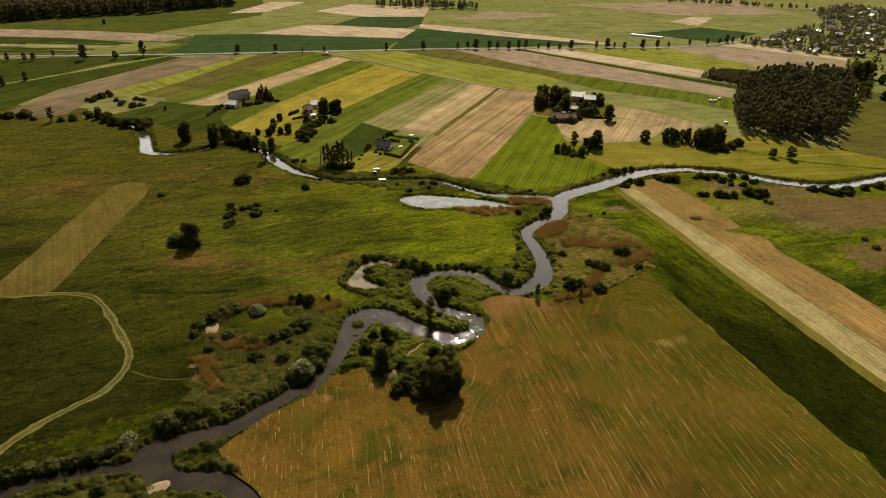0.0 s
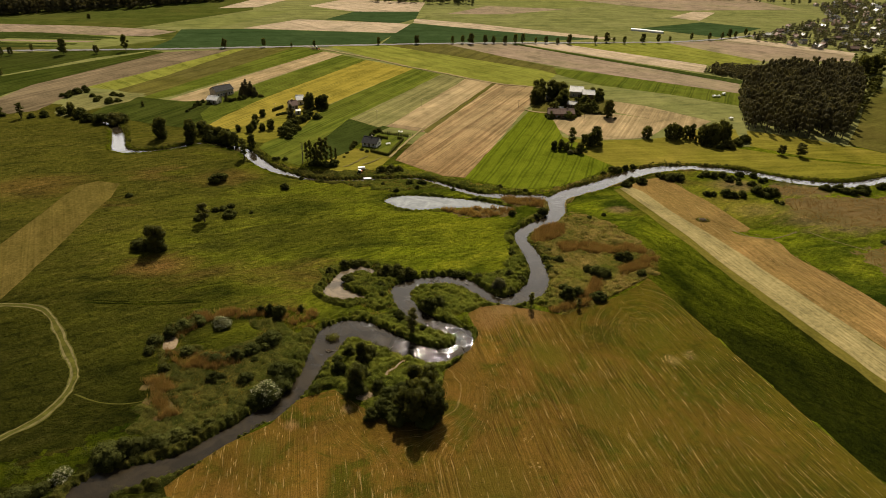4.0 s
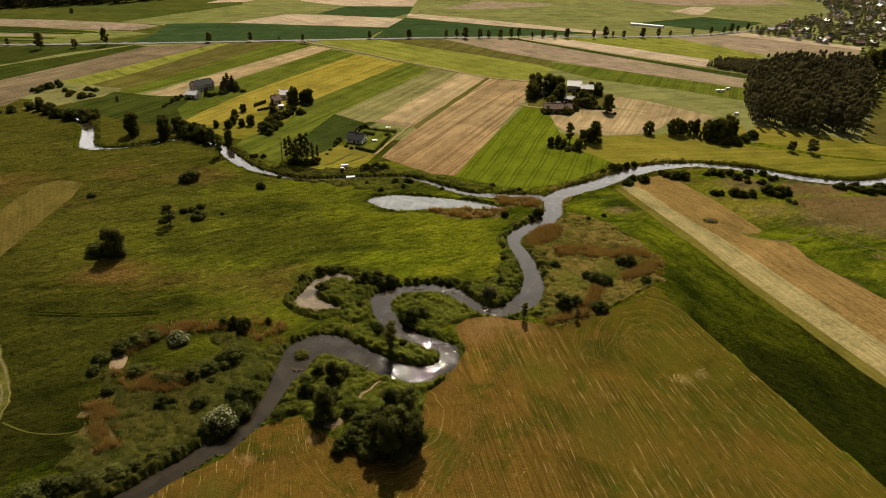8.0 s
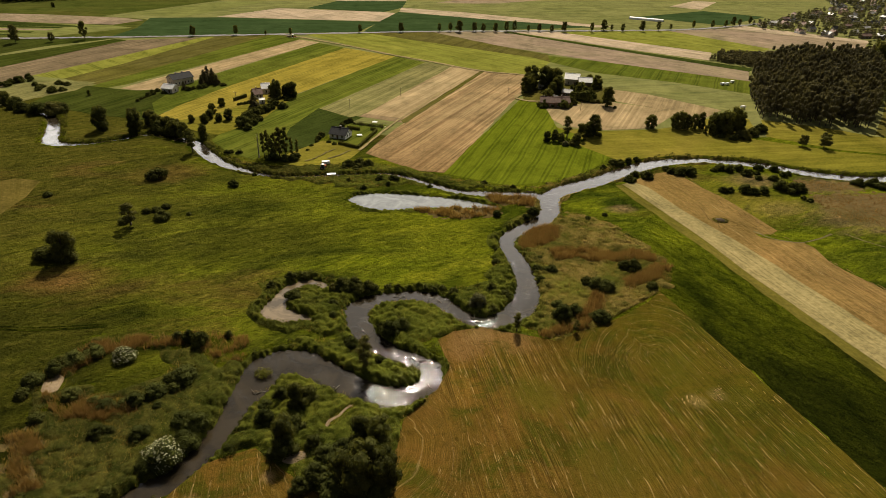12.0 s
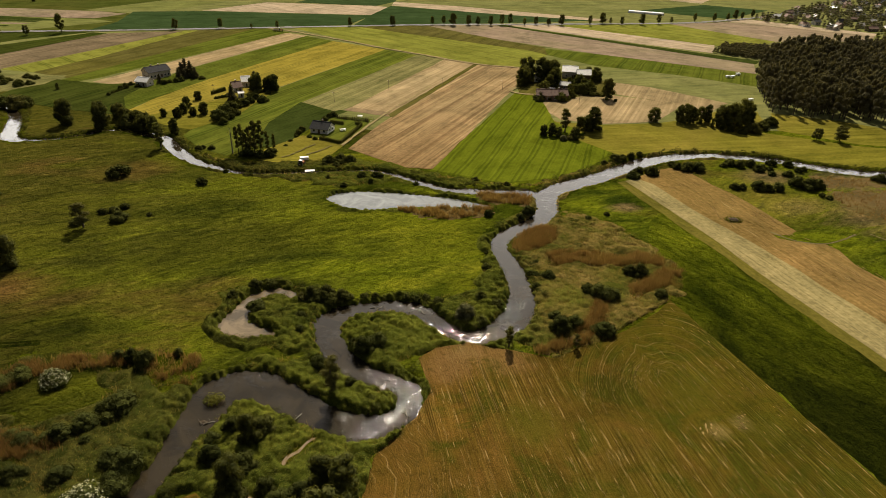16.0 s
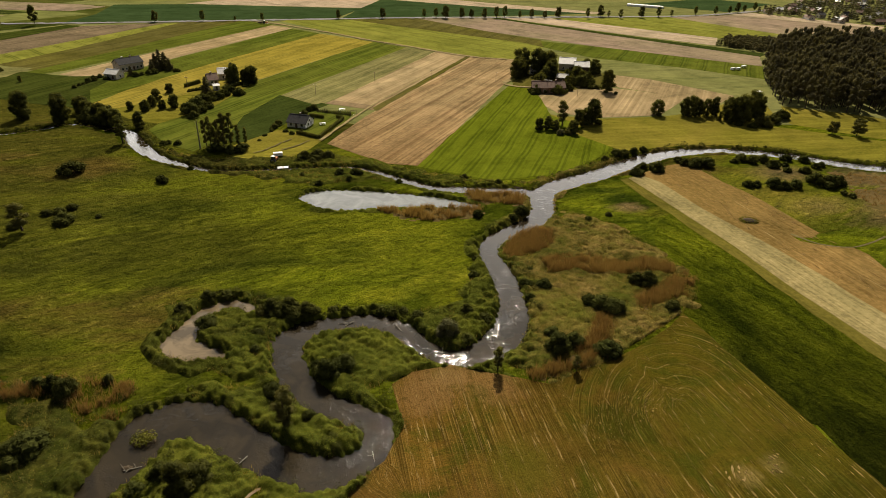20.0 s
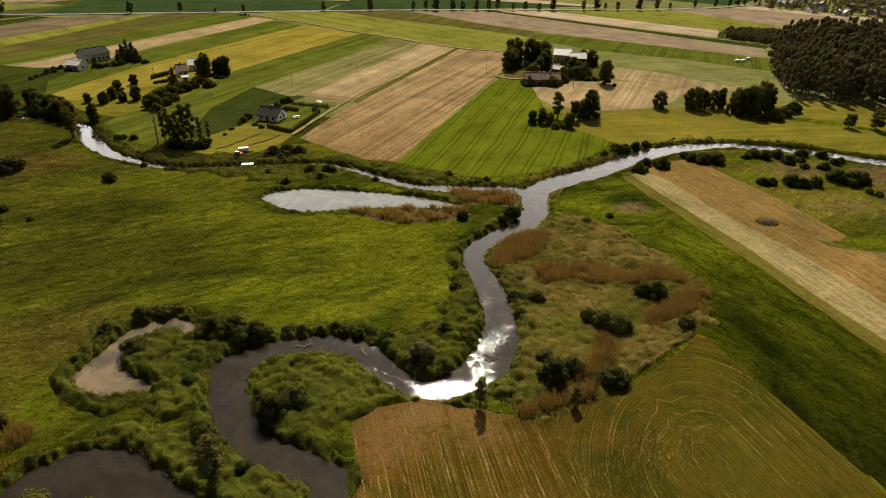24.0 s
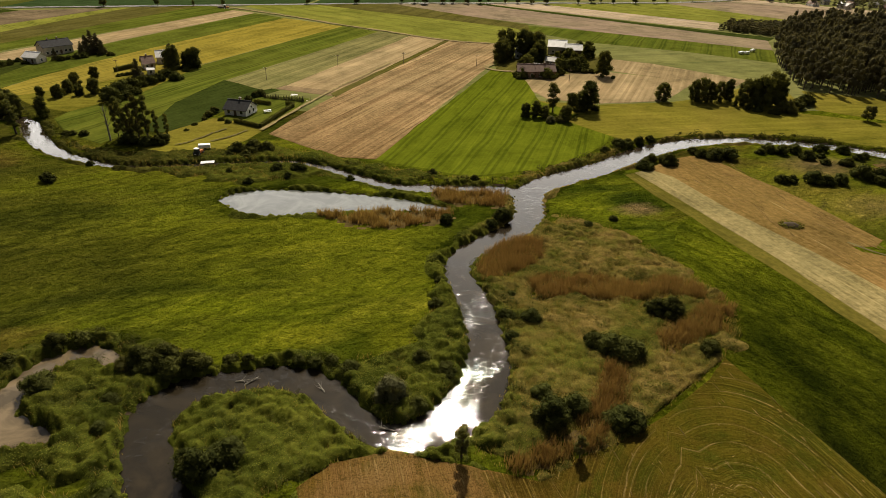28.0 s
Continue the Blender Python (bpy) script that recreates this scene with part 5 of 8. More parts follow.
WORDS = {
    "bush": ("dense dark green shrub on rough grass", "bush"), "olive_bush": ("grey-green willow shrub near the water", "bush"), "white_bush": ("shrub covered in white blossom", "bush"),
    "tree": ("leafy green deciduous tree with an uneven crown", "tree"), "round_tree": ("broad dark green deciduous tree", "tree"), "slim_tree": ("slender upright tree with thin crown", "tree"),
    "road_tree": ("roadside tree with a rounded crown", "tree"), "spruce": ("dark conical spruce tree", "tree"), "bare_tree": ("leaning half-bare dead tree", "tree"),
}
USED = set()
plant_rng = random.Random(5)


def plant(kind, x, y, height, label="", group="", wide=1.0, z=-0.05):
    """Sets one plant, height metres high."""
    if shore_gap(x, y) < 0.7:
        return None
    proto = plant_rng.choice(KINDS["far_bush" if kind == "bush" and y > 275 else kind])
    w = height * wide * 0.9 * plant_rng.uniform(0.9, 1.12)
    m = Matrix.LocRotScale((x, y, z), Euler((0, 0, plant_rng.uniform(0, 6.28))), (w, w, height))
    if proto in USED:
        s = proto.scale
        ob = copy_thing(proto, m @ Matrix.Diagonal((1 / s.x, 1 / s.y, 1 / s.z, 1)))
    else:
        USED.add(proto)
        ob = proto
        ob.matrix_basis = m
    words, cat = WORDS[kind]
    tagged(ob, label or words, cat, group or cat + "s")
    return ob


def plants(kind, rows, label="", group="", wide=1.0):
    for x, y, h in rows:
        plant(kind, x, y, h, label, group, wide)


# meadow west of the river
plants("round_tree", [(-102.6, 218.6, 10.5)], "broad tree standing alone on the meadow", wide=0.9)
plants("bush", [(-109.5, 219.7, 4.8), (-102.0, 286.2, 5.6), (-92.4, 253.7, 2.4), (-89.5, 255.4, 2.4), (-87.2, 258.2, 2.2), (-96.4, 245.5, 2.6), (-85.1, 249.2, 3.8), (-76.9, 252.9, 1.4), (-69.1, 279.9, 3.2), (-135.2, 265.9, 2.2)], "dark shrub standing on open meadow", wide=1.25)
plants("slim_tree", [(-93.4, 243.5, 8.9)], "slender tree among shrubs on the meadow", wide=1.6)
# ring-shaped old river bed
plants("bush", [(-73.9, 170.1, 3.9), (-70.4, 173.3, 3.0), (-76.0, 165.8, 3.3), (-79.4, 162.2, 3.4), (-79.2, 158.3, 2.4), (-71.7, 150.8, 2.5), (-68.2, 158.2, 3.0), (-62.1, 156.3, 2.3), (-58.8, 155.1, 2.8), (-55.5, 155.5, 2.5), (-53.1, 156.7, 3.3),
                (-49.9, 159.5, 3.8), (-48.5, 164.0, 2.5), (-45.4, 164.7, 4.5), (-56.9, 147.2, 2.7), (-54.9, 147.9, 1.7), (-48.0, 147.2, 3.2), (-77.5, 168.0, 2.2), (-72.1, 175.5, 2.0)], "dark shrub in the damp old river bed", wide=1.3)
plants("bush", [(-52.6, 180.0, 3.0), (-49.8, 179.5, 3.6), (-46.2, 177.9, 5.4), (-40.3, 181.7, 2.6)], "upright dark shrub beside reeds", wide=0.8)
plants("white_bush", [(-62.7, 171.8, 3.3), (-40.6, 141.0, 5.0), (-79.0, 112.7, 2.7)], wide=1.45)
plants("bush", [(-37.0, 149.7, 5.0), (-40.1, 151.1, 3.8), (-37.9, 145.8, 3.8), (-42.8, 138.6, 3.4), (-60.5, 123.4, 3.6), (-72.5, 119.6, 4.2), (-56.4, 125.5, 3.2), (-53.8, 127.2, 2.4), (-47.8, 155.7, 1.8), (-46.2, 161.2, 2.4), (-34.0, 153.5, 2.3), (-33.8, 158.8, 1.8)], "dark shrub on the river bank", wide=1.1)
# thicket south of the bend
plants("bush", [(-23.1, 151.6, 3.8), (-21.2, 159.2, 3.6), (-15.4, 158.9, 4.0), (-16.6, 149.8, 4.2), (-17.5, 143.6, 4.5), (-9.3, 136.7, 4.2), (-5.6, 133.9, 4.3), (-12.1, 134.2, 3.4), (-2.4, 134.5, 3.8), (-11.5, 145.3, 3.1),
                (-24.3, 156.4, 2.6), (2.0, 133.0, 3.9), (-8.7, 142.3, 3.6), (-4.9, 143.9, 3.6)], "shrub in a dense riverside thicket", wide=1.15)
plants("round_tree", [(0.8, 134.6, 12.2), (-3.5, 135.8, 9.0), (4.5, 135.4, 10.2), (-17.3, 145.1, 8.5)], "broad tree in a riverside thicket", wide=0.72)
plants("tree", [(-1.6, 145.5, 8.6), (-17.3, 155.8, 7.7), (2.0, 144.1, 9.5)], "leafy tree in a riverside thicket", wide=0.95)
# tongue of land and island in the bends
plants("slim_tree", [(-4.1, 169.9, 10.0)], "slender tree on the tongue of land", wide=1.2)
plants("bush", [(-8.3, 178.9, 3.4), (-16.3, 170.2, 3.0), (-16.6, 175.7, 1.8), (-5.5, 177.2, 2.2), (1.1, 184.1, 4.6), (4.1, 187.2, 3.8), (-0.5, 172.9, 2.2), (7.6, 171.1, 1.9)], "shrub on the tongue of land", wide=1.1)
plants("bush", [(-27.7, 200.4, 3.5), (-30.7, 210.5, 2.7), (-14.7, 205.5, 4.2), (-11.0, 205.6, 4.2), (-6.9, 205.2, 3.4), (-35.3, 205.2, 2.6), (-26.8, 211.9, 2.4), (-21.1, 209.0, 2.4), (-15.0, 191.7, 1.9), (-15.9, 197.2, 2.2)], "shrub beside the cut-off bend", wide=1.15)
plants("bush", [(-13.5, 204.6, 3.6), (-9.9, 203.9, 3.8), (-6.8, 203.7, 3.3), (-28.4, 210.6, 2.2), (-26.1, 211.5, 1.9), (-5.0, 206.0, 2.0), (18.0, 204.7, 2.5), (14.6, 206.8, 1.7), (20.6, 195.9, 2.7), (29.2, 206.6, 2.7),
                (1.2, 184.2, 2.8), (-1.4, 186.5, 2.3), (2.2, 187.9, 2.1), (-27.5, 204.5, 2.8)], "shrub on the river bank", wide=1.1)
plants("olive_bush", [(0.2, 185.1, 3.2), (24.6, 198.3, 5.0), (-17.6, 206.6, 1.5), (-17.1, 204.5, 3.1)], wide=0.95)
# rough marsh east of the river
plants("bush", [(60.8, 209.8, 4.1), (63.6, 208.9, 4.3), (58.3, 211.3, 3.4), (75.1, 220.9, 3.8), (72.2, 221.6, 3.1), (48.3, 193.7, 4.6), (51.6, 195.7, 3.6), (58.5, 193.0, 3.9), (56.8, 193.4, 2.8), (48.8, 218.8, 2.9),
                (46.2, 226.5, 1.5), (67.8, 256.5, 2.1), (75.1, 260.6, 1.5), (77.7, 209.9, 3.0), (47.6, 199.0, 2.7), (44.8, 219.4, 1.9), (71.2, 231.9, 1.4)], "dark shrub in the reedy marsh", wide=1.15)
plants("slim_tree", [(34.6, 186.8, 6.1), (50.5, 186.8, 4.0)], "small slender tree at the field edge", wide=1.25)
plants("bush", [(34.6, 258.3, 2.8), (41.6, 247.5, 4.2), (48.2, 260.2, 3.9), (51.8, 264.8, 3.1), (45.2, 256.5, 2.3), (-24.3, 287.5, 2.0), (-17.3, 280.5, 2.2)], "dark shrub beside the pond", wide=1.05)
# north bank
plants("bush", [(-26.8, 304.8, 3.9), (-22.1, 306.0, 4.5), (-18.4, 306.2, 4.0), (-11.8, 289.7, 2.8), (-5.9, 289.9, 3.1), (-2.4, 295.4, 3.5), (-7.7, 284.8, 1.9), (-50.6, 291.6, 1.8), (-64.0, 292.0, 1.8), (-60.2, 293.9, 1.9), (-83.3, 317.0, 2.1),
                (-34.7, 293.1, 1.6), (9.2, 283.8, 1.7), (4.0, 288.6, 2.3), (31.5, 288.8, 2.1), (43.1, 285.0, 2.0), (-28.2, 300.8, 2.2), (-23.2, 301.0, 2.5), (-81.8, 318.2, 1.8)], "dark shrub along the stream", wide=1.2)
plants("bush", [(90.9, 314.3, 3.3), (94.4, 315.6, 3.0), (98.8, 318.0, 2.8), (110.6, 319.7, 3.7), (114.8, 321.0, 3.5), (119.4, 323.0, 3.2), (124.0, 325.0, 3.2), (130.5, 326.5, 3.6), (133.2, 326.7, 2.9), (85.6, 309.8, 2.4), (103.3, 320.5, 2.5)], "dark shrub along the river", wide=1.2)
plants("bush", [(93.6, 295.5, 3.8), (97.5, 301.3, 2.8), (102.0, 299.6, 4.8), (118.0, 305.1, 4.1), (122.5, 304.8, 4.1), (114.7, 306.5, 3.2), (113.2, 309.5, 2.4), (129.8, 285.6, 1.8), (114.2, 314.5, 3.0), (119.4, 307.0, 3.2), (135.1, 309.9, 2.1), (151.1, 301.6, 2.3)], "dark shrub on the south bank", wide=1.25)
plants("bush", [(150.5, 309.0, 2.4), (153.0, 307.0, 2.2), (195.1, 301.8, 3.5), (200.1, 294.6, 3.4), (208.0, 293.0, 3.4), (221.8, 301.5, 4.0), (231.2, 304.6, 4.0), (186.0, 241.2, 2.0), (186.2, 233.4, 2.4), (210.2, 296.9, 4.4)], "dark shrub in the reed beds", wide=1.3)
plants("bush", [(138.5, 312.0, 3.2), (141.6, 309.8, 3.6), (146.6, 311.6, 3.2), (147.8, 305.9, 3.8), (156.2, 313.0, 3.2), (162.7, 312.0, 3.0), (157.4, 300.9, 3.2), (163.9, 305.5, 2.6), (166.8, 307.1, 2.2), (129.7, 286.3, 3.0), (132.7, 286.5, 2.8), (138.8, 286.8, 3.8),
                (142.0, 285.3, 3.6), (146.2, 286.0, 3.5), (155.2, 290.3, 4.6), (159.0, 288.0, 5.6), (162.7, 289.5, 4.6), (160.0, 280.8, 2.0), (161.6, 278.5, 2.0), (192.1, 297.6, 4.0), (198.3, 297.4, 4.6), (202.5, 292.5, 4.0)], "dark shrub in a row by the reed beds", wide=1.2)
plants("road_tree", [(193.9, 347.6, 6.0), (203.8, 346.0, 7.8)], "pollarded grey-green willow on the pasture", "willows", wide=1.25)
plants("olive_bush", [(168.0, 357.2, 6.4), (73.9, 338.8, 3.0), (77.2, 340.3, 3.1)], "loose grey-green willow shrub", wide=1.1)
# trees round the farm
plants("round_tree", [(65.7, 345.2, 5.2), (79.4, 341.1, 5.8), (66.8, 441.0, 10.0), (71.0, 455.0, 13.5), (80.0, 450.3, 14.7), (85.4, 450.8, 13.4)], "broad dark tree beside the farm", wide=0.95)
plants("tree", [(69.5, 345.4, 6.1), (72.3, 344.9, 4.6), (83.2, 349.8, 8.2), (90.5, 354.0, 11.5), (87.0, 353.8, 7.5), (110.7, 412.6, 11.8), (125.1, 371.5, 7.3), (86.7, 442.6, 10.8), (81.1, 434.2, 7.9), (76.2, 419.0, 8.0),
                (100.2, 438.5, 8.0), (101.4, 430.9, 7.3), (112.4, 453.4, 7.8), (115.8, 455.2, 6.2), (94.4, 438.0, 6.4)], "leafy tree beside the farm", wide=1.05)
plants("slim_tree", [(76.8, 351.7, 11.4)], "tall thin birch beside the farm field", wide=1.2)
plants("bush", [(104.0, 419.0, 2.8), (107.3, 419.2, 2.8), (114.8, 408.5, 1.8), (72.3, 406.2, 4.4), (78.6, 408.9, 4.0), (84.3, 407.1, 5.3), (90.2, 415.5, 6.0), (100.9, 422.3, 5.2), (93.5, 355.7, 2.9), (103.3, 461.3, 4.3), (110.8, 468.2, 3.8)], "dark shrub in the farmyard", wide=1.2)
plants("tree", [(137.3, 371.4, 9.0), (140.0, 369.9, 9.8), (143.5, 370.1, 8.5), (148.1, 372.1, 8.2), (151.7, 372.4, 9.1), (151.2, 364.0, 4.6), (155.7, 365.9, 10.5), (158.6, 364.5, 11.5), (161.1, 363.0, 12.5), (166.5, 366.6, 13.5), (154.4, 360.2, 4.9),
                (171.2, 368.6, 10.7)], "tree in a row by the wood", "trees by the wood", wide=0.85)
plants("bush", [(162.6, 355.3, 3.0), (157.4, 358.1, 2.6), (176.1, 364.0, 5.0), (182.5, 369.3, 5.9)], "shrub at the edge of the wood", wide=1.2)
plants("tree", [(81.6, 435.1, 8.0), (85.4, 439.8, 9.6), (91.4, 420.3, 6.5), (69.5, 448.5, 9.7), (115.0, 459.5, 7.9), (111.4, 465.1, 6.9)], "dark tree crowding the farm buildings", wide=1.15)
plants("bush", [(96.4, 426.7, 6.2), (99.8, 424.6, 7.1), (103.7, 432.4, 6.8), (72.6, 408.4, 5.8), (75.7, 412.0, 5.0), (87.5, 410.7, 5.0), (97.5, 443.6, 5.0)], "dark shrub crowding the farm buildings", wide=1.1)
# rough ground beyond the wood
plants("round_tree", [(372.0, 570.0, 15.5), (380.9, 573.5, 17.0), (389.0, 577.0, 13.5), (376.0, 579.0, 14.5)], "tall dark tree in a clump behind the wood", wide=0.8)
plants("round_tree", [(345.6, 525.6, 6.5), (351.5, 522.3, 8.6), (357.9, 527.0, 7.0), (387.6, 555.7, 8.4), (352.5, 495.8, 7.6)], "round willow on rough pasture behind the wood", wide=1.0)
plants("tree", [(317.6, 485.6, 8.6), (305.0, 468.0, 9.4), (296.7, 454.4, 9.5), (287.0, 440.0, 9.0), (278.7, 426.5, 9.8), (263.6, 407.9, 8.4), (349.4, 574.7, 9.5), (354.9, 588.8, 9.0), (363.5, 584.5, 8.4)], "leafy tree at the wood's sunny edge", wide=1.05)
# round the long house and the small holding
plants("spruce", [(-137.1, 437.3, 6.8), (-137.3, 442.9, 8.8), (-136.0, 445.8, 10.6), (-132.1, 443.4, 9.6), (-128.1, 439.6, 7.0), (-133.9, 438.4, 5.6), (-85.7, 414.3, 10.9), (-92.6, 393.9, 8.2)], "dark spruce beside the house", wide=1.55)
plants("round_tree", [(-75.9, 415.2, 9.0), (-79.9, 417.2, 7.1), (-84.7, 412.1, 10.3)], "broad tree beside the small holding", wide=0.9)
plants("bush", [(-86.6, 356.6, 6.5), (-87.7, 366.3, 6.4), (-87.0, 373.3, 6.6), (-86.0, 380.7, 5.6), (-83.6, 383.7, 4.8), (-82.1, 388.7, 4.5), (-75.7, 391.2, 4.1), (-81.1, 396.9, 3.8), (-90.0, 359.6, 4.8), (-78.8, 412.6, 3.6), (-139.8, 423.9, 2.8), (-159.6, 417.2, 2.7),
                (-157.5, 419.8, 2.8), (-158.6, 410.1, 2.7), (-151.8, 415.5, 2.3)], "dark garden shrub beside the holding", wide=1.1)
plants("round_tree", [(-115.8, 361.9, 3.9), (-108.7, 360.7, 5.0), (-108.5, 368.3, 5.2), (-110.1, 377.0, 5.8), (-102.4, 364.5, 4.3), (-110.1, 392.5, 4.8), (-98.2, 367.3, 6.0)], "small round fruit tree in an orchard", "orchard trees", wide=1.0)
plants("tree", [(-115.8, 340.1, 7.3), (-110.2, 337.7, 7.6), (-101.1, 331.6, 8.1), (-100.3, 335.6, 7.2), (-101.2, 324.8, 11.8)], "leafy tree beside the stream", wide=0.95)
plants("slim_tree", [(-65.8, 314.5, 11.3), (-63.6, 313.5, 12.6), (-60.8, 312.6, 11.9), (-58.3, 311.6, 14.5), (-55.6, 311.7, 14.9), (-53.0, 312.9, 9.9), (-51.5, 316.3, 8.0), (-61.4, 311.5, 9.8)], "slender alder in a clump by the stream", "alder clump", wide=0.75)
plants("bare_tree", [(-68.0, 313.3, 13.1)])
plants("bush", [(-60.9, 310.4, 3.8), (-55.5, 309.6, 3.5), (-51.7, 310.9, 4.1), (-77.8, 317.2, 2.1)], "dark shrub below the alders", wide=1.4)
plants("bush", [(-159.1, 397.4, 2.0), (-159.2, 401.9, 1.8), (-158.4, 404.7, 1.6), (-157.8, 407.0, 1.6), (-156.7, 412.6, 2.8), (-140.8, 424.8, 2.8), (-138.7, 427.6, 2.4), (-135.4, 429.3, 3.0), (-133.7, 432.1, 3.4), (-123.5, 437.3, 2.6)], "dark garden shrub by the long house", wide=1.2)
plants("spruce", [(-143.6, 425.7, 5.4)], "small dark spruce beside the outbuilding", wide=1.5)
plants("bush", [(-101.5, 395.4, 1.8), (-100.1, 396.7, 1.8), (-98.7, 397.9, 1.8), (-97.2, 399.2, 1.8), (-91.5, 384.8, 2.4), (-86.8, 385.2, 2.6), (-85.1, 390.5, 2.4), (-76.6, 391.2, 3.0), (-77.0, 407.8, 2.6), (-83.8, 351.9, 3.8), (-83.9, 360.0, 4.2), (-83.1, 366.6, 4.2)], "dark hedge shrub of the small holding", wide=1.2)
plants("round_tree", [(-128.3, 350.7, 7.2), (-122.1, 347.3, 7.0), (-134.3, 356.2, 7.4), (-116.1, 342.2, 7.6)], "broad dark tree in a belt by the stream", wide=1.0)
# along the western stream
plants("round_tree", [(-153.7, 345.6, 12.0), (-136.1, 343.1, 11.9)], "broad dark tree near the stream", wide=0.9)
plants("bush", [(-130.3, 341.6, 7.2), (-125.4, 346.2, 7.3), (-119.3, 344.7, 6.1), (-209.2, 373.8, 6.7), (-217.8, 380.3, 7.4), (-199.2, 370.1, 6.6), (-190.3, 367.4, 7.1), (-188.7, 373.5, 6.0), (-236.9, 392.4, 3.2), (-274.1, 383.3, 4.4), (-285.3, 380.8, 3.7), (-281.7, 383.8, 3.1), (-249.3, 423.5, 4.1),
                (-248.8, 432.7, 4.9), (-248.7, 443.9, 3.6), (-225.7, 415.7, 3.4), (-216.0, 412.5, 4.7), (-212.0, 415.8, 3.4), (-238.4, 378.2, 3.7), (-263.7, 378.1, 3.1), (-245.3, 376.3, 3.7)], "dark shrub by the western stream", wide=1.25)
plants("round_tree", [(-218.9, 384.3, 9.5), (-225.5, 385.2, 7.4), (-211.5, 380.8, 7.2)], "dark tree in a belt by the western stream", wide=0.95)
plants("olive_bush", [(-191.5, 371.0, 7.8), (-196.5, 375.0, 5.5)], "pale willow shrub by the western stream", wide=1.1)
plants("bush", [(-247.7, 433.0, 4.6), (-251.0, 429.3, 3.6), (-243.7, 437.8, 3.4), (-254.0, 425.0, 2.8), (-233.8, 425.7, 3.0), (-227.7, 422.0, 3.0), (-222.4, 431.2, 3.4), (-215.9, 428.7, 3.0), (-219.0, 430.0, 2.6), (-241.3, 382.8, 3.6), (-231.2, 385.6, 4.8), (-272.1, 384.2, 6.4), (-280.3, 380.5, 4.8)], "dark shrub on a western field edge", wide=1.25)
plants("slim_tree", [(-99.0, 317.7, 11.0)], "airy grey-green tree leaning over the stream", wide=1.5)
plants("slim_tree", [(-250.1, 374.5, 9.7)], "slender tree by the western stream", wide=1.5)
plants("tree", [(-328.7, 476.2, 7.5), (-336.0, 458.9, 8.8), (-340.5, 454.8, 9.6), (-405.5, 750.4, 5.7), (-191.4, 406.7, 3.6)], "lone tree on the western fields", wide=1.1)
# trees along the road
plants("road_tree", [(-384.7, 540.8, 7.5), (-369.3, 540.7, 8.4), (-365.1, 546.1, 7.5), (-358.3, 564.5, 6.8), (-324.8, 554.4, 14.3), (-301.1, 562.9, 7.7), (-281.4, 576.1, 14.8), (-203.4, 604.2, 9.3), (-169.1, 615.1, 8.4), (-144.4, 618.9, 4.2), (-123.3, 622.2, 6.4), (-63.7, 643.4, 7.7), (-26.5, 652.3, 8.9),
                (9.2, 661.1, 7.8), (19.9, 662.8, 8.4), (28.1, 661.0, 11.2), (42.6, 666.4, 9.0), (51.1, 667.8, 7.9), (62.9, 666.5, 9.0)], "roadside tree with a rounded crown", "roadside trees", wide=1.0)
plants("road_tree", [(73.8, 668.2, 10.2), (81.4, 672.6, 10.3), (95.1, 671.6, 6.8), (106.0, 676.5, 8.0), (117.9, 675.2, 6.9), (130.3, 677.2, 10.3), (158.5, 681.6, 9.2), (172.7, 693.7, 10.6), (181.0, 695.0, 5.9), (190.1, 686.7, 8.1), (210.9, 693.2, 10.6), (229.4, 699.5, 9.5), (244.1, 708.5, 6.0),
                (271.9, 719.9, 8.5), (293.7, 726.9, 8.6), (311.8, 737.0, 7.5), (323.9, 746.3, 10.1), (331.7, 747.6, 7.6), (348.1, 761.5, 9.0)], "roadside tree with a rounded crown", "roadside trees", wide=1.0)


# ------------------------------------------------------------------ woods and low growth, too many to count
def scatter(poly, per_m2, rng):
    """Random points in a polygon."""
    q = np.array(poly)
    lo, hi = q.min(0), q.max(0)
    n = int((hi - lo).prod() * per_m2)
    p = rng.uniform(lo, hi, (n, 2))
    return p[inside(p[:, 0], p[:, 1], q)]


def wood(name, poly, spacing, height, mats, label, seed, leaves=260, leaf=0.045, low=0.22, wide=1.0):
    """A stand of trees: trunks and crowns joined, uneven in height."""
    rng = np.random.default_rng(seed)
    pts = scatter(poly, 1.0 / spacing ** 2, rng)
    pieces, bits = [], []
    for x, y in pts:
        h = height * rng.uniform(0.70, 1.08)
        fat = wide * rng.uniform(0.8, 1.2)
        blobs = []
        for i in range(3):
            s = i / 2
            r = h * (0.19 - 0.055 * s) * fat
            a, rr = rng.uniform(0, 6.28), h * fat * rng.uniform(0.02, 0.11) * (1.2 - s)
            blobs.append((x + math.cos(a) * rr, y + math.sin(a) * rr, h * (low + (0.94 - low) * s), r, h * 0.15))
        pieces.append(crown(rng, blobs, leaves, leaf * h, 0.1))
        bits.append(limb((x, y, -0.2), (x, y, h * 0.8), 0.018 * h, 0.006 * h, 5))
    root = new(name)
    part("canopy", big_mesh("canopy", *join(pieces), mats), root)
    part("trunks", big_mesh("trunks", *join(bits), M["bark"]), root)
    tagged(root, label, "wood", kind="stuff")


wood("pine_wood", [(192.6, 394.2), (215.8, 460.0), (244.7, 515.3), (282.1, 556.6), (322.4, 566.2), (353.4, 552.8), (316.2, 479.2), (274.1, 416.0), (248.9, 380.9), (221.5, 380.6)], 3.7, 14.5, M["needles"],
     "dense dark pine wood beside the fields", 31, 120, 0.026, 0.40, 0.72)
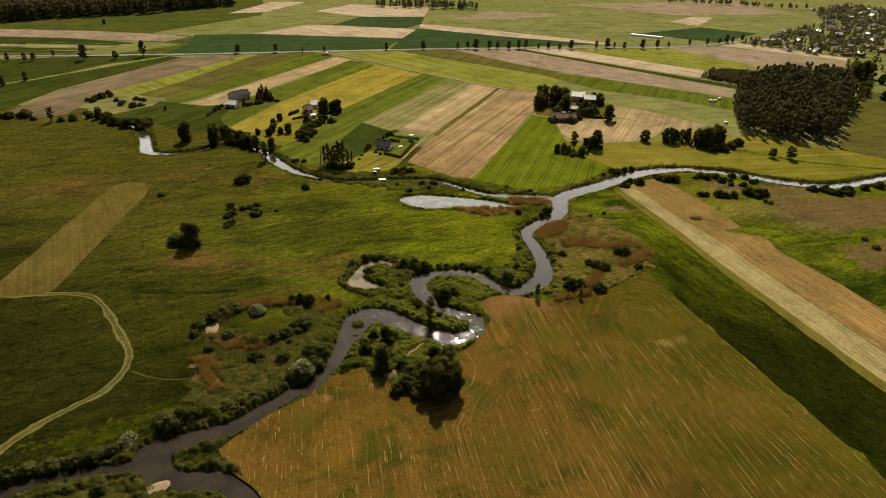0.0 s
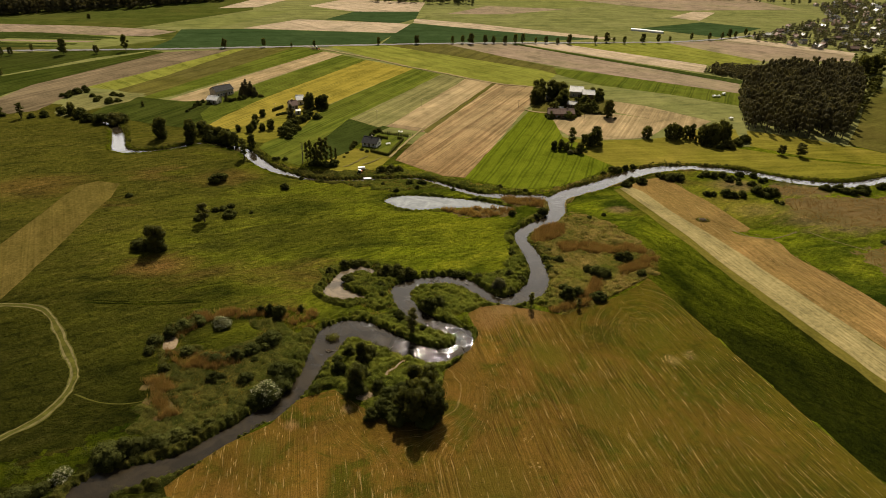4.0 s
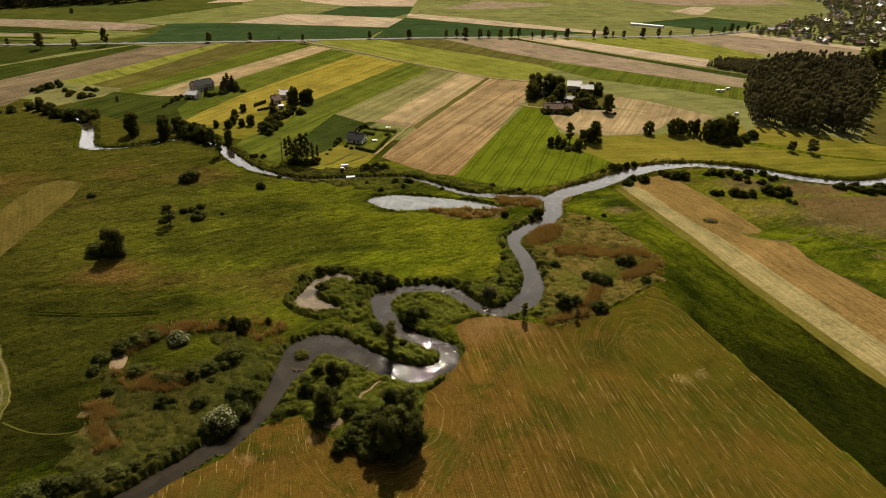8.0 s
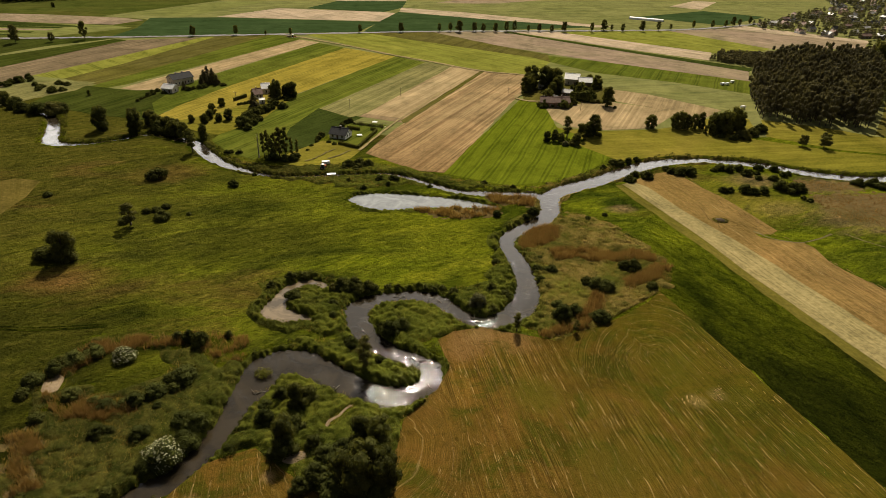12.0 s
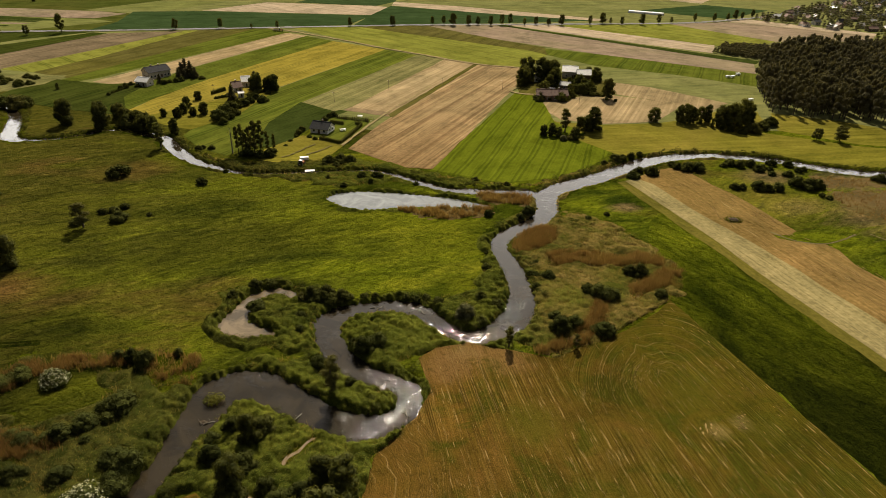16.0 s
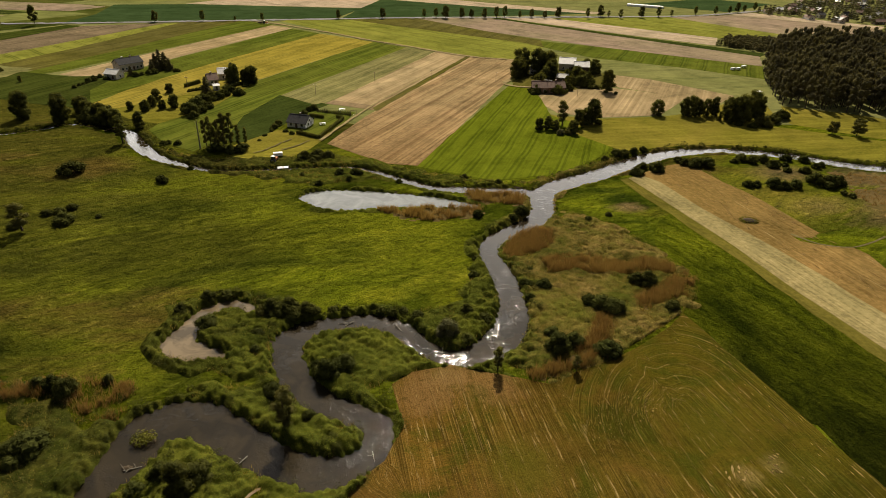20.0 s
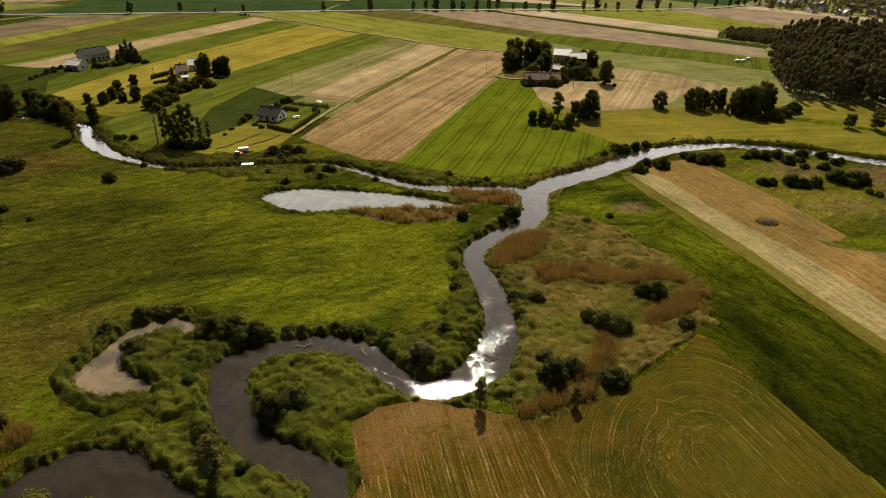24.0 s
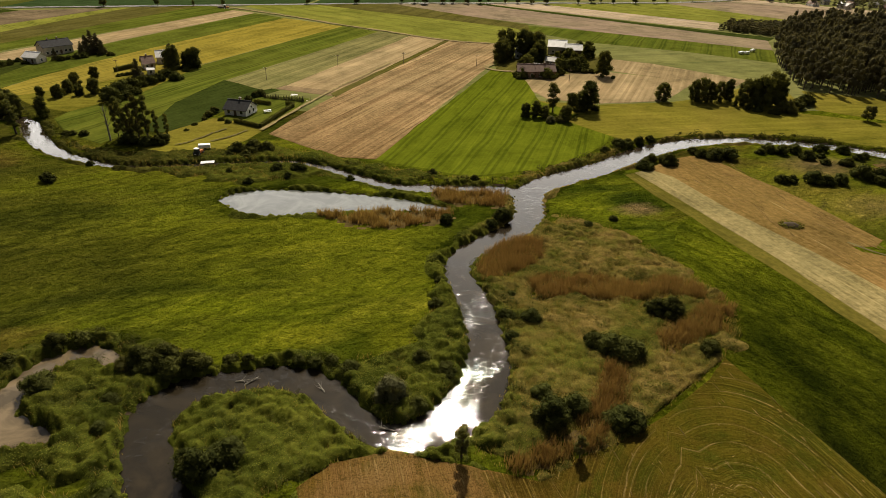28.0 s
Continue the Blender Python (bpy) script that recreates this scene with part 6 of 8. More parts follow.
wood("young_plantation", [(228.0, 558.4), (249.7, 589.0), (284.4, 579.4), (261.8, 533.1), (248.2, 535.4)], 2.6, 4.2, M["needles"], "low dark plantation of young conifers", 32, 30, 0.09, 0.25, 1.9)
wood("far_wood", [(-584.9, 719.3), (-522.0, 740.4), (-496.5, 763.5), (-449.1, 802.1), (-395.0, 839.5), (-361.3, 886.2), (-308.8, 941.5), (-328.2, 963.5), (-457.1, 876.0), (-632.5, 782.8)], 5.5, 17.0, M["needles"], "dark distant wood edge", 33, 45, 0.08, 0.25, 1.0)
wood("wood_edge", [(311.2, 470.5), (353.6, 548.6), (383.7, 574.1), (364.6, 529.8), (304.0, 454.1), (271.8, 411.9)], 9.0, 8.5, M["leaf_mid"], "green deciduous edge of the wood", 34, 200, 0.035, 0.25, 1.4)
wood("distant_trees", [(-110.8, 968.5), (-64.7, 972.6), (40.7, 964.6), (42.1, 1004.0), (-51.1, 1038.2), (-113.7, 994.6)], 9.0, 9.5, M["leaf_hazy"], "distant line of dark trees", 35, 60, 0.09, 0.4, 1.5)
wood("distant_trees", [(368.9, 1149.1), (486.7, 1122.5), (595.4, 1088.9), (607.8, 1113.2), (497.2, 1148.2), (377.0, 1176.1)], 11.0, 9.0, M["leaf_hazy"], "distant line of trees before the village", 36, 60, 0.09, 0.45, 1.5)


def clumps(points, radius, height, per, leaf, rng):
    """Low mounds of leaf sprays at points."""
    n = len(points)
    r = radius * rng.uniform(0.6, 1.4, n)
    k = np.repeat(np.arange(n), per)
    d = unit(rng.standard_normal((n * per, 3)))
    d[:, 2] = np.abs(d[:, 2])
    c = np.column_stack([points[k], np.zeros(n * per)]) + d * np.stack([r[k], r[k], r[k] * height], 1) * rng.uniform(0.74, 1.08, n * per)[:, None]
    nrm = unit(d + 0.22 * rng.standard_normal((n * per, 3)) + np.array([0, 0, 0.2]))
    return leaf_quads(c, nrm, leaf * rng.uniform(0.6, 1.4, n * per), rng)


def blades(points, height, width, per, rng, spread=0.35, lean=0.25):
    """Upright grass or reed blades at points."""
    n = len(points) * per
    k = np.repeat(np.arange(len(points)), per)
    base = np.column_stack([points[k] + rng.normal(0, spread, (n, 2)), np.full(n, -0.05)])
    a = rng.uniform(0, math.pi, n)
    side = np.stack([np.cos(a), np.sin(a), np.zeros(n)], 1) * (width * rng.uniform(0.6, 1.4, n))[:, None]
    h = height * rng.uniform(0.55, 1.25, n)
    tip = base + np.column_stack([rng.normal(0, lean, (n, 2)) * h[:, None], h])
    return np.stack([base - side, base + side, tip], 1).reshape(-1, 3), np.arange(n * 3).reshape(-1, 3)


def stuff(name, mesh_data, mat, label, category):
    return tagged(new(name, big_mesh(name, *mesh_data, mat)), label, category, kind="stuff")


def dry_land(p, margin=0.3, far=1e9):
    d = np.minimum.reduce(wet(p[:, 0], p[:, 1])) + 0.8 * rough_edge(p[:, 0], p[:, 1])
    return p[(d > margin) & (d < far)]


veg = np.random.default_rng(77)
HAY = [(13.9, 182.1), (25.0, 188.0), (44.7, 182.6), (55.6, 188.7), (79.6, 208.0), (111.7, 107.2), (80.5, 57.2), (-25.3, 54.4), (-43.2, 100.1), (-55.3, 111.1), (-45.4, 124.0), (-31.3, 140.5), (-23.4, 144.2), (-9.1, 133.7), (4.8, 135.9),
       (6.7, 153.0), (14.3, 163.2), (16.9, 171.4)]


def off_fields(p):
    return p[~inside(p[:, 0], p[:, 1], HAY)]


def beyond_water(p):
    """Which points stand on the far (northern) side of the nearest channel."""
    line = np.vstack([RIVER, STREAM])
    near = np.array([np.argmin((line[:, 0] - x) ** 2 + (line[:, 1] - y) ** 2) for x, y in p])
    return p[:, 1] > line[near, 1]


# a thick belt of weeds follows every bank
belt = scatter([(-240, 95), (-240, 400), (275, 400), (275, 95)], 2.2, veg)
bank = off_fields(dry_land(belt, 0.15, 3.0))
keep = veg.random(len(bank)) < np.clip(1.25 - (bank[:, 1] - 150) / 300, 0.35, 1)
bank = bank[keep]
upper = bank[:, 1] > 250
bank = bank[~upper | beyond_water(bank) | (veg.random(len(bank)) < 0.3)]
bank = bank[(bank[:, 0] > 148) | (bank[:, 0] < -117)]
stuff("bank_weeds", clumps(bank, 0.65, 1.2, 20, 0.135, veg), M["weeds"], "lush green weeds along the upper river banks", "weeds")
low = off_fields(dry_land(belt, 0.0, 1.2))
low = low[veg.random(len(low)) < 0.2]
low = low[(low[:, 1] < 250) | beyond_water(low)]
stuff("bank_scrub", clumps(low, 0.6, 1.1, 26, 0.11, veg), M["shrub_dark"], "dark low scrub at the water's edge", "scrub")

# overgrown marsh, tongues of land and old river beds
MARSH = {
    "east": [(45.1, 242.9), (57.2, 256.8), (63.8, 263.2), (77.1, 251.5), (82.9, 238.8), (88.3, 224.0), (84.1, 213.4), (79.4, 207.4), (74.8, 202.1), (64.6, 194.0), (55.5, 188.4), (47.6, 185.1), (44.6, 182.3), (35.8, 187.9), (40.7, 199.0), (44.1, 213.1), (40.6, 231.4)],
    "island": [(-7.2, 196.4), (-0.2, 200.1), (9.7, 201.4), (17.5, 194.2), (25.0, 190.0), (15.8, 185.1), (12.3, 180.6), (0.6, 180.6), (-4.1, 187.9)],
    "oxbow": [(-37.8, 208.2), (-28.8, 213.5), (-9.4, 209.5), (-8.0, 197.5), (-6.4, 184.3), (-18.1, 183.8), (-32.3, 187.1)],
    "tongue": [(-13.3, 181.6), (-4.9, 184.3), (6.0, 175.4), (11.2, 169.1), (8.0, 163.0), (-2.3, 161.7), (-11.5, 170.4), (-25.9, 179.2)],
    "thicket": [(-23.3, 167.9), (-8.8, 161.5), (3.4, 155.5), (7.7, 157.4), (5.5, 144.2), (5.2, 133.1), (-8.6, 132.8), (-22.1, 143.4), (-29.4, 144.8), (-27.5, 154.6)],
    "ring": [(-80.3, 160.1), (-78.3, 170.2), (-72.0, 179.4), (-53.1, 182.5), (-36.4, 180.7), (-30.9, 161.7), (-33.7, 154.4), (-38.0, 137.3), (-46.2, 131.6), (-66.1, 117.5), (-71.8, 132.6), (-71.8, 150.7)],
    "west_bank": [(15.9, 206.8), (26.7, 209.8), (30.5, 219.6), (34.1, 237.9), (37.7, 219.7), (38.3, 207.0), (33.9, 199.0), (25.7, 192.1), (18.7, 197.7)],
    "south_bank": [(-109.0, 108.1), (-82.2, 111.0), (-68.4, 123.7), (-48.6, 136.0), (-44.4, 146.5), (-64.9, 156.8), (-71.0, 130.3), (-81.1, 121.0)],
    "spit": [(-105.4, 90.9), (-90.3, 100.1), (-70.6, 104.2), (-61.8, 96.3), (-45.3, 93.7), (-57.1, 84.7), (-93.0, 83.5)],
    "north_bank": [(-84.9, 314.1), (-62.4, 302.2), (-30.6, 306.1), (-17.5, 308.3), (-3.3, 304.9), (21.1, 291.8), (52.3, 283.7), (69.9, 293.7), (86.4, 306.3), (91.9, 313.3), (52.5, 285.3), (24.5, 284.3), (-0.2, 285.9), (-18.6, 280.0), (-57.0, 290.1)],
}
REED_BEDS = [
    [(49.6, 231.5), (58.0, 234.3), (64.8, 233.5), (70.9, 230.8), (78.7, 233.7), (84.4, 230.4), (83.7, 225.9), (76.7, 227.8), (68.0, 224.7), (59.9, 227.1), (51.0, 225.8)],
    [(59.2, 205.7), (62.9, 207.1), (61.1, 200.3), (57.1, 194.3), (53.7, 188.9), (47.8, 186.5), (40.7, 184.1), (41.0, 186.5), (48.4, 190.0), (53.6, 195.5)],
    [(70.2, 214.9), (78.7, 220.2), (86.7, 227.9), (87.9, 223.1), (83.3, 215.1), (76.6, 213.4), (69.5, 207.2)],
    [(40.4, 235.7), (42.7, 242.9), (48.5, 250.9), (56.5, 248.9), (53.1, 239.4), (46.5, 233.6), (41.7, 231.4)],
    [(3.6, 261.5), (22.4, 264.6), (36.2, 265.0), (34.7, 259.3), (20.2, 254.4), (10.9, 257.1)],
    [(30.7, 276.7), (51.4, 275.9), (49.0, 267.7), (34.9, 269.0)],
    [(-74.8, 176.5), (-64.9, 179.7), (-51.4, 182.1), (-35.1, 181.3), (-33.8, 171.8), (-38.6, 169.5), (-43.3, 175.4), (-52.5, 177.3), (-64.4, 175.5), (-70.3, 170.5), (-73.4, 163.8), (-75.9, 167.1)],
    [(-75.5, 158.4), (-65.1, 157.8), (-51.9, 156.4), (-51.2, 152.1), (-66.3, 150.8)],
    [(-75.6, 146.5), (-68.7, 146.7), (-65.5, 142.2), (-70.3, 139.9)],
    [(-71.3, 140.6), (-63.3, 139.4), (-60.0, 132.8), (-65.0, 131.4)],
    [(163.3, 284.6), (199.8, 288.8), (235.2, 290.0), (213.1, 256.0), (179.1, 256.0), (164.1, 262.9)],
    [(168.6, 232.3), (195.9, 241.9), (193.8, 219.3), (171.8, 213.4)],
    [(164.8, 301.0), (190.7, 299.1), (189.8, 291.6), (165.7, 289.8)],
]
# thick shrubbery in uneven lots along the banks
shrubs = off_fields(dry_land(belt, 0.6, 3.4))
lot = np.sin(shrubs[:, 0] * 0.33 + 1.9 * np.sin(shrubs[:, 1] * 0.19)) * np.sin(shrubs[:, 1] * 0.37 + 2.3 * np.sin(shrubs[:, 0] * 0.16))
shrubs = shrubs[(veg.random(len(shrubs)) < 0.16 * np.clip(lot + 0.1, 0, 1)) & (shrubs[:, 1] < 262)]
stuff("bank_shrubs", clumps(shrubs[::2], 1.3, 1.3, 150, 0.11, veg), M["shrub_dark"], "dark uneven shrubbery along the river banks", "shrubs")
stuff("bank_shrubs", clumps(shrubs[1::2], 1.15, 1.2, 130, 0.105, veg), M["shrub_mid"], "green uneven shrubbery along the river banks", "shrubs")
marsh = off_fields(dry_land(np.vstack([scatter(p, 2.4, veg) for p in MARSH.values()]), 0.3))
RING_LAWN = [(-74.0, 167.3), (-72.8, 171.8), (-67.7, 174.5), (-56.5, 175.4), (-49.4, 171.1), (-51.3, 164.1), (-56.9, 159.9), (-64.6, 159.3), (-70.9, 162.6)]
marsh = marsh[~inside(marsh[:, 0], marsh[:, 1], RING_LAWN)]
pick = veg.random(len(marsh))
# growth comes in drifts: lush, thin and dry
drift = np.sin(marsh[:, 0] * 0.21 + 2.1 * np.sin(marsh[:, 1] * 0.13)) * np.sin(marsh[:, 1] * 0.24 + 1.7 * np.sin(marsh[:, 0] * 0.11))
east = marsh[:, 0] > 42
tangle = marsh[pick < np.where(east, 0.36, 0.55) + 0.25 * drift]
dry = marsh[(pick > 0.62 - 0.3 * east + 0.25 * drift) & (pick < 0.93)]
stuff("dry_marsh_weeds", clumps(tangle[tangle[:, 0] > 42][::4], 0.6, 0.9, 22, 0.09, veg), M["dry_weeds"], "green and straw-brown weeds of the eastern marsh", "weeds")
def tussocks(x, y, size, seed):
    """Rounded hummocks: one jittered dome in each cell of a grid, 0 to 1."""
    u, v = x / size, y / size
    iu, iv = np.floor(u), np.floor(v)
    best = np.zeros_like(x)
    for di, dj in itertools.product((-1, 0, 1), (-1, 0, 1)):
        cu, cv = iu + di, iv + dj
        h1, h2, h3 = (np.modf(np.abs(np.sin(cu * a + cv * b + seed) * 43758.5453))[0] for a, b in ((12.9898, 78.233), (39.346, 11.135), (73.156, 52.235)))
        r = 0.38 + 0.34 * h3
        d2 = ((u - cu - h1) ** 2 + (v - cv - h2) ** 2) / (r * r)
        best = np.maximum(best, np.sqrt(np.clip(1 - d2, 0, 1)) * (0.45 + 0.55 * h3))
    return best


def blur(a, r):
    for ax in (0, 1):
        c = np.cumsum(np.insert(np.pad(a, [(r + 1, r) if k == ax else (0, 0) for k in (0, 1)], mode="edge"), 0, 0, axis=ax), axis=ax)
        n = 2 * r + 1
        a = (np.take(c, range(n + 1, a.shape[ax] + n + 1), ax) - np.take(c, range(1, a.shape[ax] + 1), ax)) / n
    return a


# a lumpy sward of weeds over the marsh and along the banks
SW = 0.34
sx, sy = np.arange(-118, 150, SW), np.arange(80, 330, SW)
SX, SY = np.meshgrid(sx, sy)
fx, fy = SX.ravel(), SY.ravel()
s_d = np.minimum.reduce(wet(fx, fy)) + 0.8 * rough_edge(fx, fy)
wx = fx + 1.6 * np.sin(fy * 0.7 + 2 * np.sin(fx * 0.31)) + 0.8 * np.sin(fx * 1.7 + fy * 1.3)
wy = fy + 1.6 * np.sin(fx * 0.6 + 2 * np.sin(fy * 0.37)) + 0.8 * np.sin(fy * 1.9 - fx * 1.1)
over = s_d < 2.4 + 1.3 * np.sin(fx * 0.31 + 2 * np.sin(fy * 0.23)) - 0.9 * (fy > 262)
for key, poly in MARSH.items():
    if key != "south_bank":
        over |= inside(wx, wy, poly)
for cx, cy, r in ((-74.7, 162.0, 3.2), (-14.6, 142.5, 2.0), (-9.6, 151.5, 1.2), (-8.6, 153.4, 1.2), (-7.0, 155.2, 1.2), (-5.6, 157.0, 1.2), (-66.8, 97.6, 1.2)):
    over &= np.hypot(fx - cx, fy - cy) > r
over &= ~inside(wx, wy, RING_LAWN)
for poly in REED_BEDS[:10]:
    over &= ~inside(wx, wy, poly) | (s_d < 1.2)
soft_edge = blur(over.reshape(SX.shape).astype(float), 3).ravel()
in_hay = blur(inside(fx, fy, HAY).reshape(SX.shape).astype(float), 1).ravel()
soft_edge = np.clip((soft_edge - 0.25) * 1.6, 0, 1) * np.clip(1 - 1.6 * in_hay, 0, 1)
rise = 0.5 + 0.5 * np.sin(fx * 0.21 + 2.1 * np.sin(fy * 0.13)) * np.sin(fy * 0.24 + 1.7 * np.sin(fx * 0.11))
lumps = np.maximum(1.7 * rise * tussocks(fx, fy, 4.2, 1.0), 1.15 * tussocks(fx, fy, 2.1, 5.0)) + 0.4 * tussocks(fx + 1.0, fy, 2.0, 7.0) + 0.35 * tussocks(fx, fy, 1.1, 9.0)
lumps *= np.where((fx > 43) & (fy < 262), 0.55 + 0.2 * (fy > 228), np.where(((fx < -30) & (s_d > 4.0)) | (fy > 258), 0.5, 1.0))
shore = np.clip((s_d + 0.3) / 1.7, 0, 1) ** 0.8
s_z = (0.10 + lumps * (0.8 + 0.35 * np.clip((2.2 - s_d) / 2, 0, 1))) * soft_edge * shore - 0.16 * (1 - soft_edge) - 0.75 * (1 - shore)
use = (soft_edge > 0.04) & (s_d > -0.5)
ns = len(sx)
cell = (np.arange(len(sy) - 1)[:, None] * ns + np.arange(ns - 1)).ravel()
sq = np.stack([cell, cell + 1, cell + ns + 1, cell + ns], 1)
sq = sq[use[sq].all(1)]
kept, at = np.unique(sq, return_inverse=True)
sward = np.stack([fx[kept], fy[kept], s_z[kept]], 1)
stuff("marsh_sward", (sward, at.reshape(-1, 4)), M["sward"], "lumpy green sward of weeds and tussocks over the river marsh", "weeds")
bpy.data.objects["marsh_sward"].data.polygons.foreach_set("use_smooth", np.ones(len(sq), dtype=bool))
# leaf sprays on its hummocks
slope = np.gradient(s_z.reshape(SX.shape), SW)
s_n = unit(np.stack([-slope[1].ravel(), -slope[0].ravel(), np.ones(len(fx))], 1))
spots = kept[(s_d[kept] > 0.1) & (soft_edge[kept] > 0.35)]
spots = np.repeat(spots, 3)
spots = spots[veg.random(len(spots)) < 0.62]
jit = veg.uniform(-0.5, 0.5, (len(spots), 2)) * SW
c = np.column_stack([fx[spots] + jit[:, 0], fy[spots] + jit[:, 1], s_z[spots] - (jit * np.stack([-slope[1].ravel()[spots], -slope[0].ravel()[spots]], 1)).sum(1) + 0.05])
nrm = unit(s_n[spots] + 0.38 * veg.standard_normal((len(spots), 3)))
on_east = (c[:, 0] > 44) & (c[:, 1] < 262) & (np.sin(c[:, 0] * 0.19 + 2 * np.sin(c[:, 1] * 0.15)) * np.sin(c[:, 1] * 0.23 + c[:, 0] * 0.1) > -0.35)
on_west = (c[:, 0] < -28) & (veg.random(len(c)) < 0.8)
for flag, mat, words in ((on_west, "shrub_mid", "dark green weeds on the western ground"), (~on_east & ~on_west, "weeds", "leafy green weeds on the marsh hummocks"), (on_east, "dry_weeds", "green and straw-brown weeds on the eastern marsh")):
    stuff("marsh_leaves", leaf_quads(c[flag], nrm[flag], 0.10 * veg.uniform(0.5, 1.5, flag.sum()), veg), M[mat], words, "weeds")
stuff("marsh_scrub", clumps(marsh[pick > 0.972], 1.1, 1.1, 60, 0.12, veg), M["shrub_mid"], "low leafy scrub in the river marsh", "scrub")
dry = dry[(dry[:, 0] > -45) | (dry[:, 1] > 135)]
stuff("marsh_grass", blades(dry, 0.85, 0.055, 6, veg, 0.4, 0.3), M["tuft_dry"], "dry pale grass in the river marsh", "grass")

reed_pts = off_fields(dry_land(np.vstack([scatter(p, 2.4, veg) for p in REED_BEDS[:10]]), 0.0))
stand = np.sin(reed_pts[:, 0] * 0.45 + 2.0 * np.sin(reed_pts[:, 1] * 0.31)) * np.sin(reed_pts[:, 1] * 0.53 + 1.4 * np.sin(reed_pts[:, 0] * 0.27))
reed_pts = reed_pts[veg.random(len(reed_pts)) < np.clip(np.where(reed_pts[:, 0] > 42, 0.8, 0.5) + 0.9 * stand, 0.08, 1)]
stuff("reed_bed", blades(reed_pts, 1.7, 0.055, 22, veg, 0.45, 0.16), M["reeds"], "dry reddish-brown reed beds", "reeds")
thin_pts = np.vstack([scatter(p, 0.5, veg) for p in REED_BEDS[10:]])
stuff("thin_reeds", blades(thin_pts, 0.7, 0.08, 5, veg, 0.4, 0.25), M["reeds"], "thin low reeds on brown ground", "reeds")


# weedy and reedy soil below
mid_x, mid_y = px[quads].mean(1), py[quads].mean(1)
kind_of = (centre_d < 0.25).astype(np.int32)
sway_x = 1.6 * np.sin(mid_y * 0.7 + 2 * np.sin(mid_x * 0.31)) + 1.1 * np.sin(mid_x * 1.7 + mid_y * 1.3)
sway_y = 1.6 * np.sin(mid_x * 0.6 + 2 * np.sin(mid_y * 0.37)) + 1.1 * np.sin(mid_y * 1.9 - mid_x * 1.1)
for k, polys in ((2, list(MARSH.values())), (3, REED_BEDS[:6] + REED_BEDS[8:])):
    for poly in polys:
        kind_of[inside(mid_x + sway_x, mid_y + sway_y, poly) & (centre_d >= 0.25)] = k
kind_of[inside(mid_x + sway_x, mid_y + sway_y, RING_LAWN)] = 0
kind_of[(kind_of == 0) & (centre_d < 2.4 + 1.2 * np.sin(mid_x * 0.6 + np.sin(mid_y * 0.8)))] = 2
ground.data.polygons.foreach_set("material_index", kind_of)

# darker scrub along the stream and the upper river
strip = scatter([(-240, 255), (-240, 400), (275, 400), (275, 255)], 0.12, veg)
strip = dry_land(strip, 0.4, 4.2)
strip = strip[beyond_water(strip)]
stuff("stream_scrub", clumps(strip, 1.0, 1.15, 26, 0.24, veg), M["shrub_dark"], "dark scrub lining the stream and upper river", "scrub")
plants("bush", [(-70.8, 118.9, 5.2), (-68.2, 121.1, 4.5), (-65.5, 122.1, 4.1), (-62.1, 123.9, 3.4), (-58.7, 125.8, 3.4), (-55.5, 127.7, 2.7), (-52.1, 130.2, 2.5), (-85.1, 106.8, 3.7), (-89.1, 105.3, 3.3), (-93.8, 103.7, 3.4), (-98.3, 102.1, 3.2), (-101.9, 100.3, 3.4), (-81.6, 109.2, 2.9),
                (-86.1, 97.3, 2.7), (-78.6, 96.9, 2.7), (-71.9, 101.1, 2.1), (-47.6, 132.2, 2.3), (-43.5, 135.3, 2.5), (-37.2, 144.7, 3.5), (-33.3, 152.0, 3.3)], "dark shrub on the shaded river bank", wide=1.2)
plants("bush", [(15.1, 203.0, 1.4), (6.9, 206.8, 1.7), (4.2, 206.7, 1.8), (1.5, 206.7, 1.7), (-1.2, 206.7, 1.8), (9.6, 206.8, 1.7), (12.4, 206.1, 1.7), (40.8, 200.3, 2.3), (42.9, 207.0, 2.2), (44.6, 213.1, 2.0), (44.1, 219.8, 2.1), (40.0, 231.4, 1.9),
                (32.8, 231.2, 1.8), (31.6, 223.3, 2.1), (36.3, 213.0, 2.3), (37.4, 207.0, 2.4), (33.2, 204.2, 2.4), (28.8, 196.6, 2.3)], "shrub at the water's edge", wide=1.15)

# ------------------------------------------------------------------ buildings
M["wall_white"] = plain_mat("white_plaster", (0.66, 0.63, 0.57), 0.85, 0.15, 0.8)
M["wall_cream"] = plain_mat("cream_plaster", (0.46, 0.41, 0.33), 0.85, 0.2, 0.8)
M["wall_brick"] = plain_mat("brick_wall", (0.27, 0.17, 0.115), 0.9, 0.3, 2.0)
M["wall_wood"] = plain_mat("weathered_boards", (0.16, 0.115, 0.075), 0.9, 0.35, 2.0)
M["roof_slate"] = plain_mat("dark_slate_roof", (0.046, 0.046, 0.047), 0.9, 0.3, 1.5, spec=0.1)
M["roof_red"] = plain_mat("faded_red_roof", (0.19, 0.115, 0.085), 0.8, 0.35, 1.0)
M["roof_grey"] = plain_mat("grey_sheet_roof", (0.30, 0.29, 0.27), 0.55, 0.3, 0.8)
M["roof_white"] = plain_mat("pale_metal_roof", (0.72, 0.71, 0.68), 0.45, 0.15, 0.7)
M["glass"] = plain_mat("dark_window_glass", (0.03, 0.035, 0.04), 0.08, 0.1, 1.0, spec=0.6)
M["frame_white"] = plain_mat("white_frame", (0.75, 0.74, 0.70), 0.5, 0.1, 3.0)
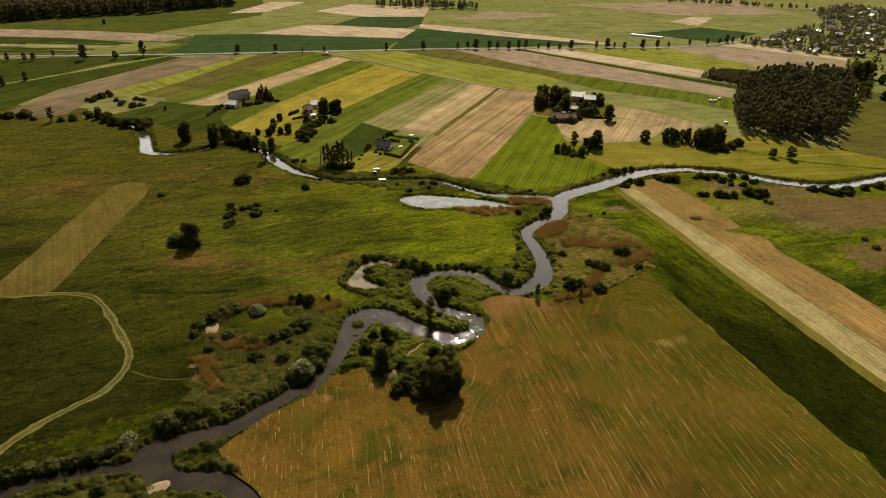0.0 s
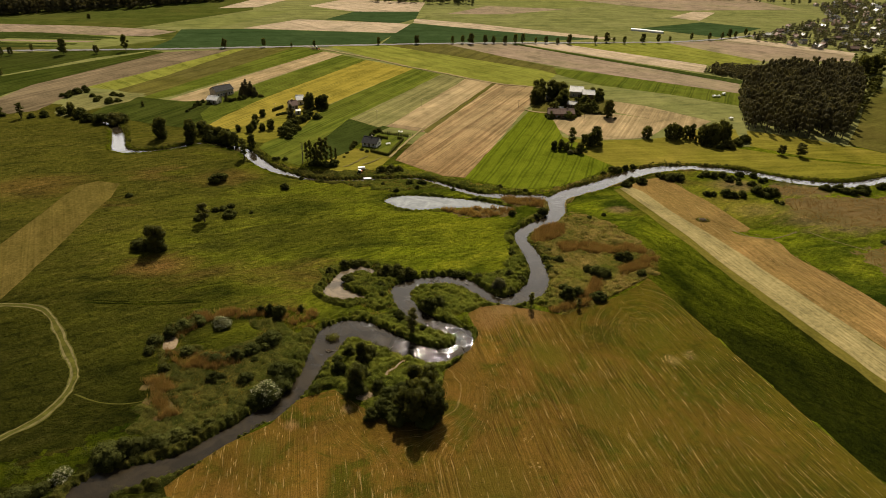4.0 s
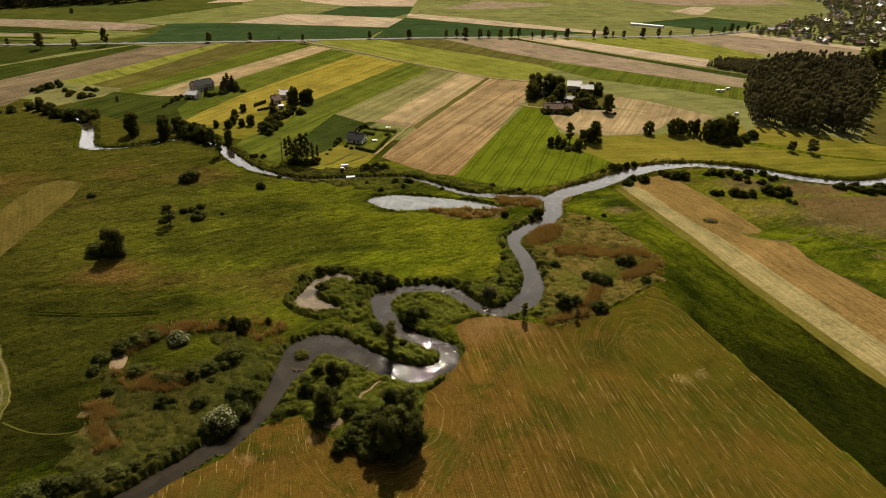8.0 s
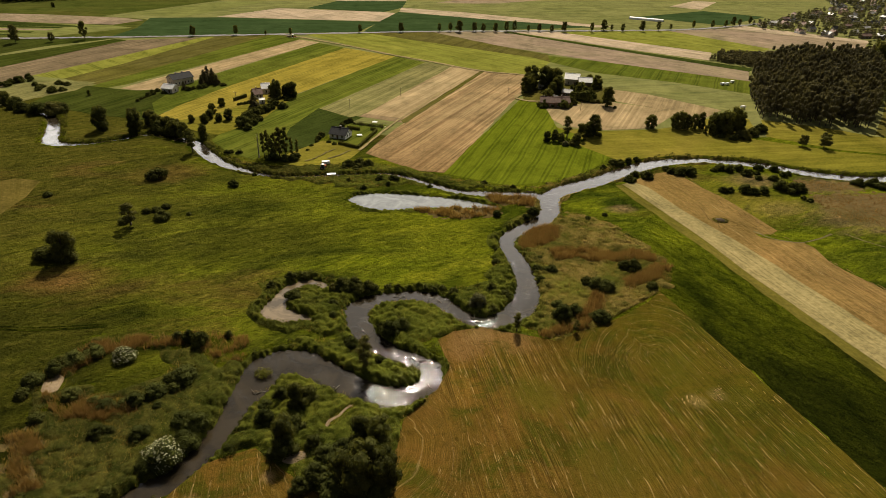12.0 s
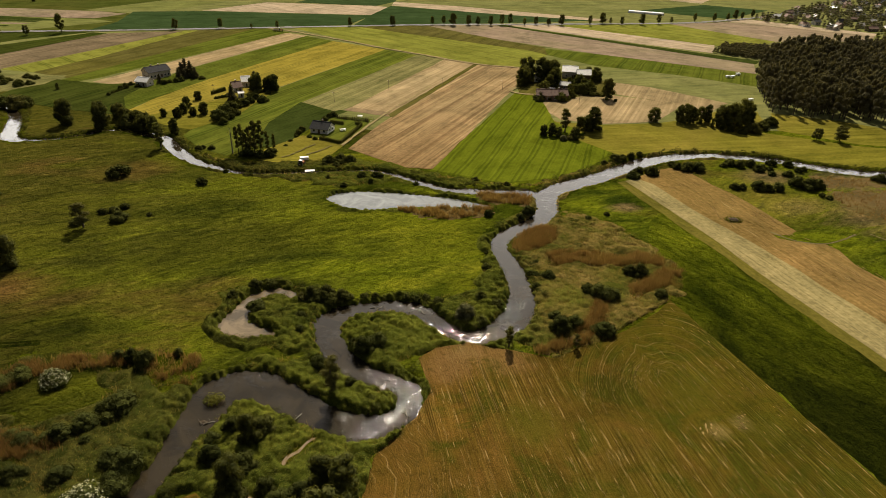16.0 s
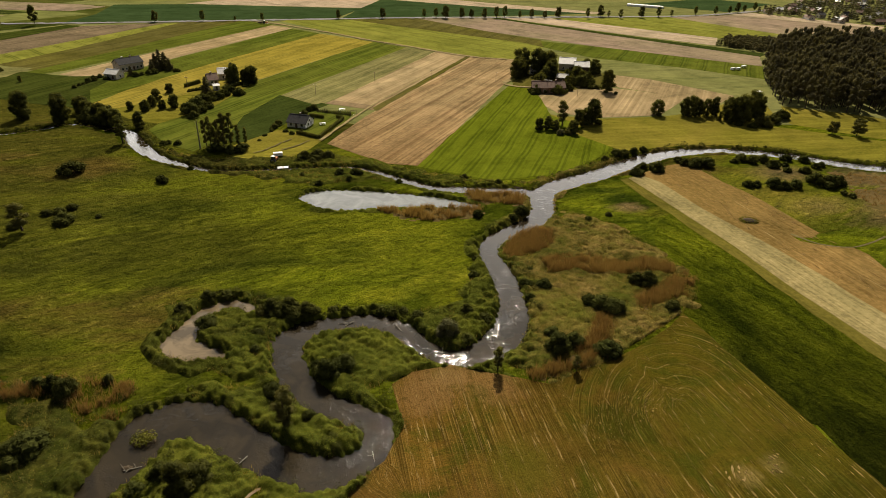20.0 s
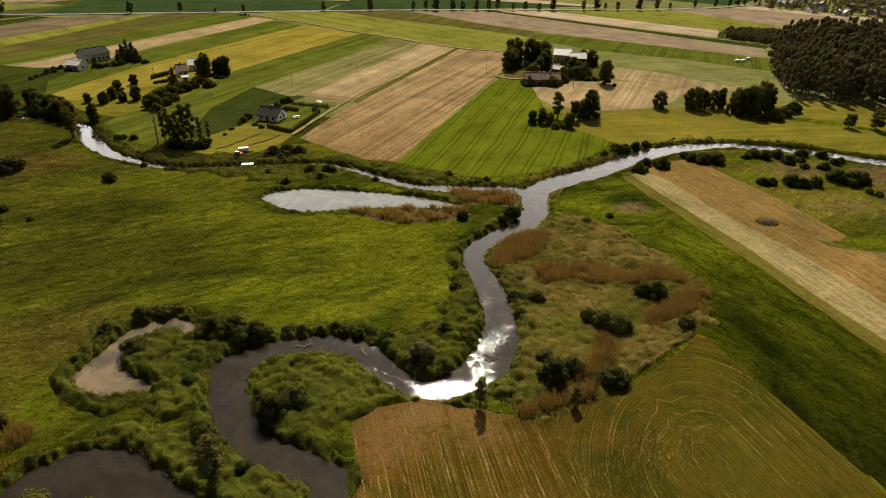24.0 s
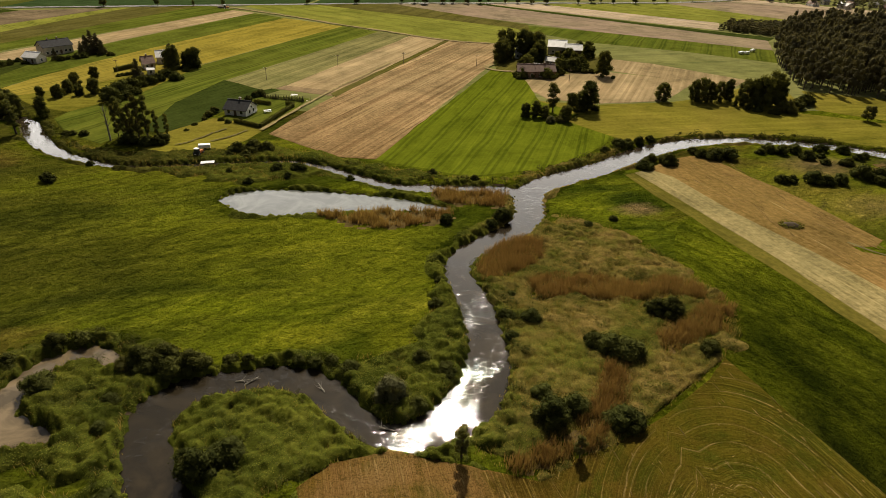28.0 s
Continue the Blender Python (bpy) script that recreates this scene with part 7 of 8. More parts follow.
M["door_brown"] = plain_mat("brown_door", (0.10, 0.06, 0.035), 0.6, 0.25, 3.0)
M["concrete"] = plain_mat("concrete", (0.36, 0.34, 0.30), 0.9, 0.25, 1.5)
M["rubber"] = plain_mat("black_rubber", (0.025, 0.025, 0.024), 0.9, 0.2, 4.0)
M["orange_paint"] = plain_mat("orange_paint", (0.55, 0.17, 0.05), 0.45, 0.2, 2.0)
M["white_paint"] = plain_mat("white_paint", (0.76, 0.75, 0.72), 0.4, 0.12, 2.0)
M["plastic_film"] = plain_mat("white_film", (0.80, 0.79, 0.74), 0.4, 0.1, 0.5)


def box(x0, x1, y0, y1, z0, z1):
    v = np.array([(x, y, z) for z in (z0, z1) for x, y in ((x0, y0), (x1, y0), (x1, y1), (x0, y1))], float)
    f = np.array([(0, 3, 2, 1), (4, 5, 6, 7), (0, 1, 5, 4), (1, 2, 6, 5), (2, 3, 7, 6), (3, 0, 4, 7)])
    return v, f


def chamfer_box(x0, x1, y0, y1, z0, z1, c=0.06):
    """A box with its upper edges cut off."""
    v0, f0 = box(x0, x1, y0, y1, z0, z1 - c)
    v1 = np.array([(x0 + c, y0 + c, z1), (x1 - c, y0 + c, z1), (x1 - c, y1 - c, z1), (x0 + c, y1 - c, z1)])
    f = np.array([(0, 3, 2, 1), (0, 1, 5, 4), (1, 2, 6, 5), (2, 3, 7, 6), (3, 0, 4, 7), (8, 9, 10, 11), (4, 5, 9, 8), (5, 6, 10, 9), (6, 7, 11, 10), (7, 4, 8, 11)])
    return np.vstack([v0, v1]), f


def slab(a, b, c, d, thick):
    """A roof slab under the quad a b c d."""
    top = np.array([a, b, c, d], float)
    v = np.vstack([top, top - np.array([0, 0, thick])])
    return v, np.array([(0, 1, 2, 3), (7, 6, 5, 4), (0, 4, 5, 1), (1, 5, 6, 2), (2, 6, 7, 3), (3, 7, 4, 0)])


def house(name, p0, p1, depth, wall_h, rise, wall, roof, label, panes=3, storeys=1, gable_panes=1, chimneys=1, door=True, category="house", over=0.45):
    """A gabled building: front wall from p0 to p1 on the ground, depth metres deep behind it."""
    (x0, y0), (x1, y1) = p0, p1
    L, a = math.hypot(x1 - x0, y1 - y0), math.atan2(y1 - y0, x1 - x0)
    root = new(name)
    root.matrix_basis = Matrix.LocRotScale((x0, y0, 0.0), Euler((0, 0, a)), None)
    W, H, R = depth, wall_h, wall_h + rise
    part("wall", poly_mesh("wall", [(0, 0, -0.3), (L, 0, -0.3), (L, W, -0.3), (0, W, -0.3), (0, 0, H), (L, 0, H), (L, W, H), (0, W, H), (0, W / 2, R), (L, W / 2, R)],
                           [(0, 1, 5, 4), (2, 3, 7, 6), (1, 2, 6, 9, 5), (3, 0, 4, 8, 7), (4, 5, 9, 8), (6, 7, 8, 9)], M[wall]), root)
    k = rise / (W / 2)
    e, lift = over, 0.20
    for lo, s in ((-e, 1), (W + e, -1)):
        zl = H - e * k + lift
        corners = [(-e, lo, zl), (L + e, lo, zl), (L + e, W / 2, R + lift), (-e, W / 2, R + lift)]
        part("roof", big_mesh("roof", *slab(*(corners if s > 0 else corners[::-1]), 0.16), M[roof]), root)
    part("ridge", big_mesh("ridge", *box(-e, L + e, W / 2 - 0.14, W / 2 + 0.14, R + lift - 0.05, R + lift + 0.09), M[roof]), root)

    def window(cx, cz, face, w=1.2, h=1.3):
        if face == "front":
            fr, pa, si = box(cx - w / 2, cx + w / 2, -0.06, 0.05, cz - h / 2, cz + h / 2), box(cx - w / 2 + 0.1, cx + w / 2 - 0.1, -0.075, 0.0, cz - h / 2 + 0.1, cz + h / 2 - 0.1), box(cx - w / 2 - 0.08, cx + w / 2 + 0.08, -0.16, 0.0, cz - h / 2 - 0.07, cz - h / 2)
        else:
            xx, sg = (L, 1) if face == "right" else (0, -1)
            lo, hi = sorted((xx, xx + sg * 0.06)), sorted((xx, xx + sg * 0.075))
            fr, pa, si = box(*lo, cx - w / 2, cx + w / 2, cz - h / 2, cz + h / 2), box(*hi, cx - w / 2 + 0.1, cx + w / 2 - 0.1, cz - h / 2 + 0.1, cz + h / 2 - 0.1), box(*sorted((xx, xx + sg * 0.16)), cx - w / 2 - 0.08, cx + w / 2 + 0.08, cz - h / 2 - 0.07, cz - h / 2)
        f = part("window", big_mesh("window", *fr, M["frame_white"]), root)
        part("pane", big_mesh("pane", *pa, M["glass"]), f)
        part("sill", big_mesh("sill", *si, M["concrete"]), f)

    for st in range(storeys):
        z = 1.45 + st * 2.7
        for i in range(panes):
            cx = L * (i + 0.7) / (panes + 0.4)
            if not (door and st == 0 and i == panes // 2 and panes > 1):
                window(cx, z, "front")
        for side in ("left", "right"):
            for i in range(gable_panes):
                window(W * (i + 1) / (gable_panes + 1), z, side)
    if gable_panes and rise > 1.8:
        window(W / 2, H + 0.55, "right", 1.0, 1.0)
        window(W / 2, H + 0.55, "left", 1.0, 1.0)
    if door:
        cx = L * (panes // 2 + 0.7) / (panes + 0.4)
        dr = part("door", big_mesh("door", *box(cx - 0.5, cx + 0.5, -0.07, 0.05, 0.0, 2.05), M["door_brown"]), root)
        part("step", big_mesh("step", *chamfer_box(cx - 0.8, cx + 0.8, -0.9, -0.08, -0.1, 0.16), M["concrete"]), dr)
    for i in range(chimneys):
        cx = L * (i + 1) / (chimneys + 1)
        ch = part("chimney", big_mesh("chimney", *box(cx - 0.3, cx + 0.3, W / 2 + 0.2, W / 2 + 0.8, R - 0.6, R + 0.9), M["wall_brick"]), root)
        part("cap", big_mesh("cap", *chamfer_box(cx - 0.38, cx + 0.38, W / 2 + 0.12, W / 2 + 0.88, R + 0.9, R + 1.02), M["concrete"]), ch)
    return tagged(root, label, category, "buildings")


house("house", (-41.2, 341.8), (-33.1, 339.5), 7.6, 2.3, 2.3, "wall_white", "roof_slate", "white house with dark slate gable roof inside hedges", 3, 1, 2)
house("house", (-152.5, 433.1), (-144.2, 443.6), 8.0, 3.9, 2.4, "wall_cream", "roof_slate", "long two-storey cream house with dark roof", 6, 1, 2, 2)
house("outbuilding", (-153.8, 417.7), (-146.8, 415.9), 6.0, 2.8, 1.8, "wall_cream", "roof_white", "small outbuilding with pale metal roof", 2, 1, 1, 0, category="shed")
house("barn", (-94.8, 420.7), (-90.4, 422.3), 7.0, 3.2, 2.2, "wall_cream", "roof_white", "pale-roofed barn of a small holding", 1, 1, 0, 0, category="barn")
house("cottage", (-95.9, 408.8), (-92.0, 411.4), 6.5, 2.7, 2.4, "wall_cream", "roof_red", "cottage with faded red roof among shrubs", 2, 1, 1, 1)
house("barn", (94.3, 463.4), (103.3, 461.3), 9.5, 4.0, 2.6, "wall_cream", "roof_white", "large barn with pale metal roof", 2, 1, 0, 0, category="barn")
house("barn", (102.7, 456.8), (110.9, 456.2), 8.0, 3.6, 2.2, "wall_wood", "roof_white", "lower barn with pale metal roof", 1, 1, 0, 0, category="barn")
house("farmhouse", (75.0, 449.8), (79.3, 447.4), 8.5, 3.2, 3.0, "wall_white", "roof_grey", "white farmhouse with grey roof between trees", 2, 1, 1, 1)
house("stable", (70.9, 407.2), (78.8, 406.7), 7.5, 3.0, 2.4, "wall_brick", "roof_red", "brick stable with faded red roof", 3, 1, 1, 0, category="barn")
house("stable", (79.3, 406.7), (87.9, 407.4), 7.0, 3.2, 2.2, "wall_brick", "roof_red", "long brick stable with patched red roof", 3, 1, 1, 1, category="barn")
house("shed", (87.7, 433.5), (92.9, 431.4), 5.5, 2.6, 1.4, "wall_wood", "roof_grey", "wooden shed with grey sheet roof", 1, 1, 0, 0, category="shed")
house("shed", (78.9, 419.2), (81.9, 418.3), 4.0, 2.4, 1.2, "wall_wood", "roof_grey", "small grey-roofed farm shed", 1, 1, 0, 0, category="shed")
house("garden_shed", (-90.3, 398.3), (-87.6, 399.6), 3.0, 2.2, 0.6, "wall_white", "roof_white", "low white garden shed", 1, 1, 0, 0, category="shed", over=0.2)

# the village by the road
town = random.Random(21)
VILLAGE = [(338.4, 741.4), (365.4, 714.4), (397.2, 690.2), (424.3, 672.9), (477.8, 693.0), (609.8, 865.4), (755.8, 1089.7), (710.3, 1175.1), (606.0, 1091.3), (535.4, 924.7), (448.2, 845.2)]
placed = []
q_lo, q_hi = np.array(VILLAGE).min(0), np.array(VILLAGE).max(0)
while len(placed) < 120:
    hx, hy = town.uniform(q_lo[0], q_hi[0]), town.uniform(q_lo[1], q_hi[1])
    if not inside(np.array([hx]), np.array([hy]), VILLAGE)[0] or any(math.hypot(hx - a, hy - b) < 15 for a, b in placed):
        continue
    placed.append((hx, hy))
    hl, turn = town.uniform(6.0, 10.5), town.choice((0.15, 0.15 + 1.57)) + town.uniform(-0.15, 0.15)
    roof_k = town.choice(("roof_red", "roof_grey", "roof_slate", "roof_red", "roof_slate", "roof_grey", "roof_red", "roof_slate", "roof_red", "roof_white"))
    wall_k = town.choice(("wall_cream", "wall_wood", "wall_cream", "wall_brick", "wall_white"))
    house("village_house", (hx, hy), (hx + hl * math.cos(turn), hy + hl * math.sin(turn)), town.uniform(5, 6.5), town.choice((2.4, 2.6, 3.0)), town.uniform(1.5, 2.3), wall_k, roof_k,
          {"roof_red": "village house with faded red roof", "roof_grey": "village house with grey sheet roof", "roof_slate": "village house with dark roof", "roof_white": "village building with pale metal roof"}[roof_k],
          2, 1, 1, 1, False)
wood("village_trees", VILLAGE, 10.5, 7.0, M["leaf_hazy"], "garden trees between village houses", 41, 60, 0.08, 0.35, 1.7)
wood("village_trees", [(378.2, 591.9), (403.7, 646.9), (444.1, 675.8), (482.4, 669.6), (419.0, 556.8), (372.5, 530.7), (391.1, 586.5)], 15.0, 8.0, M["leaf_mid"], "dark trees below the village", 42, 100, 0.06, 0.3, 1.6)


# ------------------------------------------------------------------ hedges, poles, small things
def hedge(p0, p1, height=1.5, thick=1.1, label="clipped dark green hedge round the house garden"):
    (x0, y0), (x1, y1) = p0, p1
    L, a = math.hypot(x1 - x0, y1 - y0), math.atan2(y1 - y0, x1 - x0)
    rng = np.random.default_rng(int(L * 100))
    n = int(L * 40)
    c = np.stack([rng.uniform(0, L, n), rng.uniform(-thick / 2, thick / 2, n), rng.uniform(0.1, height, n)], 1)
    side = rng.integers(0, 3, n)
    c[:, 1] = np.where(side == 0, -thick / 2, np.where(side == 1, thick / 2, c[:, 1])) + rng.normal(0, 0.05, n)
    c[:, 2] = np.where(side == 2, height, c[:, 2]) + rng.normal(0, 0.07, n)
    nrm = unit(np.stack([0 * c[:, 0], np.sign(c[:, 1]), (side == 2) * 2.0], 1) + 0.6 * rng.standard_normal((n, 3)))
    root = new("hedge")
    root.matrix_basis = Matrix.LocRotScale((x0, y0, 0), Euler((0, 0, a)), None)
    part("foliage", big_mesh("foliage", *leaf_quads(c, nrm, 0.2 * rng.uniform(0.6, 1.3, n), rng), M["leaf_dark"]), root)
    part("core", big_mesh("core", *chamfer_box(0.1, L - 0.1, -thick * 0.36, thick * 0.36, -0.1, height * 0.92, 0.2), M["leaf_dark"]), root)
    tagged(root, label, "hedge", "hedges")


hedge((-35.5, 333.4), (-25.7, 327.6))
hedge((-25.4, 327.6), (-19.4, 354.0))
hedge((-34.8, 357.7), (-28.1, 355.0))
hedge((-22.7, 356.1), (-19.5, 354.8))
hedge((-85.6, 398.7), (-81.3, 411.2), 2.0, 1.4, "dark hedge beside the small holding")
hedge((-106.7, 403.4), (-102.1, 412.9), 2.0, 1.2, "dark hedge along the yellow field")
(ax, ay), (bx, by) = (-32.4, 365.1), (-17.2, 360.4)
for i in range(15):
    s = i / 14
    plant("spruce", ax + (bx - ax) * s, ay + (by - ay) * s, 2.0 + 0.3 * math.sin(i * 5.0), "small clipped conifer in a garden row", "garden conifers", 1.3)
plants("bush", [(-45.5, 344.3, 2.7), (-46.2, 340.1, 2.3), (-46.4, 336.0, 1.6), (-40.4, 335.1, 1.6), (-37.4, 332.6, 1.9), (-37.9, 361.5, 2.6), (-36.6, 366.5, 2.6), (-34.9, 368.3, 3.0), (-34.5, 336.7, 1.3), (-47.6, 329.5, 1.3), (-48.3, 323.4, 1.2)], "garden shrub near the white house", wide=1.3)


def pole(x, y, h=5.6):
    root = new("utility_pole")
    root.location = (x, y, 0)
    part("post", big_mesh("post", *limb((0, 0, -0.5), (0, 0, h), 0.11, 0.08, 8), M["wall_wood"]), root)
    arm = part("crossarm", big_mesh("crossarm", *box(-0.9, 0.9, -0.06, 0.06, h - 0.7, h - 0.55), M["wall_wood"]), root)
    for dx in (-0.75, 0.0, 0.75):
        part("insulator", big_mesh("insulator", *limb((dx, 0, h - 0.55), (dx, 0, h - 0.3), 0.05, 0.035, 6), M["white_paint"]), arm)
    tagged(root, "wooden utility pole standing in a field", "pole", "utility poles")


for x, y in ((-38.6, 394.2), (-12.0, 423.3), (18.6, 431.1), (53.8, 429.2), (-105.3, 403.5), (93.1, 401.4)):
    pole(x, y)


def wheel(root, x, y, r, w):
    n = 14
    ang = np.arange(n) * 2 * math.pi / n

    def ring(rad, yy):
        return np.stack([x + rad * np.cos(ang), np.full(n, yy), r + rad * np.sin(ang)], 1)
    rings = [ring(r * 0.55, y - w / 2), ring(r * 0.94, y - w / 2), ring(r, y - w / 4), ring(r, y + w / 4), ring(r * 0.94, y + w / 2), ring(r * 0.55, y + w / 2)]
    i = np.arange(n)
    f = np.vstack([np.stack([k * n + i, k * n + (i + 1) % n, (k + 1) * n + (i + 1) % n, (k + 1) * n + i], 1) for k in range(5)])
    wh = part("wheel", big_mesh("wheel", np.vstack(rings), f, M["rubber"]), root)
    part("rim", big_mesh("rim", *limb((x, y - w * 0.4, r), (x, y + w * 0.4, r), r * 0.56, r * 0.56, 12), M["white_paint"]), wh)


def tractor(x, y, turn, label, paint, scale=1.0):
    root = new("tractor")
    root.matrix_basis = Matrix.LocRotScale((x, y, 0.05), Euler((0, 0, radians(turn))), (scale,) * 3)
    part("body", big_mesh("body", *chamfer_box(0.3, 2.6, -0.45, 0.45, 0.7, 1.6, 0.15), M[paint]), root)
    cab = part("cab", big_mesh("cab", *chamfer_box(-0.9, 0.4, -0.7, 0.7, 0.9, 2.6, 0.12), M["glass"]), root)
    part("cab_roof", big_mesh("cab_roof", *chamfer_box(-1.0, 0.5, -0.8, 0.8, 2.6, 2.78, 0.08), M["white_paint"]), cab)
    part("exhaust", big_mesh("exhaust", *limb((1.2, 0.3, 1.5), (1.2, 0.3, 2.5), 0.05, 0.05, 6), M["rubber"]), root)
    for wx, wy, r, w in ((-0.5, -0.85, 0.8, 0.45), (-0.5, 0.85, 0.8, 0.45), (2.1, -0.75, 0.5, 0.3), (2.1, 0.75, 0.5, 0.3)):
        wheel(root, wx, wy, r, w)
    tagged(root, label, "tractor")


def trailer(x, y, turn, label, length=3.6, paint="white_paint"):
    root = new("trailer")
    root.matrix_basis = Matrix.LocRotScale((x, y, 0.05), Euler((0, 0, radians(turn))), None)
    part("bed", big_mesh("bed", *chamfer_box(0, length, -0.9, 0.9, 0.7, 1.7, 0.1), M[paint]), root)
    part("drawbar", big_mesh("drawbar", *limb((0, 0, 0.7), (-1.3, 0, 0.5), 0.06, 0.05, 6), M["rubber"]), root)
    for wy in (-0.95, 0.95):
        wheel(root, length * 0.55, wy, 0.42, 0.25)
    tagged(root, label, "trailer")


(tx, ty) = (-117.6, 608.2)
tractor(tx, ty, 10, "tractor with pale roof on the country road", "orange_paint")
trailer(tx - 5.2, ty - 0.8, 10, "trailer behind the tractor on the road", 3.8, "wall_wood")
(tx, ty) = (-37.0, 300.4)
tractor(tx, ty, 70, "small orange tractor parked by the stream", "orange_paint", 0.85)
(tx, ty) = (-38.4, 305.3)
trailer(tx, ty, 15, "white trailer parked in the garden meadow", 3.4)
for x, y in ((202.5, 472.8), (212.4, 480.1), (191.7, 414.7), (205.9, 473.1)):
    trailer(x, y, 20, "white trailer standing in the grass by the wood", 2.6)

(jx, jy) = (-32.4, 294.6)
jetty = new("jetty")
jetty.matrix_basis = Matrix.LocRotScale((jx - 2, jy, 0.0), Euler((0, 0, radians(12))), None)
for i in range(9):
    part("plank", big_mesh("plank", *chamfer_box(i * 0.42, i * 0.42 + 0.36, -1.0, 1.0, 0.12, 0.2, 0.02), M["white_paint"]), jetty)
for i, j in ((0.2, -0.8), (0.2, 0.8), (3.4, -0.8), (3.4, 0.8)):
    part("post", big_mesh("post", *limb((i, j, -1.3), (i, j, 0.12), 0.09, 0.09, 6), M["wall_wood"]), jetty)
tagged(jetty, "pale plank landing stage at the stream", "jetty")

(ax, ay), (bx, by) = (221.7, 781.0), (254.8, 764.8)
tun_l, tun_a = math.hypot(bx - ax, by - ay), math.atan2(by - ay, bx - ax)
tunnel = new("polytunnel")
tunnel.matrix_basis = Matrix.LocRotScale((ax, ay, 0.0), Euler((0, 0, tun_a)), None)
ang = np.linspace(0, math.pi, 13)
arc = np.stack([np.zeros(13), 3.2 * np.cos(ang), 2.6 * np.sin(ang) + 0.1], 1)
arc2 = arc + np.array([tun_l, 0, 0])
i = np.arange(12)
part("film", big_mesh("film", np.vstack([arc, arc2]), np.stack([i, i + 13, i + 14, i + 1], 1), M["plastic_film"]), tunnel)
for s in range(9):
    hoop = [limb(arc[k] * 1.01 + (tun_l * s / 8, 0, 0), arc[k + 1] * 1.01 + (tun_l * s / 8, 0, 0), 0.05, 0.05, 5) for k in range(12)]
    part("hoop", big_mesh("hoop", *join(hoop), M["concrete"]), tunnel)
tagged(tunnel, "long white plastic polytunnel in the far fields", "greenhouse")

# bare soil, sand and heaps
field(M["sand"], [(-75.6, 160.3), (-76.3, 162.9), (-75.6, 165.3), (-73.9, 164.2), (-73.2, 161.1), (-73.3, 158.5)], "sand_patch", "bare pale sand in the old river bed", 0.03, 0.25, rounded=True)
field(M["sand"], [(-16.9, 141.8), (-15.1, 142.9), (-12.4, 143.7), (-13.2, 142.2), (-15.3, 141.4)], "sand_patch", "bare pale sand in the thicket", 0.03, 0.25, rounded=True)
field(M["sand"], [(-70.1, 96.0), (-67.0, 99.0), (-64.0, 100.2), (-64.6, 98.1), (-66.7, 95.3)], "sand_patch", "pale sand bar beside the backwater", 0.03, 0.25, rounded=True)
lane("footpath", [(-9.8, 150.7), (-9.4, 152.7), (-7.6, 154.1), (-6.5, 156.3), (-4.9, 157.7)], 0.7, M["sand"], "narrow pale path through the thicket", 0.05)


def heap(name, x, y, rx, h, mat, label, seed):
    """A low uneven mound."""
    rng = np.random.default_rng(seed)
    n, rings = 18, 5
    ang = np.arange(n) * 2 * math.pi / n
    v = []
    for k in range(rings):
        r = rx * (1 - k / rings)
        jit = rng.uniform(0.82, 1.18, n)
        v.append(np.stack([x + r * jit * np.cos(ang), y + 0.8 * r * jit * np.sin(ang), np.full(n, h * math.sin(k / rings * 1.57) - (0.3 if k == 0 else 0)) + rng.normal(0, h * 0.05, n)], 1))
    v = np.vstack(v + [np.array([[x, y, h]])])
    i = np.arange(n)
    f = [(k * n + a, k * n + (a + 1) % n, (k + 1) * n + (a + 1) % n, (k + 1) * n + a) for k in range(rings - 1) for a in i] + [((rings - 1) * n + a, (rings - 1) * n + (a + 1) % n, rings * n) for a in i]
    return tagged(new(name, poly_mesh(name, v, f, mat, True)), label, "mound")


(hx, hy) = (117.6, 258.4)
heap("earth_mound", hx, hy, 2.6, 0.8, M["soil"], "dark overgrown heap of earth on stubble", 3)
stuff("heap_weeds", clumps(np.array([(hx + 2.6 * math.cos(a) * r, hy + 2.1 * math.sin(a) * r) for a in np.arange(0, 6.2, 0.3) for r in (0.3, 0.7, 1.0)]), 0.5, 1.2, 9, 0.2, veg), M["weeds"], "weeds round an earth heap", "weeds")
(ix, iy) = (-27.7, 167.4)
heap("islet", ix, iy, 2.2, 0.35, M["soil"], "small overgrown islet in the river pool", 4).location.z = -0.45
stuff("islet_weeds", clumps(np.array([(ix + 1.8 * math.cos(a) * r, iy + 1.5 * math.sin(a) * r) for a in np.arange(0, 6.2, 0.4) for r in (0.3, 0.7, 1.0)]), 0.5, 1.3, 10, 0.2, veg), M["weeds"], "weeds on a river islet", "weeds")
(ix, iy) = (-27.9, 161.4)
heap("islet", ix, iy, 1.0, 0.3, M["soil"], "tiny islet of weeds in the river", 6).location.z = -0.45


def driftwood(x, y, turn, length, label="bleached driftwood lying in the river"):
    rng = np.random.default_rng(int(x * 10 + 5000))
    pcs = [limb((0, 0, 0), (length, 0.2, 0.25), 0.12, 0.05)]
    for k in range(5):
        s = 0.3 + 0.14 * k
        pcs.append(limb((length * s, 0.2 * s, 0.2 * s), (length * s + rng.uniform(0.2, 0.8), rng.uniform(-1, 1), rng.uniform(0.2, 0.9)), 0.05, 0.015, 5))
    ob = new("driftwood", big_mesh("driftwood", *join(pcs), M["pale_bark"]))
    ob.matrix_basis = Matrix.LocRotScale((x, y, WATER_Z + 0.02), Euler((0, 0, radians(turn))), None)
    tagged(ob, label, "driftwood", "driftwood")


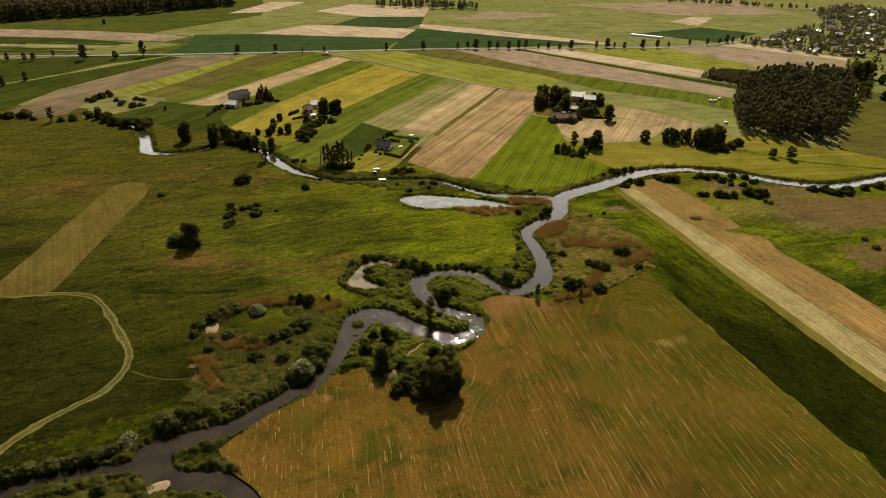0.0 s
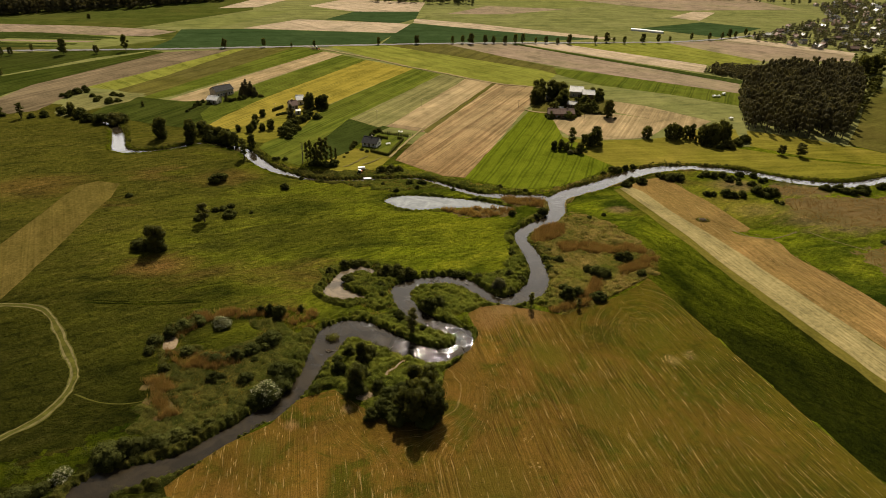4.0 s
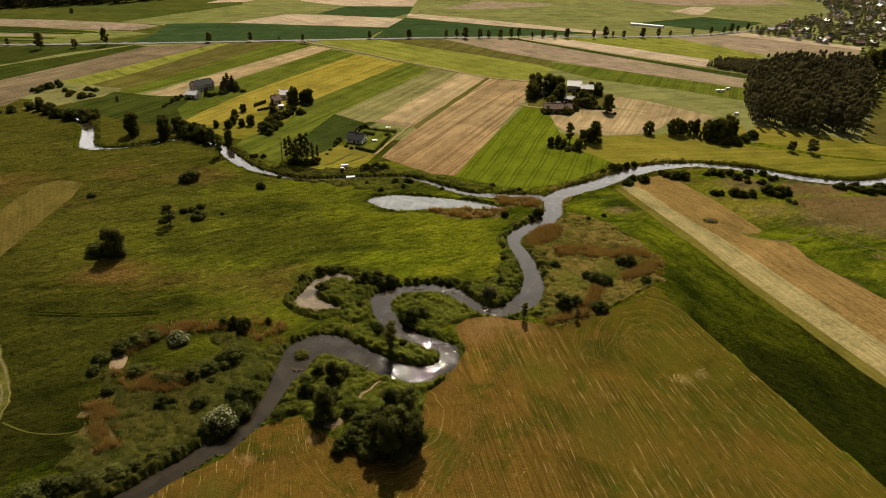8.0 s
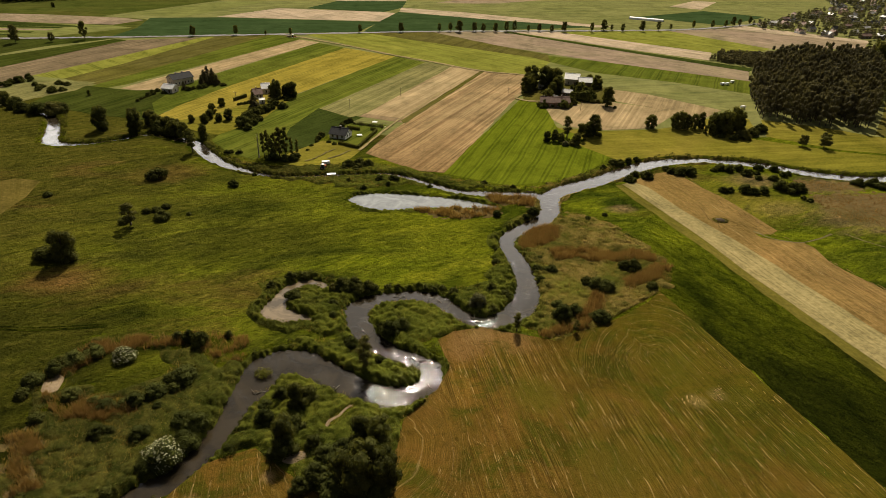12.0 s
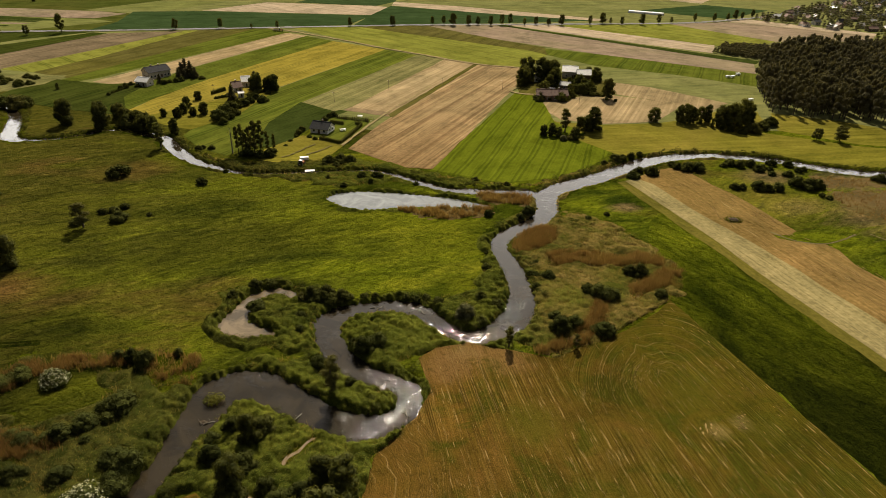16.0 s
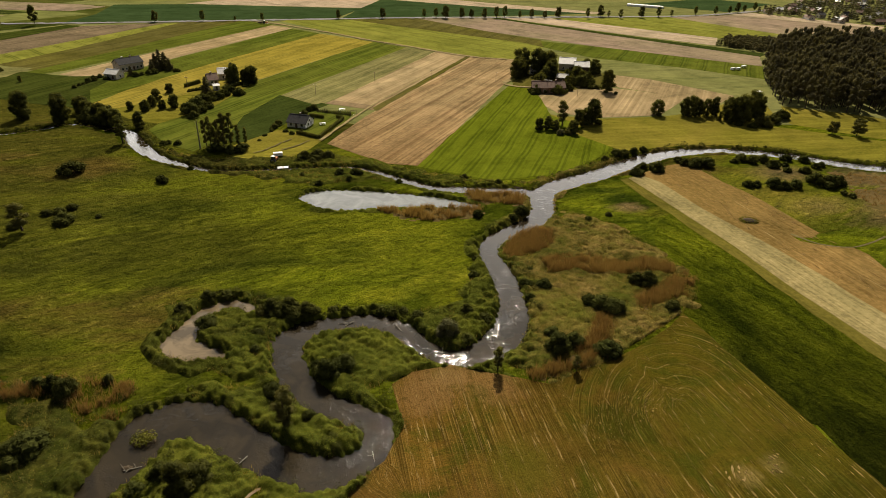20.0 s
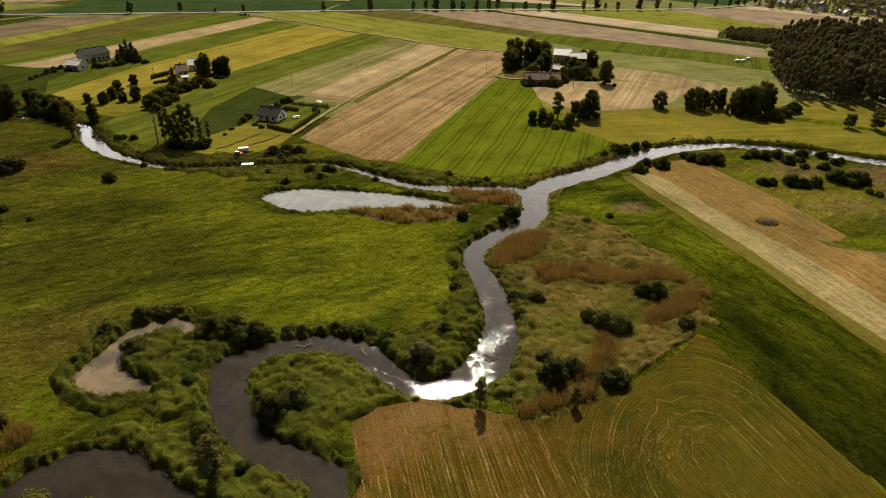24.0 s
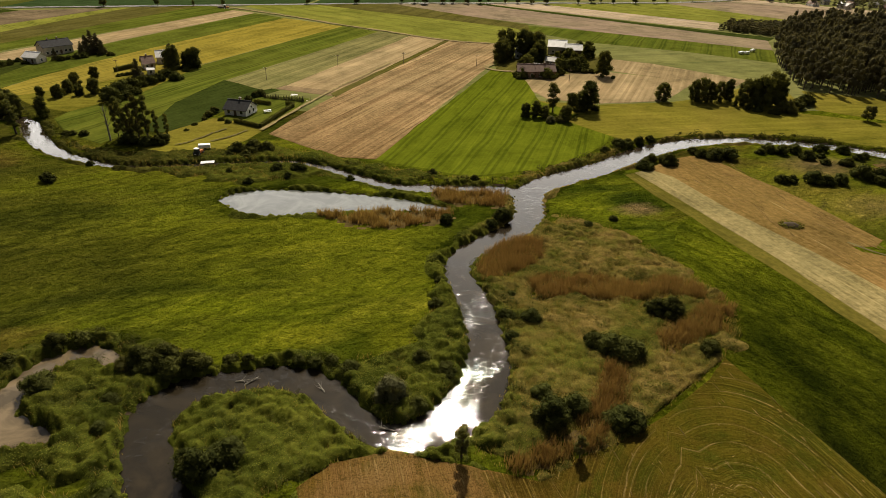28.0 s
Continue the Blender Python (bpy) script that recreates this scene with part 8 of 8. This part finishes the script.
for k, (x, y) in enumerate(((0.5, 202.4), (2.1, 201.6), (-10.6, 200.0), (14.6, 200.1), (25.7, 192.1), (-25.7, 161.9), (-9.2, 164.4), (11.6, 165.7))):
    driftwood(x, y, 40 * k, 2.2 + 0.3 * (k % 3))

# pale straw left on the mown field and stubble, in short wisps along the rows
wisp_rng = np.random.default_rng(9)


def wisps(name, poly, count, heading, label, lo=1.0, hi=6.0, wide=0.14):
    p = scatter(poly, 1.0, wisp_rng)
    p = p[wisp_rng.permutation(len(p))[:count]]
    n = len(p)
    a = np.radians(90 - heading) + wisp_rng.normal(0, 0.05, n)
    d = np.stack([np.cos(a), np.sin(a)], 1)
    s = np.stack([-d[:, 1], d[:, 0]], 1)
    l, w = wisp_rng.uniform(lo, hi, n)[:, None] * wisp_rng.uniform(0.2, 1, n)[:, None], wide * wisp_rng.uniform(0.4, 1.6, n)[:, None]
    z0, z1 = np.full((n, 1), 0.05), 0.14 + 0.1 * wisp_rng.random((n, 1))
    v = np.stack([np.hstack([p - d * l - s * w * 0.3, z0]), np.hstack([p - s * w, z0]), np.hstack([p + d * l, z0]), np.hstack([p + s * w, z0]), np.hstack([p, z1])], 1).reshape(-1, 3)
    k = np.arange(n)[:, None] * 5
    f = np.vstack([k + np.array([[0, 1, 4]]), k + np.array([[1, 2, 4]]), k + np.array([[2, 3, 4]]), k + np.array([[3, 0, 4]])])
    stuff(name, (v, f), M["straw"], label, "straw")


M["straw"] = leaf_mat("loose_straw", (0.26, 0.17, 0.065), (0.44, 0.31, 0.140), 0.15)
wisps("straw_wisps", HAY, 900, -12, "loose pale straw left in rows on the hay field", 0.3, 1.6, 0.05)
STUBBLE = [(99.0, 291.4), (120.4, 307.0), (134.5, 249.5), (151.5, 209.6), (162.2, 177.8), (145.8, 152.6), (123.8, 229.5)]
wisps("stubble_wisps", STUBBLE, 600, -17, "pale straw wisps on stubble", 0.6, 3.0, 0.09)
wisps("straw_litter", [(69.4, 161.5), (73.2, 163.9), (75.1, 161.0), (71.2, 159.7)], 1300, 20, "pale spread straw on the mown field", 0.3, 1.0, 0.17)
wisps("straw_litter", [(76.9, 164.1), (81.1, 166.2), (81.9, 161.6), (77.7, 161.8)], 1300, -40, "pale spread straw on the mown field", 0.3, 1.0, 0.17)
wisps("straw_litter", [(25.8, 129.8), (28.7, 130.2), (28.3, 127.1), (25.8, 127.0)], 40, 60, "pale spread straw on the mown field", 0.2, 0.7, 0.2)
wisps("straw_litter", [(26.6, 120.8), (29.8, 121.2), (29.4, 118.3), (26.6, 118.2)], 40, 60, "pale spread straw on the mown field", 0.2, 0.7, 0.2)


def garden_table(x, y, turn, label="white garden table on the lawn"):
    root = new("garden_table")
    root.matrix_basis = Matrix.LocRotScale((x, y, 0.3), Euler((0, 0, radians(turn))), None)
    part("tabletop", big_mesh("tabletop", *chamfer_box(-1.3, 1.3, -0.5, 0.5, 0.69, 0.75, 0.02), M["white_paint"]), root)
    for dx, dy in ((-1.1, -0.4), (-1.1, 0.4), (1.1, -0.4), (1.1, 0.4)):
        part("leg", big_mesh("leg", *limb((dx, dy, 0.0), (dx, dy, 0.7), 0.05, 0.05, 6), M["white_paint"]), root)
    for dy in (-0.85, 0.85):
        part("bench", big_mesh("bench", *chamfer_box(-1.3, 1.3, dy - 0.16, dy + 0.16, 0.40, 0.45, 0.02), M["white_paint"]), root)
        part("bench_leg", big_mesh("bench_leg", *limb((-1.0, dy, 0.0), (-1.0, dy, 0.42), 0.05, 0.05, 6), M["white_paint"]), root)
        part("bench_leg", big_mesh("bench_leg", *limb((1.0, dy, 0.0), (1.0, dy, 0.42), 0.05, 0.05, 6), M["white_paint"]), root)
    tagged(root, label, "table", "garden tables")


for (x, y), turn in (((-27.0, 345.4), 20), ((-21.8, 367.5), -10)):
    garden_table(x, y, turn)

(x, y) = (-15.7, 360.5)
swing = new("swing_frame")
swing.matrix_basis = Matrix.LocRotScale((x, y, 0.05), Euler((0, 0, radians(10))), None)
for dx in (-1.4, 1.4):
    for dy in (-0.7, 0.7):
        part("leg", big_mesh("leg", *limb((dx, dy, -0.1), (dx, 0, 2.3), 0.06, 0.05, 6), M["wall_wood"]), swing)
part("crossbar", big_mesh("crossbar", *limb((-1.6, 0, 2.3), (1.6, 0, 2.3), 0.06, 0.06, 6), M["wall_wood"]), swing)
seat_board = part("swing_seat", big_mesh("swing_seat", *chamfer_box(-0.3, 0.3, -0.12, 0.12, 0.5, 0.54, 0.01), M["white_paint"]), swing)
for dx in (-0.25, 0.25):
    part("rope", big_mesh("rope", *limb((dx, 0, 0.52), (dx, 0, 2.3), 0.015, 0.015, 5), M["wall_wood"]), seat_board)
tagged(swing, "wooden garden swing frame beside the ploughed field", "swing")
